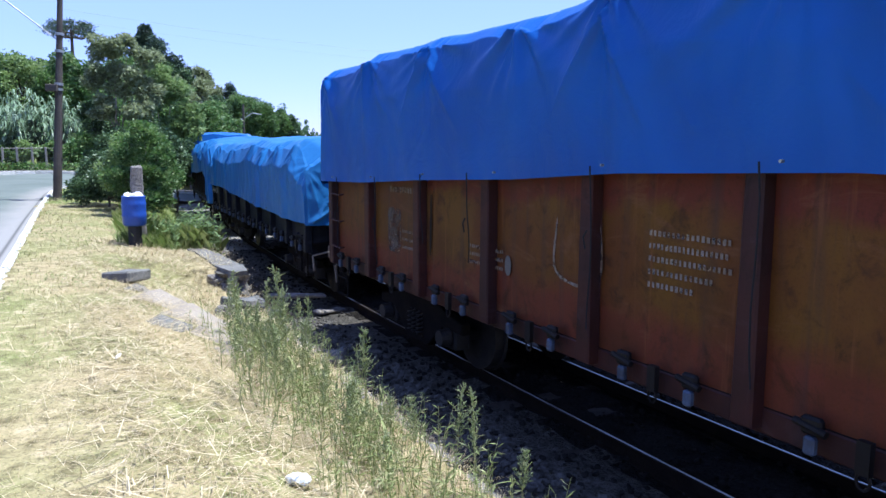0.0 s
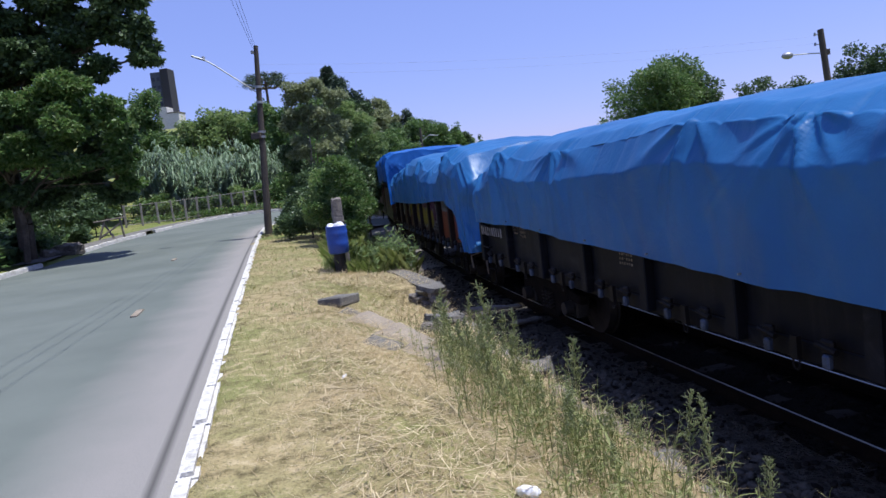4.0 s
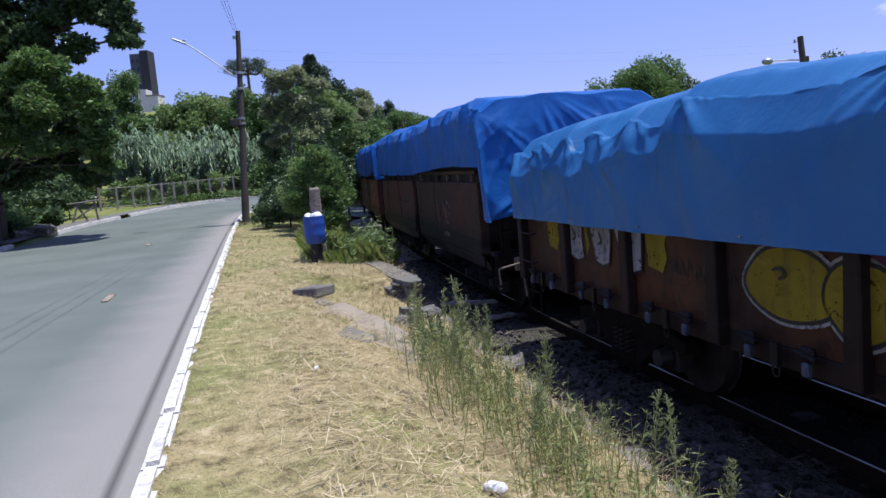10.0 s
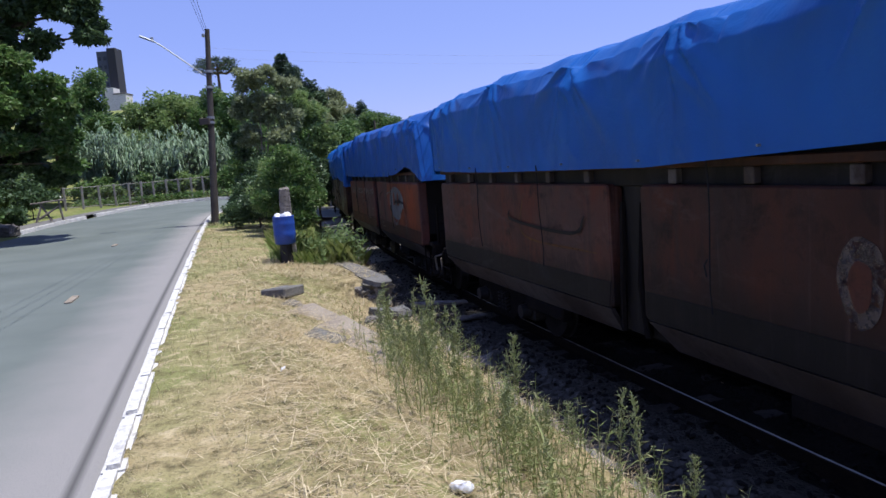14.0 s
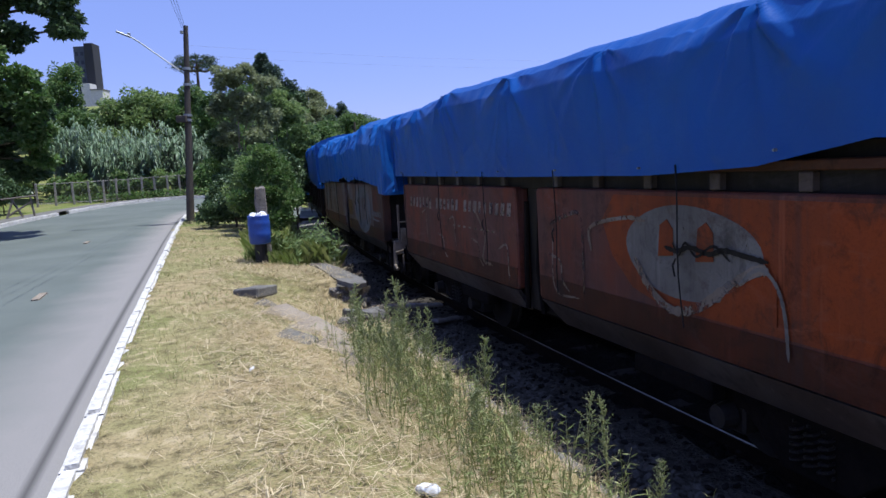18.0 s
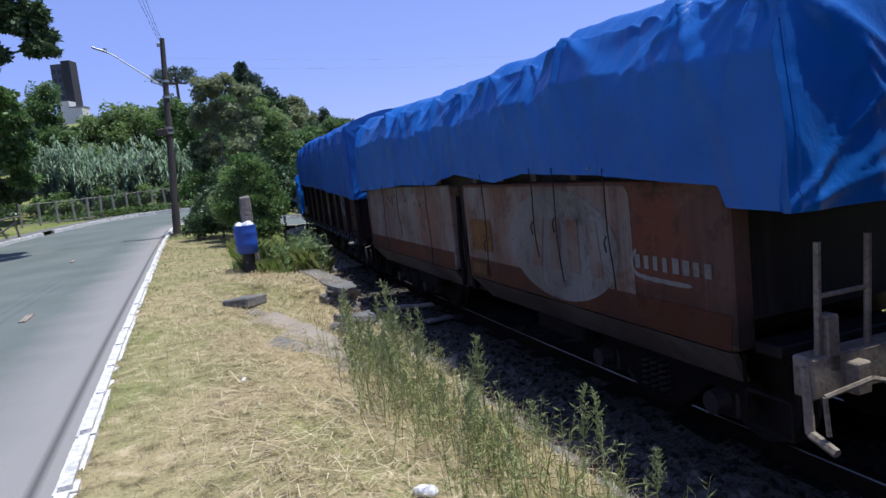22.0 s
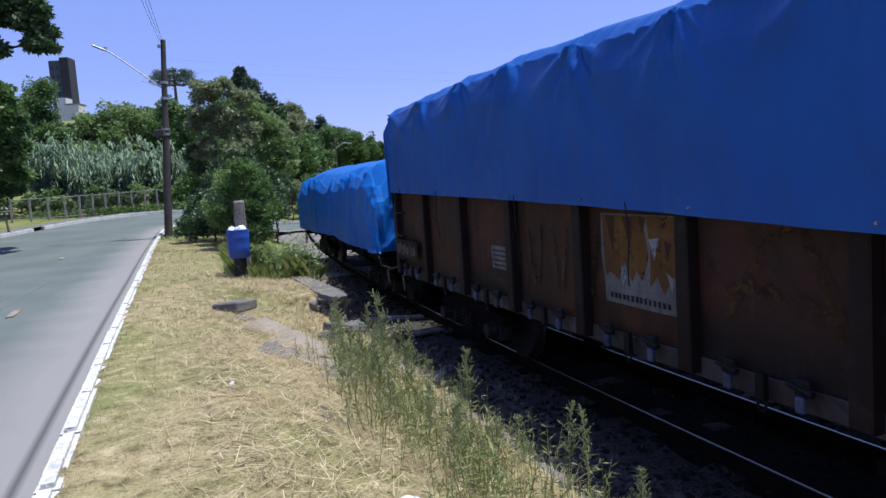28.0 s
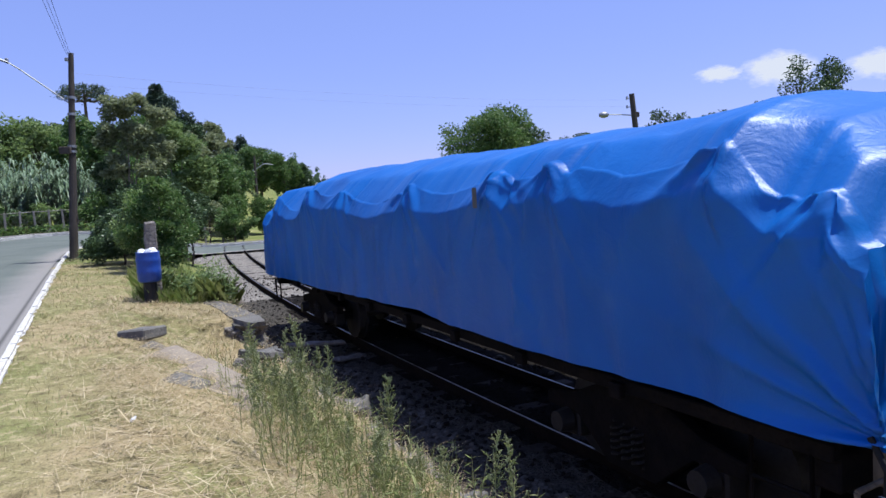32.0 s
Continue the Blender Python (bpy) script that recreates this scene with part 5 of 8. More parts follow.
for k, (x0, x1, xb0, xb1) in enumerate(((-4.14, -3.68, -3.95, -3.66), (-3.50, -3.04, -3.36, -3.10), (-2.98, -2.45, -2.78, -2.48))):
    o = [(x0, 1.78), (xb0, 1.34), (0.5 * (xb0 + xb1), 1.31), (xb1, 1.35), (x1 - 0.02, 1.55), (x1, 1.78), (0.5 * (x0 + x1) + 0.05, 1.74)]
    cx, cz = sum(q[0] for q in o) / 7, sum(q[1] for q in o) / 7
    plate(w3, "graffiti_outline", [(cx + (a - cx) * 1.12, cz + (c - cz) * 1.12) for a, c in o], Y3 - 0.002 - 0.004 * k, SPRAY_BLACK)
    plate(w3, "graffiti_letter", o, Y3 - 0.006 - 0.004 * k, SPRAY_WHITE, "white sprayed letter shape")
    stroke(w3, "graffiti_stroke", [(cx - 0.06, 1.66), (cx - 0.01, 1.56), (cx - 0.08, 1.52)], 0.014, Y3 - 0.02, SPRAY_BLACK)
for x0, x1 in ((-4.62, -4.28), (-3.64, -3.52), (-2.42, -2.06)):
    plate(w3, "graffiti_patch", [(x0, 1.76), (x0 + 0.05, 1.40), (x1 - 0.08, 1.36), (x1, 1.5), (x1 - 0.04, 1.62), (x1 + 0.04, 1.78)], Y3 - 0.001, SPRAY_YELLOW, "yellow sprayed patch")
for k in range(8):
    stroke(w3, "graffiti_scrawl", [(-2.0 + 0.11 * k, 1.36), (-1.97 + 0.11 * k, 1.47 + 0.03 * (k % 3)), (-1.92 + 0.11 * k, 1.38)], 0.011, Y3, SPRAY_BLACK)
plate(w3, "paint_patch", round_rect(2.84, 1.64, 3.92, 1.90, 0.02), Y3, WHITE_WORN, "worn white patch under black scrawl")
for k in range(5):
    a = 2.94 + 0.185 * k
    stroke(w3, "graffiti_scrawl", [(a, 1.85), (a + 0.02 + 0.05 * (k % 2), 1.74), (a + 0.09, 1.78 - 0.03 * (k % 3)), (a + 0.12, 1.86)], 0.013, Y3 - 0.006, SPRAY_BLACK)

# fourth wagon: dark red hopper
L4 = 10.8
w4 = hopper("hopper_wagon", 41.05, L4, 1.38, [RED_DARK, RED_BROWN], "dark red-brown hopper wagon under a tall blue tarpaulin", band=DARK, seed=4)
b4 = tab([(-5.5, 2.36), (-3, 2.31), (0.5, 2.31), (3.0, 2.42), (4.4, 2.44), (5.62, 2.40), (5.68, 1.62), (6.4, 1.60)])
tarp(w4, L4, 1.45, b4, [(-5.3, 3.4), (-4.6, 3.46), (-2.9, 3.46), (-0.8, 3.38), (0.9, 3.42), (2.7, 3.47), (4.0, 3.46), (5.3, 3.46), (5.9, 3.34)], tab([(-5.4, 3.6), (2.5, 3.6), (4.8, 3.52), (6.2, 3.36)]), 2.4, 11.1, TARP_MID, "blue tarpaulin with a frilled ridge", front=(lambda y: 1.60 + 0.16 * (y + 1.4), 0.10, 5), rear=(2.3, 0.04, 3), sag=0.05, cut=0.05, fold=0.034, over=0.52, back_over=0.02, slant=0.34, fan=(-0.5, 3.55, 5.0, 0.05), slope=(0.20, 0.09))
ropes(w4, (-3.4, -1.5, 1.3, 2.75), 1.46, b4, 8, (1.2, 1.8))
Y4 = -1.385
for cx, r0, r1 in ((3.1, 0.30, 0.20), (2.45, 0.16, 0.10)):
    plate(w4, "faded_emblem", blob(cx, 1.62, r0, 0.27, 28, 0.04), Y4, FAINT, "faded white ring emblem")
    plate(w4, "faded_emblem", blob(cx, 1.60, r1 * 0.8, 0.15, 28, 0.06), Y4 - 0.006, RED_BROWN)
stroke(w4, "chalk_line", [(3.6, 1.93), (3.8, 1.88), (3.92, 1.72), (3.93, 1.5), (3.86, 1.36)], 0.014, Y4, FAINT)
word(w4, 2.8, 3.3, 1.14, 1.22, Y4, LETTER, 5, 3)
stroke(w4, "chalk_line", [(-2.2, 2.0), (-2.2, 1.55), (-0.5, 1.5)], 0.012, Y4, SPRAY_OCHRE)
stroke(w4, "loose_rod", [(-2.6, 1.85), (-2.5, 1.72), (-1.0, 1.66), (-0.7, 1.85)], 0.018, Y4 - 0.01, DARK)
brake_wheel(w4, L4 / 2 + 0.42, 0.2, 1.95, 1)

# fifth wagon: orange-red hopper with a white disc
L5 = 9.8
w5 = hopper("hopper_wagon", 52.85, L5, 1.38, [RED_FADED, RED_FADED], "orange-red hopper wagon with a white disc and faded lettering", seed=5)
b5 = tab([(-5.0, 2.31), (0, 2.28), (2.4, 2.28), (3.5, 2.33), (4.3, 2.46), (4.9, 2.40), (5.25, 2.32), (5.6, 2.2)])
tarp(w5, L5, 1.45, b5, [(-4.9, 3.34), (-3.7, 3.36), (-2.35, 3.47), (-0.2, 3.4), (1.6, 3.38), (3.4, 3.36), (4.6, 3.38), (5.3, 3.3)], flat(3.55), 2.3, 14.2, TARP_DEEP, "smooth deep blue tarpaulin", front=(lambda y: 2.2 if y < -1.05 else 1.4 + 0.35 * max(0, y + 0.3), 0.38, 6), rear=(2.05, 0.05, 3), sag=0.02, cut=0.03, fold=0.014, over=0.58, notch=0.08, fan=(-1.0, 3.5, 6.0, 0.085), slope=(0.18, 0.08))
ropes(w5, (-4.4, -2.6, -0.9, 0.9, 2.75), 1.46, b5, 9, (0.95, 1.3))
Y5 = -1.385
plate(w5, "orange_repaint", [(1.75, 2.12), (4.86, 2.12), (4.88, 1.27), (2.4, 1.27), (2.0, 1.36), (1.7, 1.6), (1.55, 1.9)], Y5 + 0.002, ORANGE_RED, "brighter orange repainted area")
plate(w5, "white_disc", blob(2.68, 1.71, 0.76, 0.35, 40, 0.015), Y5, WHITE_WORN, "worn white disc emblem")
for x0 in (2.36, 2.80):
    plate(w5, "emblem_notch", [(x0, 1.66), (x0 + 0.19, 1.68), (x0 + 0.19, 1.88), (x0 + 0.12, 1.95), (x0 + 0.03, 1.90)], Y5 - 0.006, ORANGE_RED)
plate(w5, "emblem_wedge", [(3.02, 1.33), (3.56, 1.33), (3.56, 1.66), (3.28, 1.60), (3.08, 1.46)], Y5 - 0.007, ORANGE_RED)
stroke(w5, "emblem_scrawl", [(2.45, 1.74), (2.6, 1.72), (2.75, 1.76), (2.95, 1.73), (3.1, 1.77), (3.3, 1.75), (3.5, 1.73)], 0.018, Y5 - 0.012, DARK)
stroke(w5, "emblem_scrawl", [(2.55, 1.78), (2.62, 1.69), (2.7, 1.79), (2.82, 1.70), (3.0, 1.79), (3.16, 1.70)], 0.010, Y5 - 0.012, DARK)
stroke(w5, "spray_line", [(2.05, 1.62), (2.22, 1.42), (2.5, 1.27), (2.8, 1.32), (3.1, 1.50), (3.38, 1.66), (3.5, 1.68)], 0.035, Y5 - 0.012, LETTER)
stroke(w5, "chalk_line", [(3.24, 1.56), (3.42, 1.68), (3.56, 1.60), (3.63, 1.42), (3.66, 1.14)], 0.014, Y5 - 0.014, WHITE_WORN)
for k, (a, b, n) in enumerate(((-4.5, -3.3, 7), (-3.15, -2.1, 6), (-1.95, -0.35, 9))):
    word(w5, a, b, 1.80 + 0.01 * k, 1.98, Y5, PALE_LETTER, n, 40 + k, label="faded white bars of lettering", lean=0.22)
word(w5, -2.4, -0.8, 1.60, 1.63, Y5, LETTER, 8, 44)
stroke(w5, "chalk_line", [(0.56, 1.80), (0.9, 1.90), (1.18, 1.88), (1.20, 1.16)], 0.022, Y5, FAINT)
stroke(w5, "chalk_line", [(0.62, 1.78), (0.62, 1.16), (1.1, 1.12)], 0.012, Y5, LETTER)
stroke(w5, "chalk_line", [(1.36, 1.60), (1.36, 1.82), (1.9, 1.93), (2.2, 1.92)], 0.018, Y5 - 0.004, LETTER)
stroke(w5, "spray_line", [(-1.5, 1.85), (-1.2, 1.55), (-1.3, 1.25), (-1.0, 1.2)], 0.02, Y5 - 0.004, LETTER)
for k, (x, z) in enumerate(((-3.9, 1.70), (-3.1, 1.45), (-2.6, 1.66), (-1.7, 1.48), (-0.8, 1.42), (0.5, 1.5))):
    stroke(w5, "chalk_line", [(x, z), (x + 0.25, z + 0.06 * (-1) ** k), (x + 0.28, z - 0.24), (x + 0.32 + 0.1 * (k % 2), z - 0.34)], 0.014, Y5, LETTER)

# sixth wagon: grey-stained hopper with a large white oval
L6 = 10.0
w6 = hopper("hopper_wagon", 64.45, L6, 1.38, [RED_BROWN, GREY_RED], "grey and red stained hopper wagon with a large white oval", platform=PALE_IRON, seed=6)
b6 = tab([(-5.1, 2.09), (-3.2, 2.14), (-2.0, 2.19), (-0.6, 2.17), (0.3, 2.3), (1.6, 2.18), (2.2, 2.26), (3.6, 2.22), (5.0, 2.12), (5.06, 1.98), (5.7, 1.96)])
tarp(w6, L6, 1.45, b6, [(-5.0, 3.44), (-3.1, 3.47), (-2.2, 3.40), (-1.3, 3.34), (-0.6, 3.42), (0.4, 3.36), (1.3, 3.42), (2.2, 3.38), (3.0, 3.48), (4.6, 3.42), (5.3, 3.36)], flat(3.58), 2.2, 17.9, TARP_MID, "blue tarpaulin with many ridges", front=(1.95, 0.06, 5), rear=(2.05, 0.05, 3), sag=0.06, cut=0.10, fold=0.034, over=0.5, slope=(0.38, 0.18))
ropes(w6, (-4.4, -3.3, -2.4, -0.9, 1.2, 2.45, 2.9, 3.75), 1.46, b6, 10, (0.95, 1.45))
Y6 = -1.385
plate(w6, "grey_patch", round_rect(0.3, 1.05, 3.9, 2.12, 0.1), Y6 + 0.002, GREY_RED, "grey overpainted area")
plate(w6, "white_oval", blob(2.66, 1.56, 1.05, 0.53, 44), Y6 - 0.004, WHITE_WORN, "large worn white oval emblem")
for k, a in enumerate((2.12, 2.5, 2.88, 3.26)):
    plate(w6, "emblem_bar", [(a, 1.32), (a + 0.20, 1.32), (a + 0.32 - 0.06 * k, 1.82), (a + 0.12 - 0.06 * k, 1.82)], Y6 - 0.010, GREY_RED, "grey slanted bar of the emblem")
word(w6, 3.92, 4.84, 1.47, 1.59, Y6, WHITE_WORN, 8, 50, label="white bars of lettering")
stroke(w6, "emblem_swoosh", [(3.95, 1.62), (3.88, 1.52), (3.95, 1.42), (4.3, 1.40), (4.6, 1.40)], 0.018, Y6, WHITE_WORN)
for k, (a, b, n) in enumerate(((-2.65, -2.1, 4), (-1.9, -1.35, 4), (-3.6, -2.9, 5))):
    word(w6, a, b, 1.84, 2.0, Y6, LETTER, n, 60 + k)
plate(w6, "ochre_patch", round_rect(0.46, 1.36, 1.08, 1.74, 0.03), Y6 - 0.006, SPRAY_OCHRE, "ochre primer patch")
plate(w6, "ochre_patch", round_rect(0.43, 1.06, 0.86, 1.20, 0.03), Y6 - 0.010, SPRAY_OCHRE)

# seventh wagon: rusty brown ribbed gondola
L7 = 11.2
w7 = gondola("gondola_wagon", 70.6 + L7 / 2, L7, 1.36, 1.06, 2.72, 8, [BROWN, BROWN, RED_DARK], RIB, "rusty brown ribbed gondola wagon with old graffiti", sillm=SKIRT, seed=7)
b7 = tab([(-5.7, 2.25), (-3.0, 2.2), (0, 2.13), (2.8, 2.03), (5.7, 1.92)])
tarp(w7, L7, 1.445, b7, [(-5.6, 3.53), (-3.9, 3.57), (-2.5, 3.60), (-1.2, 3.61), (0.1, 3.55), (1.4, 3.54), (2.9, 3.57), (4.2, 3.5), (5.6, 3.5)], flat(3.76), 2.2, 21.3, TARP_DEEP, "deep blue tarpaulin over a high load", front=(1.9, 0.04, 3), rear=(2.05, 0.03, 3), sag=0.06, cut=0.05, fold=0.024, back_over=-0.08, slope=(0.30, 0.07))
ropes(w7, (-4.9, -3.3, -1.0, 0.9, 3.1, 4.7), 1.46, b7, 11, (1.2, 1.7))
Y7 = -1.325
plate(w7, "number_board", round_rect(-5.5, 1.22, -4.5, 1.50, 0.01), -1.42, DARK, "dark painted number board")
word(w7, -5.46, -4.55, 1.27, 1.44, -1.426, LETTER, 8, 70, label="pale bars of a painted number")
plate(w7, "stencil_panel", round_rect(-2.02, 1.36, -1.5, 1.62, 0.01), Y7, WHITE_WORN, "white stencilled data panel")
for k in range(4):
    word(w7, -1.98, -1.56, 1.39 + 0.055 * k, 1.415 + 0.055 * k, Y7 - 0.006, DARK, 9, 72 + k)
plate(w7, "graffiti_panel", [(0.28, 2.05), (1.30, 2.05), (1.33, 1.62), (1.26, 1.44), (0.31, 1.44), (0.27, 1.7)], Y7, WHITE_WORN, "white ground of the old graffiti")
plate(w7, "graffiti_letter", [(0.30, 2.04), (0.86, 2.04), (0.92, 1.72), (0.84, 1.52), (0.76, 1.60), (0.70, 1.50), (0.60, 1.66), (0.52, 1.50), (0.40, 1.56), (0.33, 1.52)], Y7 - 0.003, SPRAY_OCHRE, "ochre sprayed shape")
plate(w7, "graffiti_letter", [(0.90, 2.04), (1.34, 2.04), (1.38, 1.70), (1.30, 1.48), (1.22, 1.60), (1.10, 1.45), (1.02, 1.58), (0.93, 1.48), (0.95, 1.75)], Y7 - 0.003, SPRAY_OCHRE, "ochre sprayed shape")
for a, b, c in (((0.35, 2.03), (0.49, 2.03), (0.45, 1.74)), ((0.59, 2.03), (0.72, 2.03), (0.70, 1.76)), ((0.80, 2.03), (0.90, 2.03), (0.86, 1.9)), ((1.12, 1.86), (1.20, 1.84), (1.15, 1.70))):
    plate(w7, "graffiti_gap", [c, b, a], Y7 - 0.006, BROWN)
for a, b, c in (((0.93, 1.86), (1.06, 1.88), (1.0, 1.70)), ((1.14, 1.62), (1.22, 1.58), (1.20, 1.46)), ((0.56, 1.62), (0.64, 1.56), (0.58, 1.46))):
    plate(w7, "paint_splash", [c, b, a], Y7 - 0.006, SPRAY_WHITE, "white splash of paint")
plate(w7, "stencil_strip", round_rect(0.32, 1.30, 1.27, 1.44, 0.005), Y7 - 0.004, WHITE_WORN, "worn white stencilled strip")
word(w7, 0.4, 1.2, 1.34, 1.39, Y7 - 0.010, DARK, 14, 80)
stroke(w7, "graffiti_stroke", [(1.74, 1.38), (2.28, 2.02), (2.72, 1.30)], 0.045, Y7, FADED_OCHRE)
stroke(w7, "graffiti_stroke", [(1.72, 1.56), (2.0, 1.62), (2.4, 1.56), (2.7, 1.36)], 0.045, Y7 - 0.004, FADED_OCHRE)
plate(w7, "graffiti_letter", [(2.90, 1.98), (2.92, 1.72), (3.1, 1.55), (3.5, 1.46), (4.2, 1.46), (4.3, 2.0)], Y7, WHITE_WORN, "large worn white sprayed shape")
for k in range(4):
    plate(w7, "graffiti_shadow", blob(3.1 + 0.28 * k, 1.82 - 0.1 * (k % 2), 0.09, 0.10, 7, 0.2), Y7 - 0.006, DARK)
for k in range(3):
    stroke(w7, "graffiti_stroke", [(-1.1 + 0.5 * k, 1.9), (-0.95 + 0.5 * k, 1.3), (-0.8 + 0.5 * k, 1.9)], 0.04, Y7, FADED_OCHRE)

# last wagon: wrapped whole in a tarpaulin
L8 = 12.4
w8 = wagon("tarpaulin_covered_wagon", 89.1, L8, "flat wagon wrapped whole in bright blue tarpaulin")
part("deck", bx((-L8 / 2, -1.3, 0.99), (L8 / 2, 1.3, 1.08), 0.01), IRON, w8)
part("load", bx((-L8 / 2 + 0.3, -1.15, 1.08), (L8 / 2 - 1.3, 1.15, 2.1), 0.05), SLEEPER, w8)
for s in (-1, 1):
    part("side_sill", bx((-L8 / 2, min(s * 1.22, s * 1.34), 0.98), (L8 / 2, max(s * 1.22, s * 1.34), 1.08), 0.01), IRON, w8)
    for k in range(9):
        x = -L8 / 2 + 0.8 + 1.25 * k
        part("stake_pocket", bx((x - 0.06, min(s * 1.34, s * 1.40), 0.95), (x + 0.06, max(s * 1.34, s * 1.40), 1.06), 0.008), IRON, w8)
for e in (-1, 1):
    coupler(w8, L8, e)
b8 = tab([(-6.2, 1.03), (-2.5, 1.08), (1.5, 1.2), (2.2, 1.14), (4.2, 1.15), (6.6, 1.18)])
tarp(w8, L8, 1.44, b8, [(-6.1, 2.35), (-5.2, 2.64), (-3.0, 2.72), (-1.3, 2.66), (1.1, 2.64), (3.1, 2.68), (3.9, 2.70), (5.6, 2.72), (6.25, 2.42), (6.7, 2.3)], tab([(-6.2, 2.7), (-3, 2.97), (0, 2.95), (3.2, 2.93), (5.5, 2.97), (6.0, 2.86), (6.75, 2.42)]), 1.1, 25.5, TARP_BRIGHT, "bright blue tarpaulin draped over the whole load", front=(lambda y: 1.20, -0.02, 4), rear=(1.05, 0.08, 4), sag=0.09, cut=0.20, over=0.25, fold=0.03, slant=0.12, eyelets=False, gather=(6.5, 1.22), fan=(-1.42, 1.15, 7.0, 0.075), crumple=0.012, slope=(0.22, 0.12))
part("tie_knot", tube([(6.5, -1.5, 1.24), (6.58, -1.5, 1.1), (6.55, -1.46, 0.98), (6.62, -1.3, 0.92)], 0.016), ROPE, w8)
plate(w8, "pale_patch", round_rect(2.92, 2.30, 3.0, 2.48, 0.005), -1.53, WHITE_WORN, "small pale label")

# ---- movement ----
TRAVEL = [(0, 0), (1, 2.6), (2, 5.18), (3, 7.66), (4, 10.1), (5, 12.55), (6.5, 16.4), (8, 20.2), (9, 22.6), (10, 25.1), (12.2, 30.8), (14, 35.5), (16.5, 42.15), (19, 48.35), (21, 53.4), (23, 58.2), (25, 63.3), (28, 70.7), (30, 75.7), (31, 78.1), (32, 80.5)]


def travelled(t):
    return float(np.mean([np.interp(min(max(t + d, 0), 32), [r[0] for r in TRAVEL], [r[1] for r in TRAVEL]) for d in (-0.6, -0.3, 0, 0.3, 0.6)])) if 0.6 < t < 31.4 else float(np.interp(t, [r[0] for r in TRAVEL], [r[1] for r in TRAVEL]))


def wagon_pose(s, L):
    h = L / 2 - 1.95
    a, b = on_track(s - h)[0], on_track(s + h)[0]
    c = (a + b) / 2
    return pose(c.x, c.y, RAIL, 0, 0, math.degrees(math.atan2(a.y - b.y, a.x - b.x)))


def motions():
    for w, u, L in WAGONS:
        walk(w, [(0.5 * k, wagon_pose(u - travelled(0.5 * k), L)) for k in range(65)])
    for w, k in WHEELS:
        walk(w, [(0.2 * j, pose(k, 0, 0.425, 0, math.degrees(travelled(0.2 * j) / 0.425) % 360, 0)) for j in range(161)])


# ---- plants ----
def leaf_mesh(centres, sizes, seed, droop=0.3, aspect=0.5, normals=None):
    """Pointed leaves as folded quads at the given places."""
    g = np.random.default_rng(seed)
    n = len(centres)
    d = g.normal(size=(n, 3))
    if normals is not None:
        d = d * 0.8 + normals
    d[:, 2] = d[:, 2] * 0.6 - droop
    d /= np.linalg.norm(d, axis=1)[:, None] + 1e-9
    side = np.cross(d, g.normal(size=(n, 3)))
    side /= np.linalg.norm(side, axis=1)[:, None] + 1e-9
    up = np.cross(side, d)
    L = (np.asarray(sizes) * g.uniform(0.7, 1.3, n))[:, None]
    W = L * aspect * 0.5
    tip, mid = centres + d * L, centres + d * L * 0.45 + up * W * 0.35
    v = np.stack([centres, mid + side * W, tip, mid - side * W], 1).reshape(-1, 3)
    f = (np.arange(n)[:, None] * 4 + np.arange(4)[None])
    return v, f


def fast_mesh(name, v, f, material, parent=None):
    me = bpy.data.meshes.new(name)
    k = f.shape[1]
    me.vertices.add(len(v))
    me.vertices.foreach_set("co", np.ascontiguousarray(v, dtype=np.float32).reshape(-1))
    me.loops.add(len(f) * k)
    me.loops.foreach_set("vertex_index", np.ascontiguousarray(f, dtype=np.int32).reshape(-1))
    me.polygons.add(len(f))
    me.polygons.foreach_set("loop_start", np.arange(0, len(f) * k, k, dtype=np.int32))
    me.update(calc_edges=True)
    me.materials.append(material)
    ob = new(name, me)
    ob.parent = parent
    return ob


def clump_points(clumps, n, seed, shell=0.55):
    """Points in the outer shell of ragged clumps ((x, y, z), (rx, ry, rz))."""
    g = np.random.default_rng(seed)
    vol = np.array([c[1][0] * c[1][1] + c[1][1] * c[1][2] + c[1][0] * c[1][2] for c in clumps])
    pick = g.choice(len(clumps), n, p=vol / vol.sum())
    d = g.normal(size=(n, 3))
    d /= np.linalg.norm(d, axis=1)[:, None]
    lump = 1 + 0.22 * np.sin(d[:, 0] * 5 + pick) * np.cos(d[:, 1] * 6 + pick * 2) + 0.12 * np.sin(d[:, 2] * 11 + pick)
    r = (shell + (1 - shell) * g.uniform(0, 1, n) ** 0.6) * lump
    c = np.array([c[0] for c in clumps])[pick]
    R = np.array([c[1] for c in clumps])[pick]
    return c + d * R * r[:, None], d


def limb(bm, p, q, r0, r1, rr, bends=3, seg=7):
    last, rl = Vector(p), r0
    for k in range(1, bends + 1):
        t = k / bends
        nxt = Vector(p).lerp(Vector(q), t) + Vector((rr.uniform(-1, 1), rr.uniform(-1, 1), rr.uniform(-0.5, 0.5))) * (0.06 * (Vector(q) - Vector(p)).length if k < bends else 0)
        r = r0 + (r1 - r0) * t
        rod(bm, last, nxt, rl, r, seg, False)
        last, rl = nxt, r


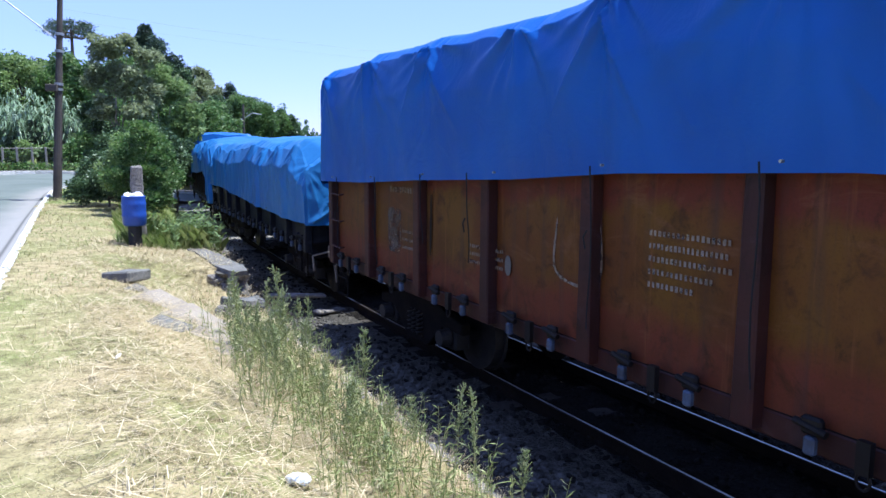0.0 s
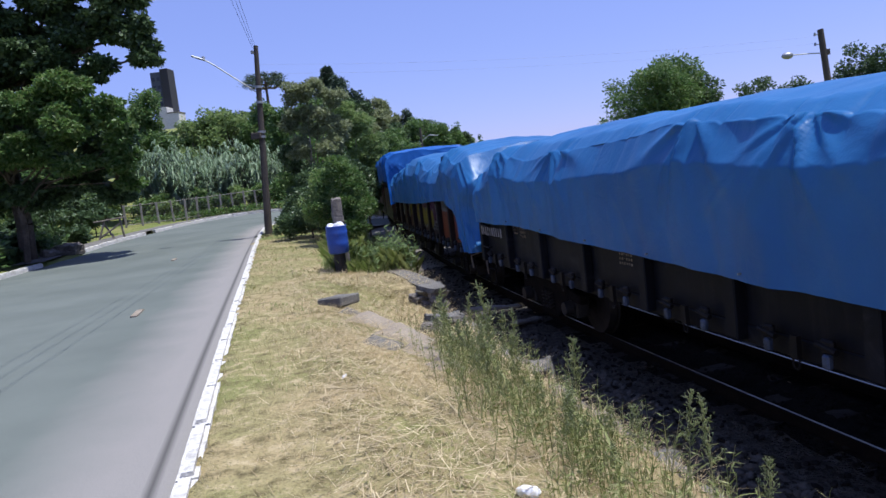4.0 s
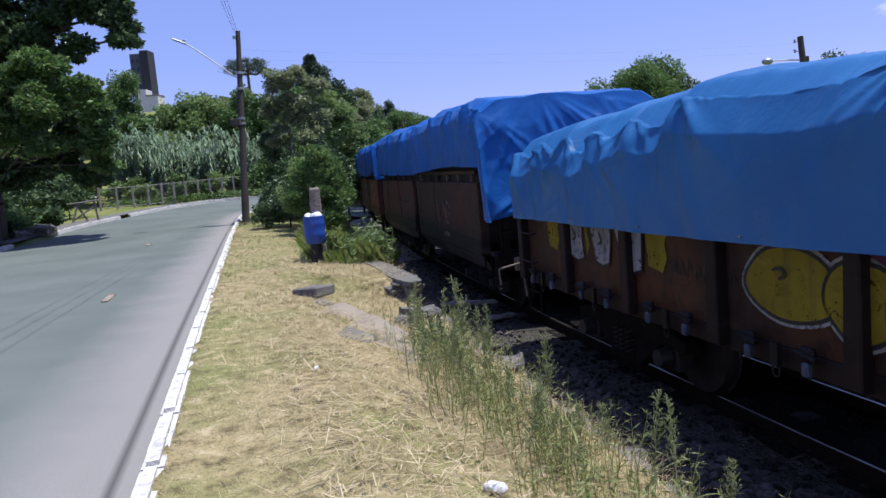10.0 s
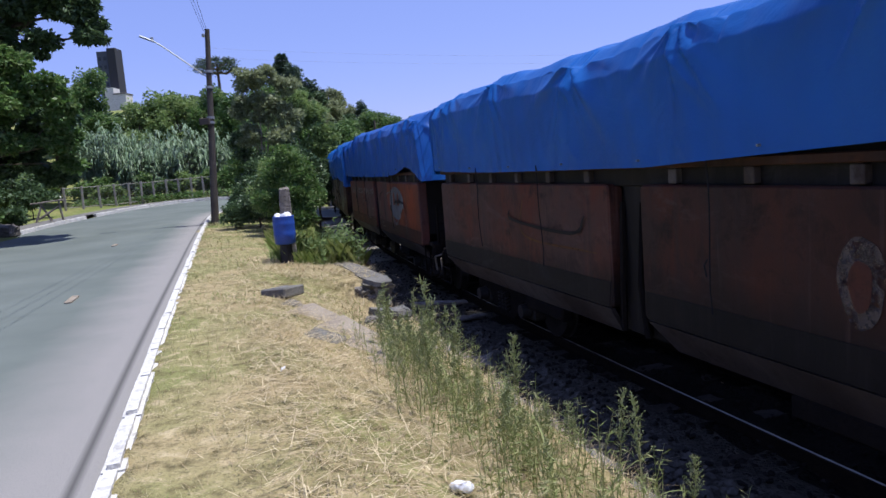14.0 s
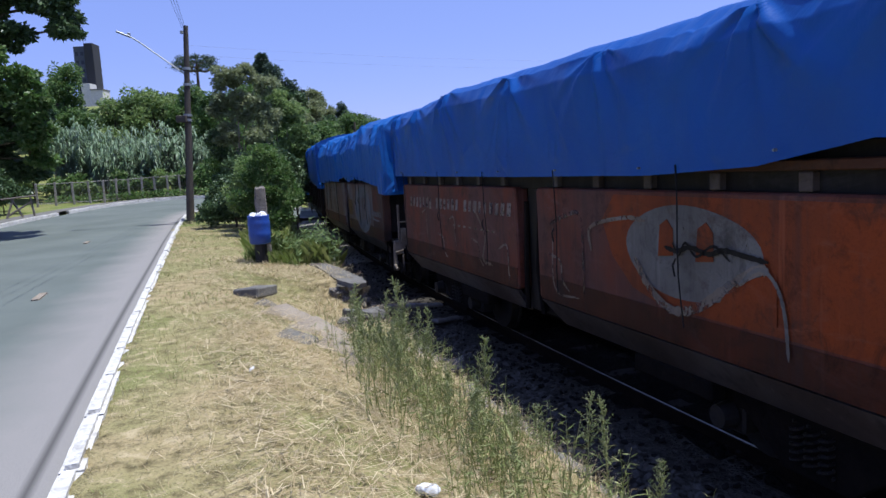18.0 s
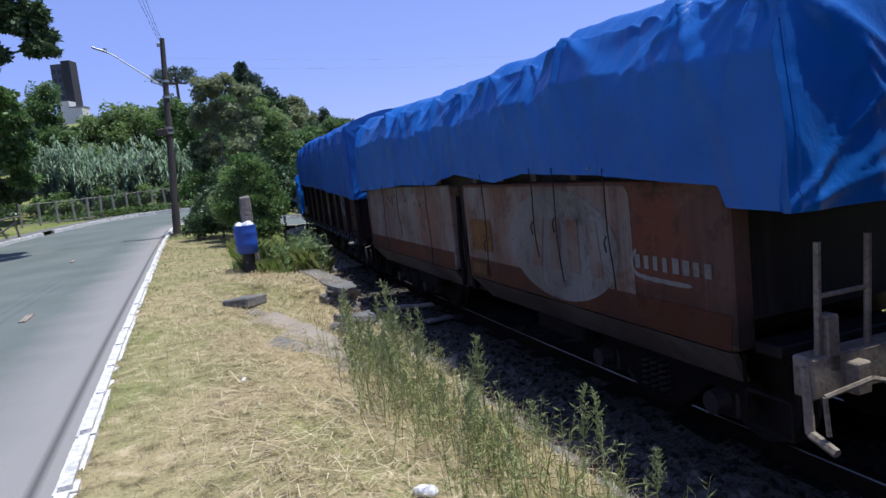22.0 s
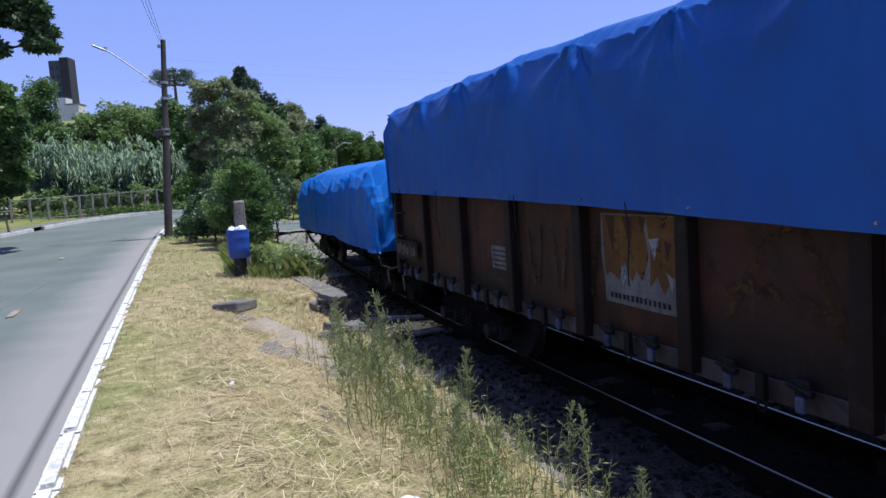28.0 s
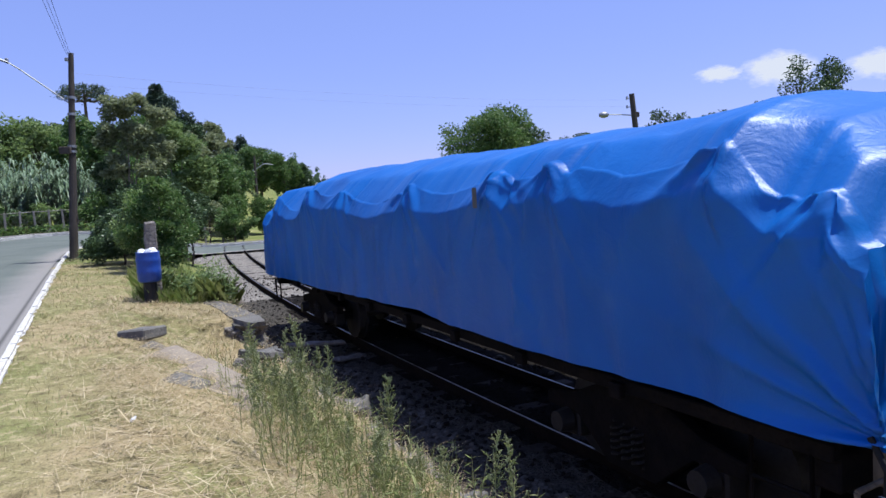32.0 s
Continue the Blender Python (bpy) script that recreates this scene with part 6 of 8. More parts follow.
def tree(name, x, y, h, crown, leaves, size, leafm, label, seed, bark=BARK, trunk=0.14, stem=0.35, n_clumps=14, group="", flat_top=0.0, droop=0.3, aspect=0.5, sink=0.0, z0=None, top=None, extra=(), fluff=8):
    """A tapered trunk with limbs that reach into a ragged crown of leaf clumps. crown: (rx, ry, depth)."""
    rr = random.Random(seed)
    base = float(land(np.array(x), np.array(y))) - sink if z0 is None else z0
    root = empty(name, pose(x, y, base), label, "tree" if h > 2.5 else "shrub", group)
    if top is not None:
        h = max(2.0, top - base)
    rx, ry, dz = crown
    dz = min(dz, h * 0.85)
    zc = h - dz / 2
    clumps = []
    for k in range(n_clumps):
        a, e = rr.uniform(0, 6.283), rr.uniform(-1, 1)
        rad = math.sqrt(max(0.05, 1 - e * e * (1 - flat_top)))
        f = rr.uniform(0.35, 0.75)
        c = (rx * rad * f * math.cos(a), ry * rad * f * math.sin(a), zc + dz * 0.5 * e * 0.68)
        q = rr.uniform(0.30, 0.48)
        clumps.append((c, (rx * q, ry * q, dz * q * 0.62)))
    clumps = [((a - x, b - y, c - base), r) for (a, b, c), r in extra] + clumps
    tufts = []
    for (a, b, c), r in clumps:
        tufts.append(((a, b, c), tuple(0.62 * q for q in r)))
        for k in range(fluff):
            d = Vector((rr.gauss(0, 1), rr.gauss(0, 1), rr.gauss(0.25, 1))).normalized()
            q = rr.uniform(0.26, 0.46)
            o = rr.uniform(0.55, 0.85)
            tufts.append(((a + d.x * r[0] * o, b + d.y * r[1] * o, c + d.z * r[2] * o), (r[0] * q, r[1] * q, r[2] * q * 0.8)))
    bm = bmesh.new()
    limb(bm, (0, 0, -0.3), (rr.uniform(-0.1, 0.1) * h * 0.3, 0, h * stem), trunk, trunk * 0.75, rr, 3, 9)
    limb(bm, (0, 0, h * stem), (rr.uniform(-0.3, 0.3), rr.uniform(-0.3, 0.3), zc + dz * 0.3), trunk * 0.75, trunk * 0.15, rr, 4, 8)
    for c, r in clumps[:12]:
        limb(bm, (0, 0, h * stem * rr.uniform(0.75, 1.5)), c, trunk * 0.36, trunk * 0.08, rr, 3, 6)
    part("trunk", bm, bark, root)
    pts, nrm = clump_points(tufts, leaves, seed, 0.4)
    v, f = leaf_mesh(pts, np.full(leaves, size), seed + 1, droop, aspect, nrm)
    fast_mesh("crown", v, f, leafm, root)
    return root


# big dark tree that overhangs the far side of the road, and the lit foliage below it
tree("broadleaf_tree", -17.6, 25.8, 12.4, (5.0, 5.0, 9.8), 150000, 0.205, LEAF_DARK, "large dark leafy tree overhanging the road", 11, trunk=0.33, stem=0.4, n_clumps=0, extra=[((-12.22, 25.69, 9.78), (1.05, 1.3, 0.97)), ((-11.89, 25.69, 8.16), (0.81, 1.05, 0.73)), ((-11.69, 25.69, 7.27), (0.61, 0.81, 0.45)), ((-12.87, 25.69, 8.65), (0.97, 1.13, 0.73)), ((-13.51, 26.02, 10.59), (1.38, 1.46, 1.13)), ((-14.24, 25.69, 8.57), (1.05, 1.22, 0.73)), ((-15.54, 25.69, 10.75), (1.3, 1.38, 0.97)), ((-17.4, 24.88, 9.86), (1.22, 1.3, 0.73)), ((-15.78, 25.29, 7.51), (1.3, 1.46, 0.97)), ((-17.64, 24.88, 7.27), (1.62, 1.62, 1.3)), ((-19.35, 24.88, 8.57), (1.78, 1.78, 1.46)), ((-14.16, 26.5, 11.81), (1.3, 1.3, 0.81)), ((-17.32, 25.69, 11.81), (1.78, 1.62, 0.97)), ((-18.13, 25.69, 5), (1.46, 1.46, 1.05)), ((-14.65, 25.04, 7.27), (0.81, 0.97, 0.65)), ((-14.81, 25.69, 9.62), (1.13, 1.13, 0.81)), ((-16.43, 25.69, 8.73), (1.22, 1.22, 0.89)), ((-14.97, 25.53, 5.81), (1.22, 1.05, 0.97)), ((-13.43, 25.53, 4.11), (0.97, 0.97, 0.81)), ((-14.73, 25.61, 3.14), (1.22, 1.05, 0.73)), ((-16.43, 25.29, 2.57), (1.38, 1.22, 0.81)), ((-16.59, 25.53, 4.35), (1.22, 1.22, 0.97)), ((-13.68, 25.85, 2.25), (0.81, 0.81, 0.49)), ((-13.35, 25.37, 7.03), (0.73, 0.81, 0.49))])
tree("broadleaf_tree", -16.9, 24.6, 6.7, (2.4, 2.4, 4.8), 34000, 0.18, LEAF, "leafy green tree with low branches at the roadside", 12, trunk=0.13, stem=0.35, n_clumps=0, extra=[((-13.74, 23.76, 6.08), (0.88, 0.96, 0.72)), ((-12.38, 23.76, 5.28), (0.64, 0.8, 0.56)), ((-12.22, 24, 4.32), (0.68, 0.8, 0.56)), ((-13.66, 23.44, 4.8), (0.96, 0.96, 0.8)), ((-15.26, 23.76, 5.6), (1.12, 1.2, 0.88)), ((-15.74, 23.44, 4.08), (1.12, 1.2, 0.72)), ((-12.3, 24.24, 3.36), (0.64, 0.72, 0.48)), ((-17.18, 23.76, 4.8), (1.28, 1.28, 0.96)), ((-13.98, 23.76, 3.52), (0.8, 0.8, 0.48)), ((-12.54, 24.72, 2.64), (0.56, 0.56, 0.4))])
tree("broadleaf_tree", -19.6, 26.0, 6.0, (2.6, 2.6, 4.6), 16000, 0.24, LEAF, "leafy green tree at the edge of the road", 13, trunk=0.14, n_clumps=12)
tree("broadleaf_tree", -22.5, 15, 13, (6, 5, 10), 14000, 0.40, LEAF_DARK, "tall dark leafy tree in the grove", 14, trunk=0.3, n_clumps=18)
# dark shrubs stand in for undergrowth and the deep shade below the canopy
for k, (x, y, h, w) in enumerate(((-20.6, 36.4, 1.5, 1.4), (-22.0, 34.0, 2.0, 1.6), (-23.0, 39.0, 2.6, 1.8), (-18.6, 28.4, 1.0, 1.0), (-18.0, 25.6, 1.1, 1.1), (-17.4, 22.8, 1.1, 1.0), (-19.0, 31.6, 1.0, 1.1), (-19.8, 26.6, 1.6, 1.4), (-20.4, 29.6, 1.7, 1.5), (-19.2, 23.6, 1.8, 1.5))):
    tree("shrub", x, y, h, (w, w, h * 0.9), 4500, 0.2, LEAF_DARK, "dark leafy shrub added to fill the big tree's shade", 300 + k, trunk=0.04, n_clumps=10, group="dark shrubs across the road")
for k, (x, y, h, w) in enumerate(((-24.5, 41.0, 3.2, 2.0), (-26.8, 38.5, 4.0, 2.4), (-22.6, 43.6, 2.6, 1.6), (-25.5, 44.5, 3.6, 2.0), (-28.5, 43.0, 5.0, 2.6), (-29.5, 36.0, 5.4, 2.8), (-26.0, 33.5, 4.0, 2.2), (-31.5, 40.0, 6.0, 3.0))):
    tree("shrub", x, y, h, (w, w, h * 0.9), 6000, 0.2, LEAF_LIGHT if k % 3 == 0 else LEAF, "green leafy bush behind the big tree", 320 + k, trunk=0.05, n_clumps=10, group="bushes behind the big tree")
# thicket beside the utility pole
tree("broadleaf_tree", -6.0, 27.0, 5.9, (1.9, 1.9, 4.6), 17000, 0.13, LEAF_OLIVE, "slender olive-green tree in the thicket", 21, BARK_PALE, 0.07, 0.3, 0, extra=[((-6.45, 27, 5.35), (0.6, 0.8, 0.5)), ((-5.6, 27, 5.45), (0.6, 0.8, 0.42)), ((-4.95, 27.3, 5.1), (0.5, 0.7, 0.5)), ((-6.7, 27, 4.4), (0.5, 0.8, 0.6)), ((-5.7, 27, 4.3), (0.7, 0.8, 0.7)), ((-4.85, 27.3, 3.9), (0.5, 0.7, 0.6)), ((-6.4, 27, 3.2), (0.6, 0.8, 0.6)), ((-5.3, 27, 3.1), (0.7, 0.8, 0.6))])
tree("broadleaf_tree", -5.4, 34.0, 5.6, (1.6, 1.8, 4.4), 17000, 0.15, LEAF_LIGHT, "light green tree sloping down towards the track", 22, BARK_PALE, 0.08, 0.3, 0, extra=[((-5.9, 34, 5.3), (0.8, 0.9, 0.55)), ((-5.2, 34, 4.5), (0.8, 0.9, 0.65)), ((-4.6, 34, 3.5), (0.75, 1.0, 0.7)), ((-6.2, 34, 4.0), (1.0, 1.0, 0.8)), ((-4.35, 34, 2.5), (0.6, 0.9, 0.6)), ((-5.3, 34, 2.7), (0.9, 1.0, 0.7))])
tree("shrub", -4.8, 31.6, 2.3, (1.2, 1.2, 2.0), 9000, 0.12, LEAF_DARK, "dark shrub below the light green tree", 26, BARK, 0.05, 0.3, 0, extra=[((-4.45, 31.8, 1.5), (0.65, 0.8, 0.7)), ((-5.2, 31.4, 1.4), (0.7, 0.8, 0.8)), ((-4.6, 31.2, 0.7), (0.6, 0.7, 0.5))])
tree("shrub", -6.3, 27.6, 3.4, (1.4, 1.4, 3.0), 30000, 0.12, LEAF_DARK, "dark green undergrowth inside the thicket", 27, BARK, 0.06, 0.25, 0, extra=[((-7.2, 28, 2.8), (0.5, 0.7, 0.8)), ((-6.9, 28, 1.5), (0.7, 0.8, 0.8)), ((-5.8, 26.8, 1.9), (0.8, 0.8, 0.8)), ((-4.9, 27, 2.3), (0.6, 0.8, 0.7)), ((-4.7, 26.6, 1.1), (0.7, 0.8, 0.7)), ((-6.0, 26.4, 0.8), (0.9, 0.9, 0.8)), ((-5.0, 25.6, 0.7), (0.9, 0.9, 0.8)), ((-7.0, 27, 0.6), (0.7, 0.8, 0.7)), ((-4.2, 25.0, 1.0), (0.7, 0.8, 0.9)), ((-4.2, 27.5, 1.6), (0.7, 0.8, 0.8)), ((-5.6, 25.4, 1.9), (0.7, 0.8, 0.7))])
tree("shrub", -5.3, 22.2, 1.4, (1.0, 0.8, 1.3), 16000, 0.10, LEAF_DARK, "dark low shrub at the foot of the thicket", 23, BARK, 0.04, 0.2, 0, extra=[((-6.0, 22.2, 0.6), (0.6, 0.7, 0.55)), ((-5.25, 22, 0.75), (0.65, 0.7, 0.7)), ((-4.6, 21.6, 0.65), (0.6, 0.7, 0.65)), ((-5.0, 23.0, 1.3), (0.7, 0.7, 0.6)), ((-5.9, 23.4, 1.2), (0.6, 0.7, 0.6)), ((-3.9, 21.2, 0.6), (0.55, 0.7, 0.6))])
tree("shrub", -3.5, 18.6, 2.5, (0.9, 0.9, 2.2), 17000, 0.085, LEAF, "feathery green shrub behind the bin", 25, BARK_PALE, 0.03, 0.3, 0, droop=-0.2, extra=[((-3.45, 18.5, 2.15), (0.42, 0.5, 0.36)), ((-3.0, 18.5, 1.65), (0.34, 0.5, 0.3)), ((-3.95, 18.7, 1.75), (0.42, 0.5, 0.42)), ((-3.4, 18.5, 1.25), (0.55, 0.6, 0.42)), ((-2.95, 18.3, 0.9), (0.3, 0.4, 0.35)), ((-4.05, 18.6, 0.9), (0.5, 0.5, 0.55)), ((-3.4, 18.5, 0.5), (0.6, 0.6, 0.5)), ((-3.6, 19.4, 1.9), (0.6, 0.6, 0.5)), ((-3.0, 19.4, 1.1), (0.45, 0.6, 0.6))])
tree("shrub", -4.2, 20.6, 2.4, (0.9, 0.9, 2.0), 9000, 0.09, LEAF_LIGHT, "leafy green shrub behind the bin", 24, BARK, 0.05, 0.2, 10)
tree("broadleaf_tree", -7.4, 33.0, 4.6, (1.7, 1.7, 3.8), 9000, 0.16, LEAF, "green tree at the bend of the road", 29, BARK, 0.09, 0.3, 12)

# cane brake and trees on the bank behind the fence
rr = random.Random(5)


def cane(x, y, h, seed):
    """A clump of cane: upright stalks with long leaves that rise, arch over and hang."""
    g = np.random.default_rng(seed)
    root = empty("cane_clump", pose(x, y, float(land(np.array(x), np.array(y)))), "grey-green clump of tall cane", "cane", "cane brake on the bank")
    bm = bmesh.new()
    pts = []
    for k in range(22):
        a, r = g.uniform(0, 6.28), 0.9 * math.sqrt(g.uniform(0, 1))
        p = Vector((r * math.cos(a), r * math.sin(a), 0))
        lean = Vector((0.16 * math.cos(a) * r + g.normal() * 0.06, 0.16 * math.sin(a) * r + g.normal() * 0.06, 1))
        hh = h * g.uniform(0.55, 1.05)
        rod(bm, p, p + lean * hh, 0.022, 0.006, 4, False)
        for j in range(46):
            pts.append(tuple(p + lean * hh * (0.12 + 0.88 * g.uniform(0, 1) ** 0.8)))
    pts = np.array(pts)
    tagged(part("cane_stand", bm, BARK_PALE, root), kind="stuff")
    n = len(pts)
    a = g.uniform(0, 6.283, n)
    ln = g.uniform(0.55, 1.15, n)
    out = np.stack([np.cos(a), np.sin(a), 0 * a], 1)
    sd = np.stack([-np.sin(a), np.cos(a), 0 * a], 1) * 0.045
    up = np.array([0, 0, 1.0])
    mid = pts + out * (0.26 * ln)[:, None] + up * (0.36 * ln * g.uniform(0.5, 1.1, n))[:, None]
    tip = mid + out * (0.22 * ln)[:, None] - up * (0.50 * ln * g.uniform(0.2, 1.2, n))[:, None]
    v = np.stack([pts - sd * 0.4, pts + sd * 0.4, mid + sd, mid - sd, tip], 1).reshape(-1, 3)
    i = np.arange(n)[:, None] * 5
    f = np.concatenate([i + np.array([[0, 1, 2]]), i + np.array([[0, 2, 3]]), i + np.array([[3, 2, 4]])])
    tagged(fast_mesh("foliage", v, f, LEAF_CANE, root), kind="stuff")
    return root


for k in range(19):
    cane(-23.0 + 0.72 * k + rr.uniform(-0.25, 0.25), 47.4 + rr.uniform(-0.6, 2.0) + (0.3 * k if k > 12 else 0), rr.uniform(3.4, 5.0) - (0.9 if k > 12 else 0), 40 + k)
BANK = ((-28.3, 60, 12.2, LEAF), (-31, 50, 10.6, LEAF_DARK), (-27.5, 53, 9.0, LEAF), (-24.2, 55, 7.6, LEAF), (-21.6, 54, 8.2, LEAF_LIGHT), (-19, 55, 8.9, LEAF_LIGHT), (-16.4, 56, 8.6, LEAF), (-13.6, 54, 8.0, LEAF), (-11, 53, 7.4, LEAF_LIGHT), (-8.4, 52, 6.4, LEAF), (-36, 52, 11, LEAF_DARK), (-26.4, 60, 8.0, LEAF_DARK), (-21, 62, 9.4, LEAF_LIGHT), (-14.5, 62, 9.2, LEAF), (-9.5, 60, 7.4, LEAF_OLIVE), (-33, 62, 11, LEAF), (-6, 58, 5.6, LEAF))
for k, (x, y, h, lm) in enumerate(BANK):
    tree("broadleaf_tree", x, y, 8, (2.7, 2.6, 7.0), 11000, 0.26, lm, "leafy tree on the bank behind the fence", 60 + k, top=h, trunk=0.16, n_clumps=14, group="trees on the bank")
for k in range(12):
    x = -24 + 1.4 * k
    tree("shrub", x + rr.uniform(-0.5, 0.5), 45.6 + rr.uniform(-0.4, 0.8), rr.uniform(1.2, 2.0), (1.2, 1.0, 1.5), 1500, 0.22, LEAF_LIGHT if k % 3 == 0 else LEAF, "green shrub behind the fence", 90 + k, trunk=0.03, n_clumps=8, group="shrubs behind the fence")


def conifer(x, y, h, r, seed):
    root = empty("conifer", pose(x, y, float(land(np.array(x), np.array(y)))), "dark pointed conifer on the wooded hill", "tree", "conifers on the hill")
    g = np.random.default_rng(seed)
    bm = bmesh.new()
    rod(bm, (0, 0, -0.5), (0, 0, h * 0.98), 0.25, 0.03, 7, False)
    part("trunk", bm, BARK, root)
    n = 9000
    t = g.uniform(0.12, 1, n) ** 0.8
    a = g.uniform(0, 6.28, n)
    tier = 0.82 + 0.2 * np.sin(t * 40)
    rad = r * (1 - t) ** 0.75 * tier * g.uniform(0.5, 1.0, n) + 0.1
    pts = np.stack([rad * np.cos(a), rad * np.sin(a), t * h], 1)
    v, f = leaf_mesh(pts, np.full(n, 0.55), seed, 0.1, 0.4, np.stack([np.cos(a), np.sin(a), 0 * a], 1))
    fast_mesh("crown", v, f, NEEDLE, root)


def araucaria(x, y, h, r, seed):
    """A tall bare trunk with a flat candelabra crown."""
    root = empty("araucaria_tree", pose(x, y, float(land(np.array(x), np.array(y)))), "dark flat-topped araucaria pine", "tree", "araucarias on the hill")
    g = np.random.default_rng(seed)
    bm = bmesh.new()
    rod(bm, (0, 0, -0.5), (0, 0, h * 0.95), 0.26, 0.12, 8, False)
    pts = []
    for k in range(30):
        a = 6.283 * k * 0.382
        tier = k % 3
        z = h * (0.72 + 0.075 * tier)
        rad = r * (1.0 - 0.12 * tier) * g.uniform(0.75, 1.08)
        tip = Vector((rad * math.cos(a), rad * math.sin(a), z + 0.055 * h))
        bend = Vector((0.6 * tip.x, 0.6 * tip.y, z - 0.005 * h))
        rod(bm, (0, 0, z), bend, 0.06, 0.05, 5, False)
        rod(bm, bend, tip, 0.05, 0.03, 5, False)
        for j in range(130):
            pts.append(tuple(tip + Vector((g.normal() * 0.36, g.normal() * 0.36, g.normal() * 0.13))))
    part("trunk", bm, BARK, root)
    pts = np.array(pts)
    v, f = leaf_mesh(pts, np.full(len(pts), 0.26), seed, -0.3, 0.35)
    fast_mesh("crown", v, f, NEEDLE, root)


araucaria(-24.5, 88, 16.6 - float(land(np.array(-24.5), np.array(88.0))), 2.4, 3)
araucaria(-6.6, 96, 9.2 - float(land(np.array(-6.6), np.array(96.0))), 1.6, 4)
conifer(-18.0, 95, 17.3 - float(land(np.array(-18.0), np.array(95.0))), 3.2, 5)
for k, (x, t, w) in enumerate(((-16.0, 14.9, 1.9), (-14.4, 14.4, 1.7), (-12.9, 13.6, 1.7), (-11.4, 12.3, 1.8), (-10.0, 10.6, 1.6), (-8.2, 10.0, 1.5))):
    tree("broadleaf_tree", x, 91 + 0.4 * k, 6, (w, w, 6.5), 5200, 0.3, NEEDLE if k in (0, 1, 2, 5) else LEAF_OLIVE, "dark dense tree on the crest of the hill", 400 + k, trunk=0.2, n_clumps=12, group="trees on the crest", top=t)
for k, (x, y, h, w, lm) in enumerate(((-20.5, 80, 10.6, 3, LEAF_DARK), (-16.5, 82, 12.4, 3, LEAF), (-13.5, 84, 11.8, 2.6, LEAF_DARK), (-10.8, 86, 10.4, 2.4, LEAF_OLIVE), (-8.6, 82, 8.2, 2.2, LEAF_DARK), (-5.0, 84, 8.8, 2.6, LEAF), (-2.6, 84, 8.2, 2.2, LEAF), (-0.6, 86, 6.0, 1.8, LEAF_DARK), (-26, 80, 11.4, 3.2, LEAF_DARK), (-21.5, 72, 9.6, 3, LEAF), (-12, 74, 8.6, 2.8, LEAF), (-16.8, 73, 9.4, 2.8, LEAF_LIGHT), (-7.4, 73, 6.2, 2.2, LEAF), (-38, 66, 12.0, 4.0, LEAF_DARK))):
    tree("broadleaf_tree", x, y, 6, (w, w, 6.0), 8000, 0.29, lm, "leafy tree on the wooded hill", 120 + k, trunk=0.2, n_clumps=12, group="trees on the hill", top=h)

for k, (x, y, h) in enumerate(((-4.6, 47.5, 2.6), (-6.4, 49.0, 3.2), (-5.2, 53.0, 3.4), (-7.6, 52.0, 3.0), (-3.6, 58.0, 3.6))):
    tree("shrub", x, y, h, (1.5, 1.4, h * 0.85), 6000, 0.17, LEAF_OLIVE if k % 2 else LEAF, "leafy shrub beside the bend of the track", 440 + k, trunk=0.05, n_clumps=9, group="shrubs at the bend")

# trees beyond the track
tree("broadleaf_tree", 16.6, 61, 9.6, (5.6, 5, 6.4), 24000, 0.25, LEAF, "broad grey-green tree beyond the railway", 151, trunk=0.35, n_clumps=24)
tree("broadleaf_tree", 20.2, 64, 9.0, (3, 3, 5.5), 9000, 0.27, LEAF_DARK, "dark tree beyond the railway", 152, trunk=0.3, n_clumps=12)
for k, (x, y, h, w, lm) in enumerate(((25.6, 59, 7.1, 3.4, LEAF_DARK), (32.6, 59, 8.2, 3.2, LEAF_DARK), (37, 60, 8.2, 3.6, LEAF_DARK), (41.2, 58, 8.4, 3.2, LEAF_DARK), (45.2, 58, 13.2, 4.0, LEAF_DARK), (49.5, 60, 13.0, 3.6, LEAF_DARK), (54, 60, 9, 4, LEAF), (38.5, 37, 12.0, 2.6, LEAF_DARK), (24, 66, 5.4, 3, LEAF), (9, 70, 4.6, 3, LEAF), (4, 78, 4.4, 3, LEAF))):
    tree("broadleaf_tree", x, y, h, (w, w, h * 0.72), 10000, 0.26, lm, "leafy tree beyond the railway", 160 + k, trunk=0.22, n_clumps=13, group="trees beyond the railway")

# distant woods that close the horizon
g = np.random.default_rng(9)
cl = []
for k in range(150):
    a = g.uniform(-2.3, 2.3)
    d = g.uniform(150, 260)
    x, y = d * math.sin(a), d * math.cos(a)
    cl.append(((x, y, float(land(np.array(x), np.array(y))) + 1.6), (g.uniform(7, 13), g.uniform(7, 13), g.uniform(2.2, 4.2))))
pts, nrm = clump_points(cl, 40000, 10, 0.8)
v, f = leaf_mesh(pts, np.full(len(pts), 1.3), 3, 0.1, 0.7, nrm)
tagged(fast_mesh("far_woods", v, f, LEAF_DARK), "far dark green woods along the horizon", "woods", kind="stuff")

# dark undergrowth in the grove across the road
cl = [((float(np.interp(9 + 2.0 * k, [p.y for p in far_line[:-20]], [p.x for p in far_line[:-20]])) - 1.5 - 0.7 * (k % 3), 9 + 2.0 * k, 0.5), (1.0, 1.0, 0.6)) for k in range(12)] + [((-21 + 1.6 * k, 43.5 + 0.1 * k, 0.85), (1.0, 0.5, 0.25)) for k in range(9)]
pts, nrm = clump_points(cl, 9000, 31, 0.3)
v, f = leaf_mesh(pts, np.full(len(pts), 0.24), 3, 0.0, 0.4, nrm)
tagged(fast_mesh("undergrowth", v, f, LEAF), "low leafy undergrowth below the trees", "undergrowth", kind="stuff")


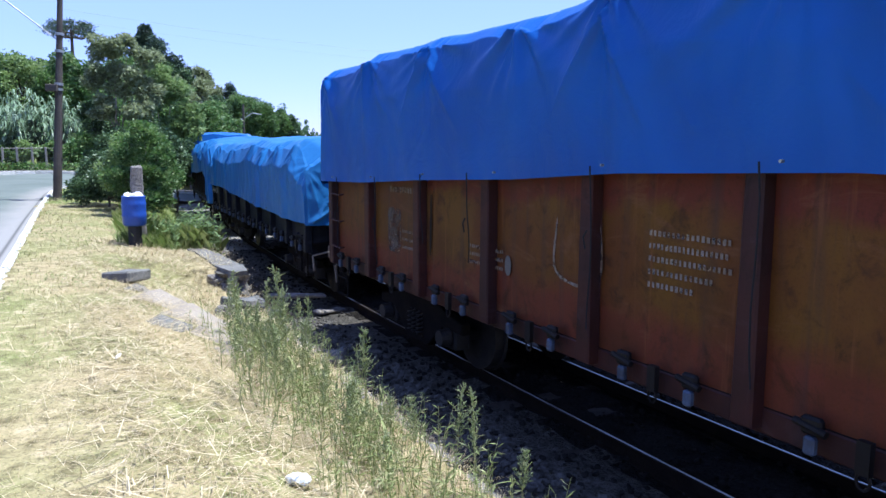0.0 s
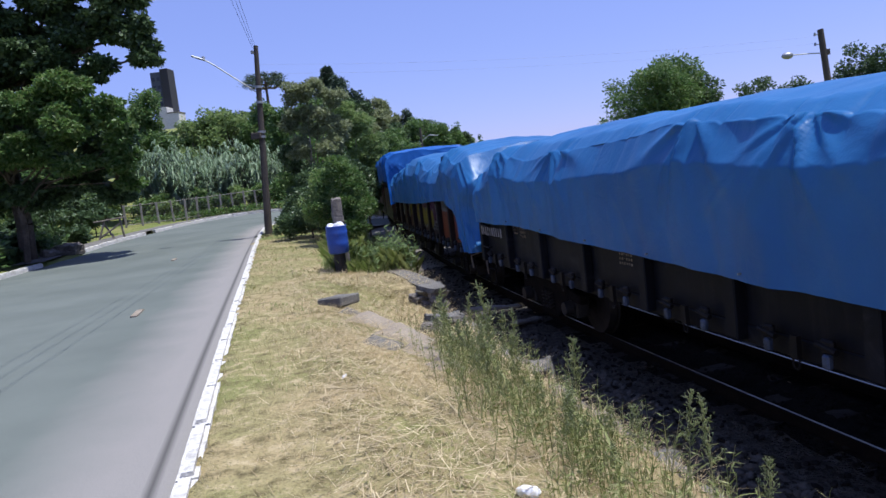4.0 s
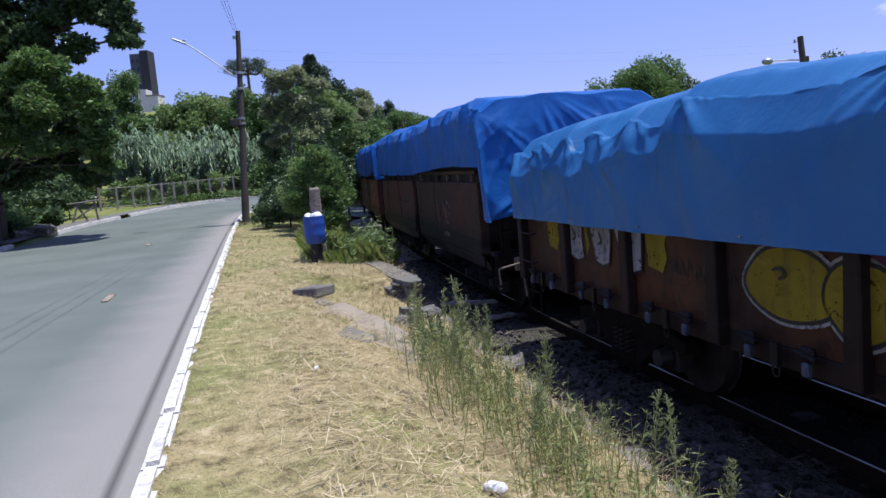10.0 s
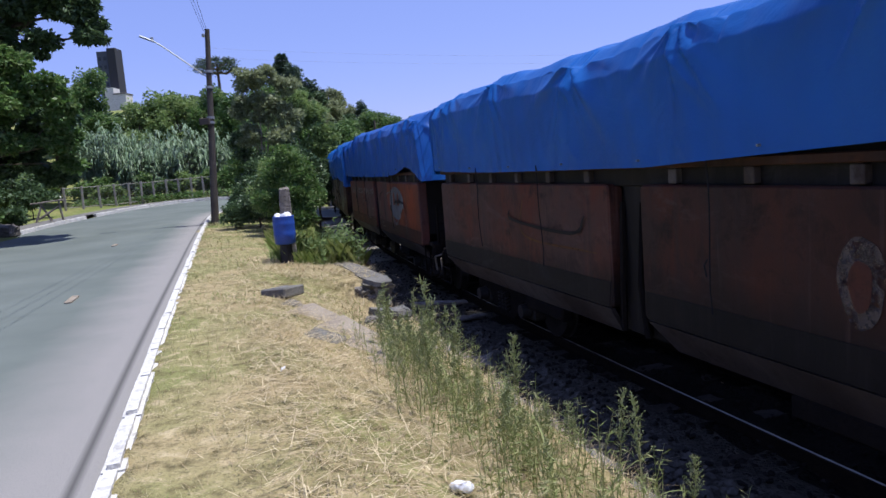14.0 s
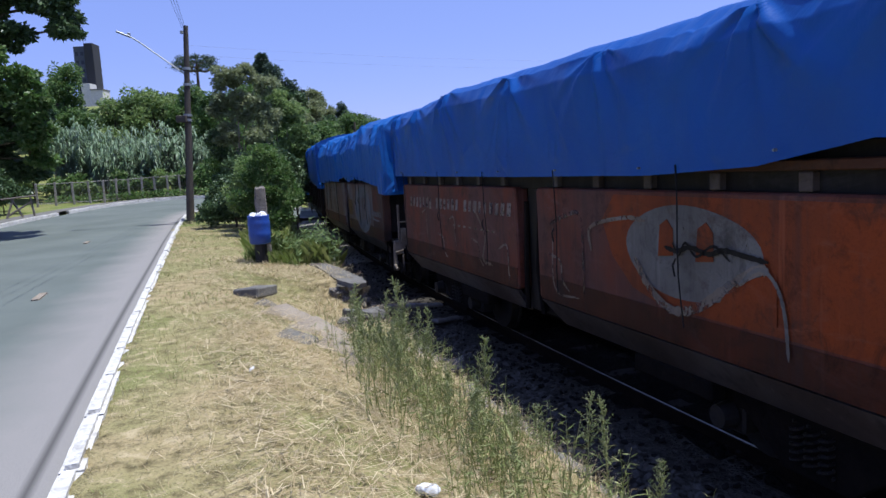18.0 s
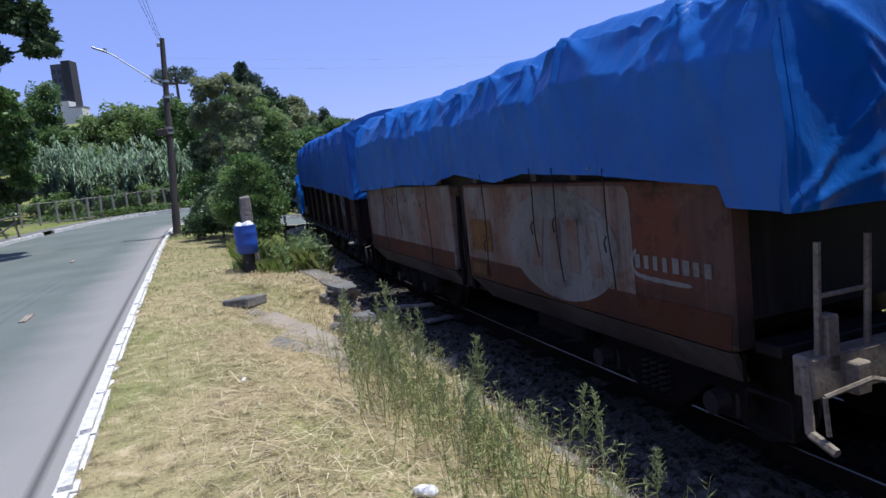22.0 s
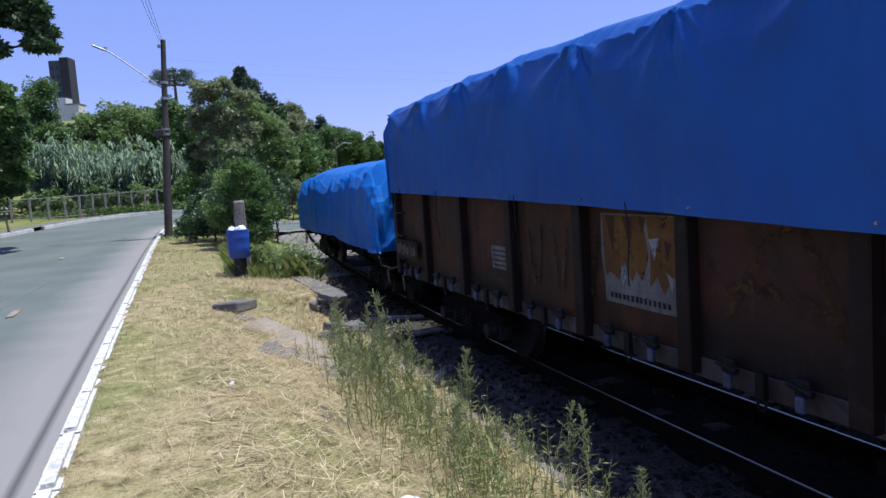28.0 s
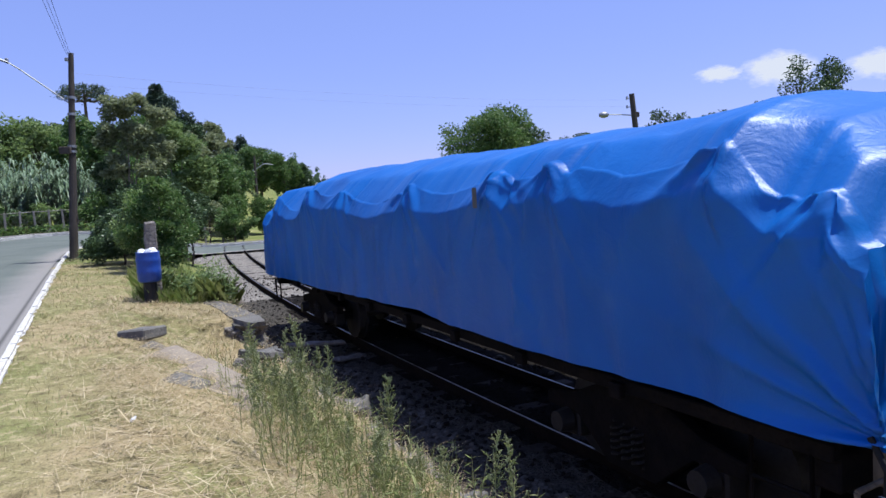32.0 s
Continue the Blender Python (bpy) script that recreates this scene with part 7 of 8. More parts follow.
# ---- grass ----
def blades(name, n, region, height, width, material, label, seed, lie=0.35, keep=None):
    g = np.random.default_rng(seed)
    x = g.uniform(region[0], region[1], n)
    y = region[2] + (region[3] - region[2]) * g.uniform(0, 1, n) ** 1.5
    kx = np.interp(y, [p.y for p in near_line], [p.x for p in near_line])
    l = lateral(x, y)
    ok = (x > kx + 0.14) & (l < -2.25)
    ok &= (wobble(x, y, 11.0, 0.7) + 0.8 * wobble(x, y, 4.3, 3.0)) > g.uniform(-1.9, 0.5, n)
    if keep is not None:
        ok &= keep(x, y, l, g)
    x, y = x[ok], y[ok]
    n = len(x)
    z = land(x, y)
    p = np.stack([x, y, z], 1)
    a = g.uniform(0, 6.283, n)
    h = height * g.uniform(0.4, 1.3, n) * (1 + 0.3 * np.clip(wobble(x, y, 4.3, 3.0), -1, 1.2))
    far = np.clip((y + 2) / 8, 0.7, 2.6)
    out = np.stack([np.cos(a), np.sin(a), np.zeros(n)], 1)
    tip = p + out * (h * lie * g.uniform(0.2, 1.9, n))[:, None] + np.stack([0 * h, 0 * h, h * g.uniform(0.25, 1.0, n)], 1)
    sd = np.stack([-np.sin(a), np.cos(a), np.zeros(n)], 1) * (width * far)[:, None] * 0.5
    v = np.stack([p - sd, p + sd, tip], 1).reshape(-1, 3)
    f = np.arange(n)[:, None] * 3 + np.arange(3)[None]
    tagged(fast_mesh(name, v, f, material), label, "grass", kind="stuff")


blades("mown_grass", 110000, (-9, 1.4, 0.2, 26), 0.055, 0.006, BLADE, "short mown yellow-green grass", 1, 0.8)
blades("green_grass", 60000, (-9, 1.0, 0.2, 28), 0.06, 0.006, BLADE_GREEN, "patches of short green grass", 2, 0.6, lambda x, y, l, g: (wobble(x, y, 1.3, 2.0) + 0.35 * (l < -4.2) > g.uniform(0.1, 1.0, len(x))))
blades("cut_straw", 70000, (-3.5, 1.5, 0.2, 13), 0.095, 0.0055, STRAW, "dry cut straw lying on the verge", 3, 2.2, lambda x, y, l, g: l > g.uniform(-5.2, -3.6, len(x)))
blades("rough_grass", 16000, (-7, 0, 12.5, 36), 0.30, 0.012, BLADE_GREEN, "tall rough grass beside the track", 4, 0.5, lambda x, y, l, g: (l > -4.1))
blades("bank_grass", 24000, (-1.4, 2.2, 0.6, 9.5), 0.15, 0.006, STRAW, "dry tufts on the edge of the bank", 5, 0.7, lambda x, y, l, g: (l > -3.3) & (wobble(x, y, 3.1, 1.0) > -0.7))
blades("bank_weeds", 4200, (-1.6, 2.0, 1.0, 9.0), 0.20, 0.007, WEED, "low green weeds on the edge of the bank", 6, 0.4, lambda x, y, l, g: (l > -3.45) & (wobble(x, y, 2.3, 0.3) > 0.0))

# straw heap of longer stalks
g = np.random.default_rng(77)
n = 5200
x, y = g.uniform(-1.6, 1.0, n), g.uniform(1.6, 8.0, n)
l = lateral(x, y)
ok = (l < -2.6) & (l > -4.6)
x, y = x[ok], y[ok]
n = len(x)
a = g.uniform(0, 6.283, n)
L = g.uniform(0.07, 0.26, n)
z = land(x, y) + g.uniform(0.015, 0.075, n)
d = np.stack([np.cos(a), np.sin(a), g.normal(0, 0.12, n)], 1) * L[:, None]
sd = np.stack([-np.sin(a), np.cos(a), 0 * a], 1) * 0.0026
p = np.stack([x, y, z], 1)
v = np.stack([p - sd, p + sd, p + d + sd, p + d - sd], 1).reshape(-1, 3)
f = np.arange(n)[:, None] * 4 + np.arange(4)[None]
tagged(fast_mesh("straw_stalks", v, f, STRAW), "long dry straw stalks scattered on the verge", "straw", kind="stuff")


# ---- tall weeds on the bank ----
def weed(h, seed, bare=0.35, spread=0.16, leafy=4):
    """A tall fleabane: leafy stem, branching head of small buds."""
    g = np.random.default_rng(seed)
    root = empty("tall_weed", pose(0, 0, 0), "tall green weed with a branching head of buds", "weed", "tall weeds on the bank")
    bm = bmesh.new()
    pts, buds = [], []
    last, r = Vector((0, 0, -0.05)), 0.006
    n = 12
    stem = [last]
    for k in range(1, n + 1):
        nxt = last + Vector((g.normal() * 0.008, g.normal() * 0.008, h / n))
        rod(bm, last, nxt, r, r * 0.88, 5, False)
        r *= 0.88
        last = nxt
        stem.append(nxt)
    for k in range(1, n):
        for j in range(leafy):
            pts.append(tuple(stem[k].lerp(stem[k + 1], g.uniform())))
    first = int(n * (1 - bare))
    for k in range(first, n + 1):
        t = (k - first) / max(1, n - first)
        for j in range(5):
            a = g.uniform(0, 6.28)
            ln = spread * (1.15 - 0.85 * t) * g.uniform(0.5, 1.15)
            q0 = stem[k].lerp(stem[max(0, k - 1)], g.uniform())
            tip = q0 + Vector((math.cos(a) * ln, math.sin(a) * ln, ln * 1.1 + 0.012))
            rod(bm, q0, tip, 0.0022, 0.0012, 4, False)
            for q in range(4):
                buds.append(q0.lerp(tip, 0.45 + 0.55 * q / 3) + Vector(g.normal(size=3)) * 0.006)
            pts.append(tuple(q0.lerp(tip, 0.4)))
    tagged(part("stem", bm, WEED, root), kind="stuff")
    pts = np.array(pts)
    v, f = leaf_mesh(pts, np.full(len(pts), 0.062), seed, -0.8, 0.11)
    tagged(fast_mesh("foliage", v, f, WEED, root), kind="stuff")
    bm = bmesh.new()
    for b in buds:
        rod(bm, b, b + Vector((0, 0, 0.012)), 0.0035, 0.0055, 5)
    tagged(part("bud_head", bm, WEED_TIP, root, "pale green flower buds"), kind="stuff")
    return root


KINDS = [weed(1.0, 1, 0.38, 0.10), weed(0.85, 2, 0.42, 0.09), weed(0.7, 3, 0.5, 0.10), weed(0.95, 4, 0.3, 0.075), weed(0.6, 5, 0.5, 0.095), weed(0.8, 6, 0.12, 0.04, 3)]
SPOTS = [(0.11, 4.27, 1.03, 0), (0.25, 4.37, 0.91, 1), (0.38, 4.94, 1.09, 0), (0.57, 5.06, 0.75, 1), (0.23, 3.75, 0.79, 3), (0.66, 4.13, 0.46, 4), (0.97, 4.18, 0.67, 2), (0.86, 3.02, 0.59, 2), (0.79, 3.41, 0.5, 4), (1.23, 2.94, 0.52, 2), (1.38, 2.6, 0.72, 0), (1.52, 2.5, 0.66, 1), (1.73, 2.33, 0.42, 2), (-0.12, 5.64, 0.69, 3), (0.05, 5.2, 0.8, 1), (0.45, 3.6, 0.62, 3), (0.5, 4.5, 0.7, 2), (0.62, 3.2, 0.55, 3), (0.2, 4.0, 0.74, 3), (-0.05, 4.7, 0.7, 3), (0.9, 3.7, 0.5, 4), (1.0, 2.6, 0.4, 4), (0.3, 5.6, 0.6, 2), (-0.25, 6.4, 0.6, 3), (-0.1, 6.0, 0.75, 1), (1.1, 3.3, 0.42, 4), (0.72, 2.7, 0.42, 3), (0.1, 6.6, 0.7, 1), (0.25, 6.1, 0.55, 4)]
sw = random.Random(21)
SPOTS += [(sw.uniform(-0.05, 0.55), sw.uniform(3.7, 5.4), sw.uniform(0.5, 0.8), 5) for _ in range(14)]
SPOTS += [(0.55 + 0.5 * q + sw.uniform(-0.12, 0.1), 4.2 - 1.3 * q, sw.uniform(0.3, 0.5), 5) for q in [sw.random() for _ in range(12)]]
used = [False] * len(KINDS)
hs = (1.0, 0.85, 0.7, 0.95, 0.6, 0.8)
for k, (x, y, h, kind) in enumerate(SPOTS):
    sc = 1.03 * h / hs[kind]
    m = pose(x, y, float(land(np.array(x), np.array(y))) - 0.01, rr.uniform(-6, 6), rr.uniform(-6, 6), rr.uniform(0, 360))
    if not used[kind]:
        used[kind] = True
        KINDS[kind].matrix_world = m @ Matrix.Scale(sc, 4)
    else:
        o = copy_thing(KINDS[kind], m)
        o.scale = (sc, sc, sc)
# thin leafy stems between the tall weeds
g = np.random.default_rng(88)
sp, lp = bmesh.new(), []
for k in range(560):
    y = g.uniform(1.8, 6.4)
    l = g.normal(-2.98, 0.27)
    x = float(xc(y) + l * 1.045)
    if l > -2.5 or l < -3.7:
        continue
    z = float(land(np.array(x), np.array(y)))
    h = g.uniform(0.15, 0.5)
    t = Vector((x + g.normal() * 0.05, y + g.normal() * 0.05, z + h))
    rod(sp, (x, y, z - 0.02), t, 0.003, 0.0015, 3, False)
    for j in range(12):
        lp.append(tuple(Vector((x, y, z)).lerp(t, g.uniform(0.15, 1))))
lp = np.array(lp)
tagged(part("weed_stems", sp, WEED), "thin green weed stems on the bank", "weeds", kind="stuff")
v, f = leaf_mesh(lp, np.full(len(lp), 0.06), 5, -0.5, 0.12)
tagged(fast_mesh("weed_leaves", v, f, WEED), "narrow green weed leaves on the bank", "weeds", kind="stuff")

# a few broad arching blades
bl = tagged(new("arching_grass"), "broad arching grass blades on the bank", "grass", kind="structure")
for k, (x, y, h, a) in enumerate(((1.30, 2.55, 0.42, 5), (1.05, 2.75, 0.55, 100), (0.85, 3.4, 0.4, 60), (1.45, 2.35, 0.35, -30), (0.5, 4.6, 0.5, 120))):
    z = float(land(np.array(x), np.array(y)))
    ca, sa = math.cos(radians(a)), math.sin(radians(a))
    vv, ff = [], []
    for j in range(9):
        t = j / 8
        out = 0.75 * h * t ** 1.6
        up = h * (t - 0.35 * t ** 3)
        w = 0.010 * (1 - t ** 3) + 0.0008
        for e in (-1, 0, 1):
            vv.append((x + ca * out - sa * w * e, y + sa * out + ca * w * e, z + up - 0.003 * (e == 0)))
        if j:
            ff += [(3 * j - 3, 3 * j - 2, 3 * j + 1, 3 * j), (3 * j - 2, 3 * j - 1, 3 * j + 2, 3 * j + 1)]
    part("blade", (vv, ff), WEED, bl)

# rough grass and leafy stalks beside the bin
g = np.random.default_rng(55)
n = 5200
y = g.uniform(12.3, 17.5, n)
l = g.uniform(-3.9, -2.3, n)
x = xc(y) + l * 1.04
z = land(x, y)
a = g.uniform(0, 6.283, n)
h = g.uniform(0.12, 0.42, n) * (0.7 + 0.5 * (wobble(x, y, 2.7, 1.4) > 0))
p = np.stack([x, y, z], 1)
bend = np.stack([np.cos(a), np.sin(a), 0 * a], 1) * h[:, None]
mid = p + 0.18 * bend + np.stack([0 * a, 0 * a, 0.62 * h], 1)
tip = p + 0.62 * bend + np.stack([0 * a, 0 * a, h], 1)
sd = np.stack([-np.sin(a), np.cos(a), 0 * a], 1) * 0.006
v = np.stack([p - sd, p + sd, mid + sd, tip, mid - sd], 1).reshape(-1, 3)
f = np.arange(n)[:, None] * 5 + np.arange(5)[None]
tagged(fast_mesh("tall_grass", v, f, BLADE_GREEN), "rough green grass beside the bin", "grass", kind="stuff")
sp, lp = bmesh.new(), []
for k in range(90):
    y = g.uniform(12.2, 16.5)
    l = g.uniform(-3.7, -2.35) if k % 3 else g.uniform(-2.7, -2.3)
    x = float(xc(y) + l * 1.04)
    z = float(land(np.array(x), np.array(y)))
    h = g.uniform(0.3, 0.7) + 0.25 * (k % 3 == 0)
    t = Vector((x + g.normal() * 0.08, y + g.normal() * 0.08, z + h))
    rod(sp, (x, y, z - 0.02), t, 0.005, 0.002, 3, False)
    for j in range(34):
        lp.append(tuple(Vector((x, y, z)).lerp(t, g.uniform(0.1, 1))))
lp = np.array(lp)
tagged(part("stalk_stems", sp, WEED), "green stems of leafy stalks beside the bin", "weeds", kind="stuff")
v, f = leaf_mesh(lp, g.uniform(0.07, 0.15, len(lp)), 6, -0.3, 0.2)
tagged(fast_mesh("stalk_leaves", v, f, LEAF_LIGHT), "narrow leaves of green stalks beside the bin", "weeds", kind="stuff")


# ---- things on the verge ----
def rough_block(lo, hi, seed, cut=0.03, sub=3):
    bm = bx(lo, hi, 0.02)
    bmesh.ops.subdivide_edges(bm, edges=bm.edges[:], cuts=sub, use_grid_fill=True)
    for v in bm.verts:
        v.co += Vector((noise.noise(v.co * 6 + Vector((seed, 0, 0))), noise.noise(v.co * 6 + Vector((0, seed, 0))), noise.noise(v.co * 6 + Vector((0, 0, seed))))) * cut
        v.co += Vector((noise.noise(v.co * 17 + Vector((seed, 3, 0))), noise.noise(v.co * 17 + Vector((3, seed, 0))), noise.noise(v.co * 19 + Vector((0, 3, seed))))) * cut * 0.45
    return bm


bin_e = empty("litter_bin", pose(-2.45, 12.35, -0.06, 0, 0, -12), "blue plastic drum used as a litter bin on a black post", "litter bin")
bm = bmesh.new()
prof = [(0.0, 0.36), (0.17, 0.36), (0.20, 0.39), (0.205, 0.52), (0.212, 0.55), (0.205, 0.58), (0.207, 0.72), (0.214, 0.75), (0.207, 0.78), (0.20, 0.88), (0.205, 0.90), (0.19, 0.90), (0.185, 0.87), (0.185, 0.45), (0.0, 0.45)]
seg = 24
rings = [[bm.verts.new((r * math.cos(6.28318 * k / seg), r * math.sin(6.28318 * k / seg), z)) for k in range(seg)] for r, z in prof if r > 0]
for a, b in zip(rings, rings[1:]):
    for k in range(seg):
        bm.faces.new((a[k], a[(k + 1) % seg], b[(k + 1) % seg], b[k]))
bm.faces.new(rings[0][::-1])
bm.faces.new(rings[-1])
smooth(part("drum", bm, DRUM_BLUE, bin_e, "blue plastic drum"))
bm = bmesh.new()
rod(bm, (0, 0, -0.1), (0, 0, 0.365), 0.125, 0.115, 12)
part("post", bm, SPRAY_BLACK, bin_e, "black charred stump")
bm = bmesh.new()
rr2 = random.Random(3)
for k in range(7):
    a = rr2.uniform(0, 6.28)
    bmesh.ops.create_icosphere(bm, subdivisions=2, radius=rr2.uniform(0.05, 0.09), matrix=pose(0.10 * math.cos(a), 0.10 * math.sin(a), 0.87 + rr2.uniform(0, 0.03), 20 * k, 35 * k, 0) @ Matrix.Diagonal((1, 1, 0.55, 1)))
for v in bm.verts:
    v.co += Vector((noise.noise(v.co * 25), noise.noise(v.co * 25 + Vector((5, 0, 0))), noise.noise(v.co * 25 + Vector((0, 7, 0))))) * 0.02
part("bin_bag", bm, LITTER, bin_e, "crumpled white plastic bags")
bm = rough_block((-0.10, -0.06, -0.2), (0.10, 0.06, 1.42), 4, 0.03, 4)
ob = tagged(part("old_post", bm, WOOD_GREY), "grey weathered timber post behind the bin", "post")
ob.matrix_world = pose(-2.42, 12.72, -0.06, 0, -2, 20)

slab = tagged(part("concrete_slab", rough_block((-0.20, -0.24, -0.05), (0.20, 0.24, 0.09), 1, 0.008), CONCRETE), "grey concrete slab lying on the grass", "slab")
slab.matrix_world = pose(-1.73, 8.42, float(land(np.array(-1.73), np.array(8.42))) + 0.055, -4, -3, -22)

path_root = tagged(new("concrete_path"), "broken sun-bleached concrete paving on the bank", "paving", kind="structure")
for k, (x, y, w, d, a, mm) in enumerate(((-1.15, 7.35, 0.55, 0.75, -25, CONCRETE_PALE), (-0.72, 6.75, 0.6, 0.8, -30, CONCRETE_PALE), (-0.40, 6.15, 0.55, 0.7, -20, CONCRETE_PALE), (-0.85, 6.15, 0.4, 0.5, -15, CONCRETE), (-1.45, 7.9, 0.35, 0.4, -10, CONCRETE), (-0.15, 5.7, 0.5, 0.5, -30, CONCRETE_PALE))):
    o = part("paving_piece", rough_block((-w / 2, -d / 2, -0.06), (w / 2, d / 2, 0.004), k + 3, 0.016, 5), mm, path_root)
    z = float(land(np.array(x), np.array(y)))
    gx = (float(land(np.array(x + 0.2), np.array(y))) - z) / 0.2
    o.matrix_local = pose(x, y, z + 0.008, 0, -math.degrees(math.atan(gx)), a)

plat = empty("masonry_platform", pose(-0.95, 10.9, -0.15), "broken concrete-topped masonry platform at the track edge", "platform")
EDGE = [(-1.50, 12.6), (-1.06, 11.95), (-0.64, 10.8), (-0.42, 10.2), (-0.27, 9.6), (-0.48, 9.55), (-0.70, 9.9), (-0.86, 10.3), (-1.12, 11.2), (-1.58, 12.4)]


def slab_of(z0, z1, shrink, rough, seed):
    """The platform's broken outline carried from z0 up to z1."""
    bm = bmesh.new()
    ring = []
    for k, (a, b) in enumerate(EDGE):
        a2, b2 = EDGE[(k + 1) % len(EDGE)]
        for q in range(6):
            x, y = a + (a2 - a) * q / 6 + 0.95, b + (b2 - b) * q / 6 - 10.9
            n = 1 - shrink / max(0.2, math.hypot(x, y))
            ring.append((x * n, y * n))
    levels = 6
    rows = []
    for j in range(levels + 1):
        z = z0 + (z1 - z0) * j / levels
        row = []
        for x, y in ring:
            p = Vector((x, y, z))
            row.append(bm.verts.new(p + Vector((noise.noise(p * 7 + Vector((seed, 0, 0))), noise.noise(p * 7 + Vector((0, seed, 0))), 0.35 * noise.noise(p * 5))) * rough))
        rows.append(row)
    for a, b in zip(rows, rows[1:]):
        for k in range(len(a)):
            bm.faces.new((a[k], a[(k + 1) % len(a)], b[(k + 1) % len(a)], b[k]))
    bm.faces.new(rows[-1])
    bm.faces.new(rows[0][::-1])
    bmesh.ops.recalc_face_normals(bm, faces=bm.faces)
    return bm


part("top_slab", slab_of(-0.07, 0.0, 0.0, 0.05, 8), CONCRETE, plat, "cracked concrete top")
part("masonry", slab_of(-0.95, -0.07, 0.04, 0.17, 9), STONE, plat, "rough broken masonry")
for k, (x, y, z, s) in enumerate(((-0.25, 8.25, -0.42, 0.30), (-0.42, 7.95, -0.40, 0.2), (-0.05, 8.5, -0.6, 0.22), (-1.25, 12.9, -0.22, 0.34), (0.80, 6.15, -0.60, 0.2), (0.15, 7.6, -0.65, 0.2), (1.3, 3.5, -0.62, 0.22), (1.15, 4.4, -0.62, 0.2), (1.5, 2.9, -0.66, 0.2))):
    o = tagged(part("stone_block", rough_block((-s, -s * 0.8, -s * 0.55), (s, s * 0.8, s * 0.35), 20 + k, s * 0.28), STONE if k % 2 else CONCRETE), "rough grey stone block on the bank", "stone", "stone blocks on the bank")
    o.matrix_world = pose(x, y, z, rr.uniform(-8, 8), rr.uniform(-8, 8), rr.uniform(0, 180))
sr = random.Random(12)
for k in range(26):
    s = sr.uniform(0.07, 0.15)
    t = sr.uniform(0, 1)
    x, y = (0.66 - 0.5 * t, -1.28 + 0.38 * t + sr.uniform(-0.05, 0.03)) if k % 2 else (0.66 - 0.6 * t + sr.uniform(-0.02, 0.05), -1.25 + 1.9 * t)
    o = part("masonry_stone", rough_block((-s, -s * 0.8, -s * 0.6), (s, s * 0.8, s * 0.6), 200 + k, s * 0.3, 2), STONE, plat)
    o.matrix_local = pose(x, y, -sr.uniform(0.18, 0.7), sr.uniform(-20, 20), sr.uniform(-20, 20), sr.uniform(0, 180))
# old coping along the edge of the bank
coping = tagged(new("bank_coping"), "row of half-buried concrete coping stones along the bank", "coping", kind="structure")
for k in range(9):
    y = 1.2 + 0.72 * k
    x = float(xc(np.array(y))) - 2.52 * 1.045
    o = part("coping_stone", rough_block((-0.13, -0.34, -0.4), (0.12, 0.34, 0.0), 60 + k, 0.05), CONCRETE, coping)
    o.matrix_local = pose(x, y, -0.47 + rr.uniform(-0.05, 0.02), rr.uniform(-4, 4), rr.uniform(-6, 6), 17)
for k, (x, y, z, L, a) in enumerate(((0.42, 10.3, -0.70, 0.95, 12), (0.95, 10.2, -0.95, 0.6, 40))):
    o = tagged(part("plank", rough_block((-L / 2, -0.09, -0.03), (L / 2, 0.09, 0.03), 40 + k, 0.02), WOOD_GREY), "short weathered plank beside the track", "plank", "planks beside the track")
    o.matrix_world = pose(x, y, z, 0, 4, a)

bm = bmesh.new()
bmesh.ops.create_icosphere(bm, subdivisions=3, radius=0.072)
for v in bm.verts:
    v.co = Vector((v.co.x * 1.1, v.co.y * 0.62, v.co.z * 0.5))
    v.co += Vector((noise.noise(v.co * 22), noise.noise(v.co * 22 + Vector((4, 0, 0))), noise.noise(v.co * 22 + Vector((0, 4, 0))))) * 0.018
lit = tagged(part("crumpled_bag", bm, LITTER), "crumpled white plastic bag lying in the weeds", "litter")
lit.matrix_world = pose(0.48, 2.45, float(land(np.array(0.48), np.array(2.45))) + 0.05, 0, 0, -25)
for k, (x, y) in enumerate(((-2.2, 18.2), (-0.9, 4.4))):
    bm = bmesh.new()
    bmesh.ops.create_icosphere(bm, subdivisions=2, radius=0.10 if k == 0 else 0.016)
    for v in bm.verts:
        v.co = Vector((v.co.x * 1.6, v.co.y, v.co.z * 0.6)) + Vector((0, 0, noise.noise(v.co * 30) * 0.03))
    o = tagged(part("litter_scrap", bm, LITTER), "scrap of white litter on the grass", "litter", "litter on the verge")
    o.matrix_world = pose(x, y, float(land(np.array(x), np.array(y))) + (0.3 if k == 0 else 0.03), 0, 0, 40 * k)


tres = empty("wooden_trestle", pose(-17.7, 32.6, 0.26, 0, 0, 15), "broken dark wooden trestle under the big tree", "trestle")
for nm, p, q in (("beam", (-0.75, 0, 0.95), (0.7, 0, 1.05)), ("leg", (-0.6, -0.1, 0), (-0.25, 0.05, 1.0)), ("leg", (0.55, 0.1, 0), (0.45, 0, 1.05)), ("brace", (-0.5, 0.02, 0.2), (0.5, 0.02, 0.8)), ("brace", (0.1, 0.05, 0.0), (-0.35, 0.05, 0.95))):
    bm = bmesh.new()
    rod(bm, p, q, 0.055, 0.045, 6)
    part(nm, bm, WOOD_GREY, tres)


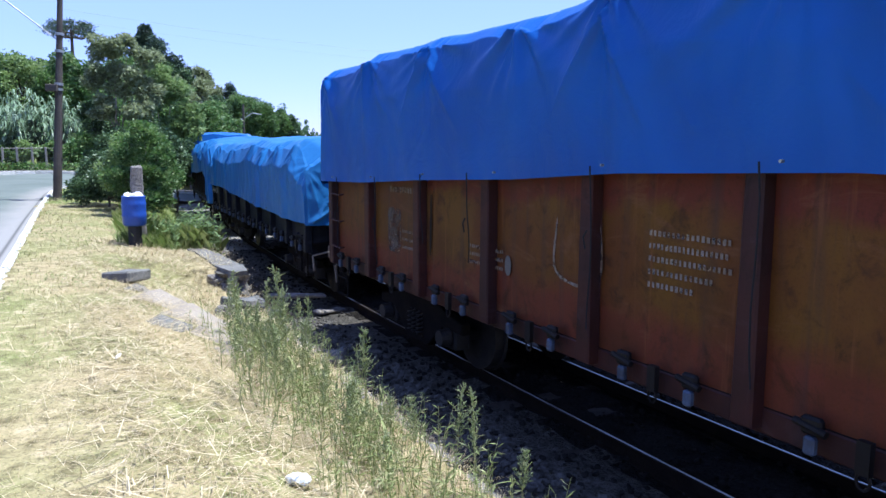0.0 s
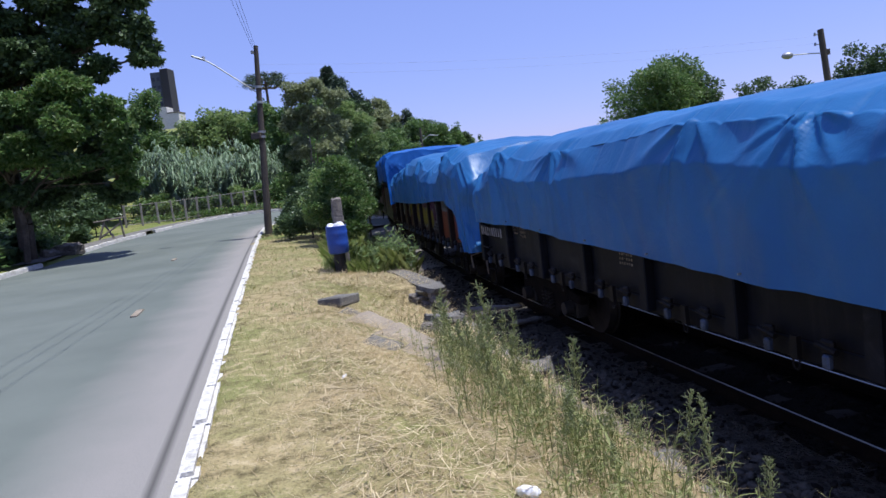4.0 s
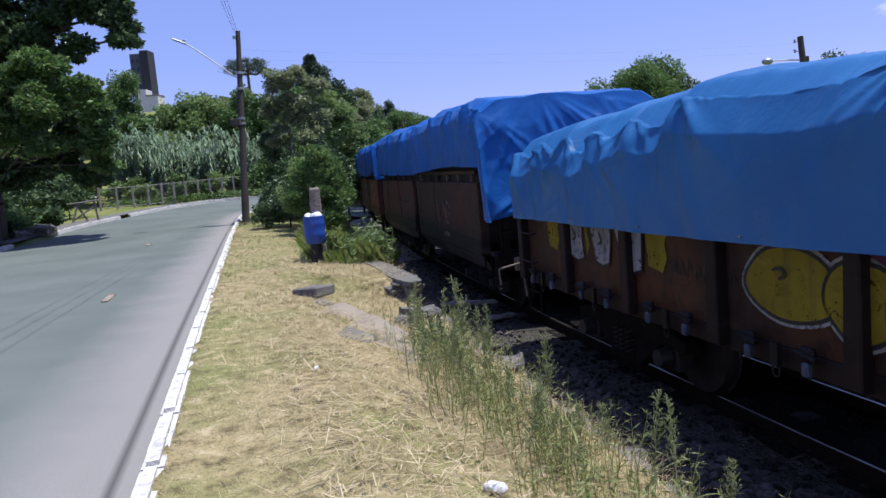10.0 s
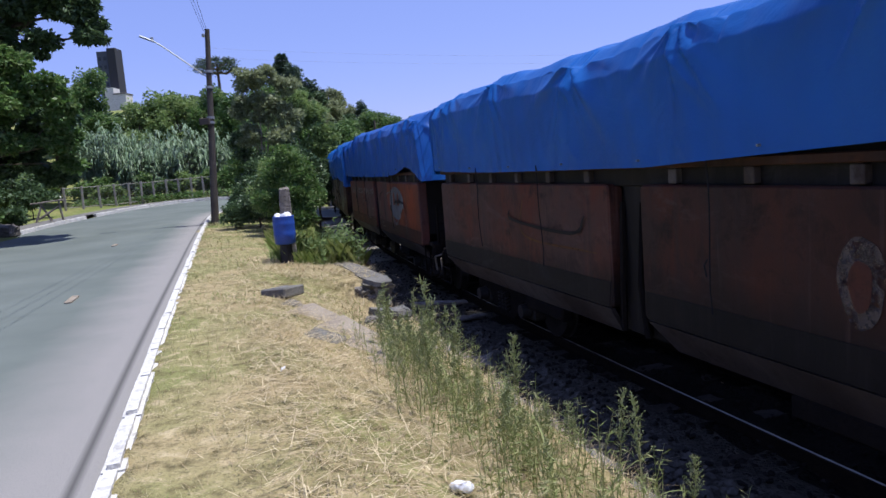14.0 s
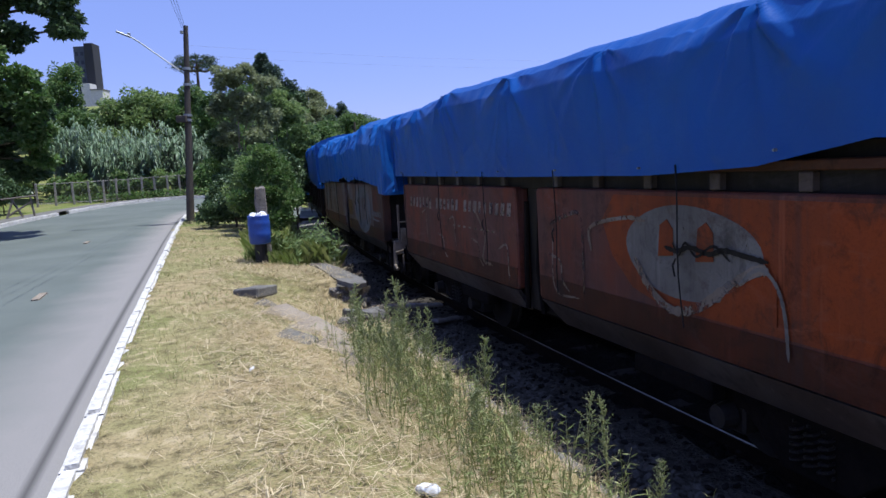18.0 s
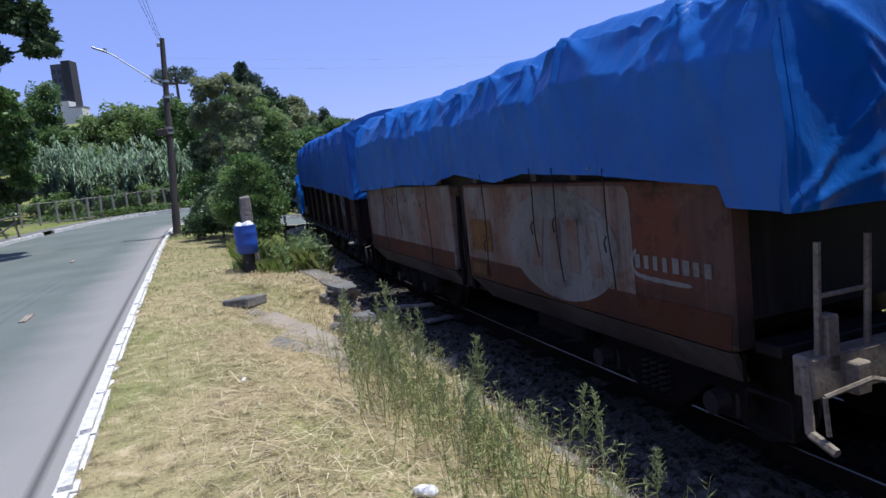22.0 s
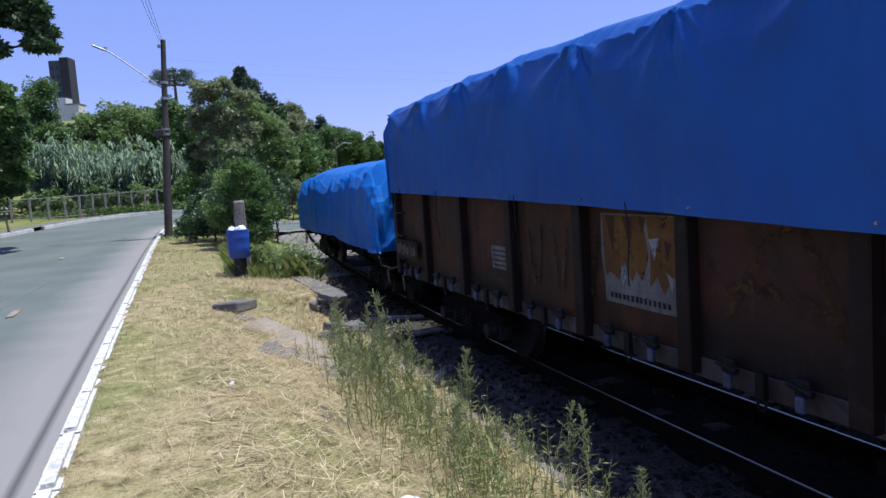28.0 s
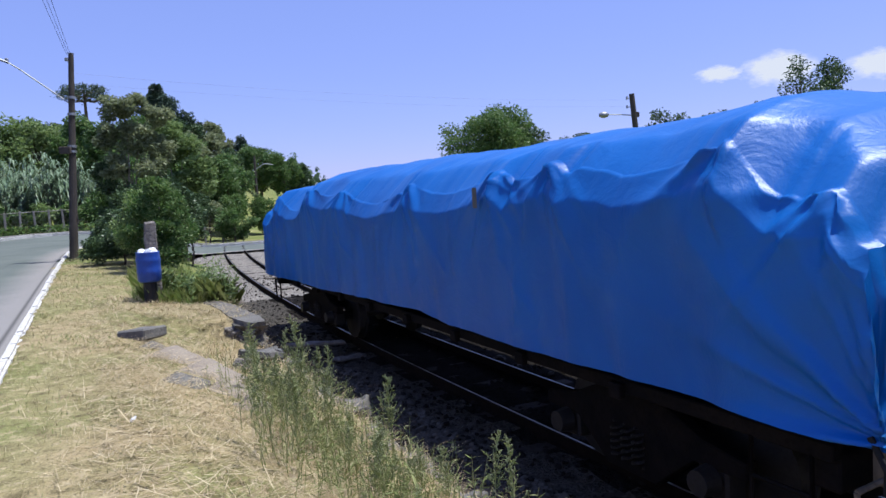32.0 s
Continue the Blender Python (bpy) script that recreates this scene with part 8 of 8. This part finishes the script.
# ---- poles, lamps, cables, fence, tower ----
pole = empty("utility_pole", pose(-8.0, 26.2, 0), "dark wooden utility pole with a street lamp arm", "utility pole")
top = Vector((0.49, 0.15, 7.3))
bm = bmesh.new()
rod(bm, top * -0.05, top, 0.157, 0.089, 14)
part("pole_shaft", bm, WOOD_POLE, pole)
for t, r in ((0.52, 0.15), (0.545, 0.15), (0.70, 0.145), (0.78, 0.14)):
    bm = bmesh.new()
    rod(bm, top * t, top * (t + 0.012), r, r, 12)
    part("band", bm, GALV, pole)
part("cable_box", bx((-0.1, -0.22, 3.75), (0.28, -0.02, 4.0), 0.02), WOOD_POLE, pole)
arm0, arm1 = top * 0.752, Vector((-1.42, -0.25, 6.93))
part("lamp_arm", tube([arm0, arm0.lerp(arm1, 0.5) + Vector((0, 0, 0.02)), arm0.lerp(arm1, 0.85) + Vector((0, 0, 0.03)), arm1], 0.028), GALV, pole, "galvanised lamp arm")
bm = bx((-0.42, -0.09, -0.035), (0.12, 0.09, 0.035), 0.025)
ob = part("lamp_head", bm, GALV, pole, "flat grey street lamp head")
ob.matrix_local = pose(arm1.x - 0.1, arm1.y, arm1.z + 0.04, 0, 24, 5)
part("photocell", bx((arm1.x - 0.1, arm1.y - 0.05, arm1.z + 0.05), (arm1.x, arm1.y + 0.05, arm1.z + 0.15), 0.015), GALV, pole)
part("insulator", bx((0.30, 0.0, 7.0), (0.40, 0.1, 7.12), 0.01), GALV, pole)

for k, (x0, dz) in enumerate(((-0.10, 7.25), (0.0, 7.1), (0.10, 6.9))):
    a, b = Vector((-7.55 + x0, 26.35, dz)), Vector((0.2 + 3 * x0, -6.0, dz + 0.3))
    pts = [a.lerp(b, t) - Vector((0, 0, 0.9 * 4 * t * (1 - t) * 0.25)) for t in [i / 24 for i in range(25)]]
    tagged(part("cable", tube(pts, 0.0055, 5), CABLE), "black overhead cable strung above the road", "cable", "overhead cables")
for k in range(2):
    a, b = Vector((-7.5, 26.35, 6.6 - 0.35 * k)), Vector((15.6, 31, 5.6 - 0.3 * k))
    pts = [a.lerp(b, t) - Vector((0, 0, 1.2 * t * (1 - t))) for t in [i / 24 for i in range(25)]]
    tagged(part("cable", tube(pts, 0.0022, 4), THIN_WIRE), "thin grey cable strung across the track", "cable", "overhead cables")

rp = empty("utility_pole", pose(15.9, 31.0, float(land(np.array(15.9), np.array(31.0)))), "wooden pole with a round lamp beyond the railway", "utility pole")
bm = bmesh.new()
rod(bm, (0.55, 0, -0.3), (-0.05, 0, 6.42), 0.17, 0.125, 12)
part("pole_shaft", bm, WOOD_POLE, rp)
part("lamp_arm", tube([(0.02, 0, 5.4), (-0.6, 0, 5.45), (-1.35, 0, 5.48)], 0.028), GALV, rp)
bm = bmesh.new()
bmesh.ops.create_uvsphere(bm, u_segments=16, v_segments=10, radius=0.2, matrix=pose(-1.5, 0, 5.47) @ Matrix.Diagonal((1.25, 0.9, 0.75, 1)))
smooth(part("lamp_head", bm, GALV, rp, "round grey lamp head"))
for z in (5.78, 6.2):
    bm = bmesh.new()
    rod(bm, (-0.02, 0, z), (-0.3, 0, z + 0.03), 0.02, 0.02, 6)
    rod(bm, (-0.3, 0, z - 0.04), (-0.3, 0, z + 0.10), 0.05, 0.04, 8)
    part("insulator", bm, GALV, rp)
part("bracket", bx((0.1, -0.1, 5.3), (0.28, 0.1, 5.55), 0.02), WOOD_POLE, rp)
for k, (x, y, h) in enumerate(((-7.2, 60, 6.2), (-4.4, 66, 6.4))):
    p2 = empty("utility_pole", pose(x, y, float(land(np.array(x), np.array(y)))), "distant wooden utility pole", "utility pole")
    bm = bmesh.new()
    rod(bm, (0, 0, -0.3), (0, 0, h), 0.14, 0.10, 8)
    part("pole_shaft", bm, WOOD_POLE, p2)
    if k:
        part("lamp_arm", tube([(0, 0, h * 0.8), (0.8, 0, h * 0.88), (1.6, 0, h * 0.86)], 0.05), GALV, p2)

# mesh fence along the far pavement
fence = tagged(new("mesh_fence"), "wire mesh fence on concrete posts along the far pavement", "fence", kind="structure")
FENCE = [(-21.2, 41.0), (-18.9, 42.6), (-17.0, 43.8), (-15.0, 44.9), (-13.0, 45.8), (-11.0, 46.6), (-8.6, 47.4), (-5.5, 48.0)]
line = spline(FENCE, 3)
for k, q in enumerate(line[::1]):
    z = float(land(np.array(q.x), np.array(q.y)))
    o = part("fence_post", bx((-0.06, -0.06, -0.3), (0.06, 0.06, 1.35 + 0.04 * (k % 2)), 0.012), FENCE_POST, fence)
    o.matrix_local = pose(q.x, q.y, z, rr.uniform(-2, 2), rr.uniform(-2, 2), 20)
bm = bmesh.new()
for a, b in zip(line, line[1:]):
    za, zb = float(land(np.array(a.x), np.array(a.y))), float(land(np.array(b.x), np.array(b.y)))
    n = 9
    for k in range(n + 1):
        rod(bm, (a.x, a.y, za + 0.1 + 1.15 * k / n), (b.x, b.y, zb + 0.1 + 1.15 * k / n), 0.004, 0.004, 3, False)
    for k in range(10):
        p = a.lerp(b, k / 10)
        z = za + (zb - za) * k / 10
        rod(bm, (p.x, p.y, z + 0.1), (p.x, p.y, z + 1.25), 0.004, 0.004, 3, False)
part("fence_mesh", bm, WIRE, fence, "wire mesh")
for k in range(2):
    pts = [(q.x, q.y, float(land(np.array(q.x), np.array(q.y))) + (1.3 if k else 0.15)) for q in line]
    part("fence_rail", tube(pts, 0.02, 4), FENCE_POST, fence)
for k, (x, y, s) in enumerate(((-14.9, 27.2, 0.45), (-15.5, 28.3, 0.35), (-15.2, 26.3, 0.3))):
    o = tagged(part("stone_block", rough_block((-s, -s, -s * 0.4), (s, s, s * 0.5), 70 + k, 0.12), STONE), "dark stone heaped at the roadside", "stone", "stones at the roadside")
    o.matrix_world = pose(x - 1.8, y, float(land(np.array(x), np.array(y))) + 0.15, 10 * k, 5, 30 * k)

# concrete pavement between the far kerb and the fence
pave_in = [p for p in far_line[60:100]]
pave_out = []
for k, p in enumerate(pave_in):
    d = (pave_in[min(k + 1, len(pave_in) - 1)] - pave_in[max(k - 1, 0)]).normalized()
    pave_in[k] = p + Vector((-d.y, d.x)) * 0.16
    pave_out.append(p + Vector((-d.y, d.x)) * 1.35)
strip("pavement", pave_in, pave_out, lambda x, y: float(road_z(x, y)) + 0.165, CONCRETE, "worn concrete pavement below the fence", "pavement", across=3)

# white road marks
for k, (x, y, a, w) in enumerate(((-5.39, 9.87, 17, 0.11), (-9.3, 20.3, 17, 0.12))):
    o = tagged(part("road_mark", rough_block((-w / 2, -0.35, -0.002), (w / 2, 0.35, 0.003), 80 + k, 0.0, 1), CONCRETE_PALE), "worn white mark on the asphalt", "road mark", kind="structure")
    o.matrix_world = pose(x, y, float(road_z(np.array(x), np.array(y))) + 0.005, 0, 0, a)

tower = empty("apartment_tower", pose(-109.5, 262, 0), "distant dark grey apartment tower above the trees", "building")
# distance haze is put into this bluish wall colour
TOWER = plain("haze_blue_tower_render", (0.075, 0.085, 0.11), 0.8)
TOWER2 = plain("tower_shaft_render", (0.035, 0.035, 0.042), 0.8)
PANE = plain("tower_glass", (0.03, 0.035, 0.045), 0.2)
part("tower_wall", bx((-4.4, -4, 0), (1.8, 3, 50.2), 0.1), TOWER, tower)
part("stair_shaft", bx((-0.4, -4.8, 0), (2.6, 1, 51.0), 0.1), TOWER2, tower)
for k in range(12):
    for j in range(2):
        part("window", bx((-3.9 + 1.8 * j, -4.06, 14 + 3 * k), (-2.9 + 1.8 * j, -3.98, 15.3 + 3 * k)), PANE, tower)
low = empty("white_house", pose(-105.5, 255, 0), "small white house roof seen over the trees", "building")
part("house_wall", bx((-4.5, -3, 0), (-1.5, 3, 36.6), 0.05), KERB_WHITE, low)
part("house_wing", bx((-1.5, -3, 0), (2.5, 3, 34.2), 0.05), KERB_WHITE, low)
part("roof", bx((-1.7, -3.2, 34.2), (2.7, 3.2, 34.6), 0.05), CONCRETE, low)

# low white clouds, far behind everything: flat sheets whose glow stands for sunlit vapour
CLOUD, cnt, cp = tree_of("cloud_white")
cgeo = cnt.nodes.new("ShaderNodeTexCoord")
clen = cnt.nodes.new("ShaderNodeVectorMath")
clen.operation = "LENGTH"
cnt.links.new(cgeo.outputs["Object"], clen.inputs[0])
csub = cnt.nodes.new("ShaderNodeMath")
csub.operation, csub.inputs[1].default_value = "MULTIPLY_ADD", 1.1
cnt.links.new(noise_node(cnt, 2.2, 6, 0.6), csub.inputs[0])
cneg = cnt.nodes.new("ShaderNodeMath")
cneg.operation, cneg.inputs[1].default_value = "MULTIPLY", -1.0
cnt.links.new(clen.outputs["Value"], cneg.inputs[0])
cnt.links.new(cneg.outputs[0], csub.inputs[2])
cem = cnt.nodes.new("ShaderNodeEmission")
cem.inputs[0].default_value, cem.inputs[1].default_value = (0.90, 0.92, 1.0, 1), 0.7
ctr = cnt.nodes.new("ShaderNodeBsdfTransparent")
cms = cnt.nodes.new("ShaderNodeMixShader")
cnt.links.new(ramp(cnt, csub.outputs[0], -0.35, 0.10), cms.inputs[0])
cnt.links.new(ctr.outputs[0], cms.inputs[1])
cnt.links.new(cem.outputs[0], cms.inputs[2])
cnt.links.new(cms.outputs[0], cnt.nodes["Material Output"].inputs[0])
for k, (x, y, z, w, h) in enumerate(((722, 1000, 168, 66, 34), (900, 1000, 172, 60, 30), (620, 1000, 162, 40, 16), (670, 1000, 350, 60, 22))):
    bm = bmesh.new()
    bmesh.ops.create_grid(bm, x_segments=8, y_segments=8, size=1.0)
    o = tagged(part("cloud", bm, CLOUD), "small soft white summer cloud", "cloud", "clouds", "structure")
    o.matrix_world = pose(x, y, z, 90, 0, -math.degrees(math.atan2(x, y))) @ Matrix.Diagonal((w, h, 1, 1))


motions()
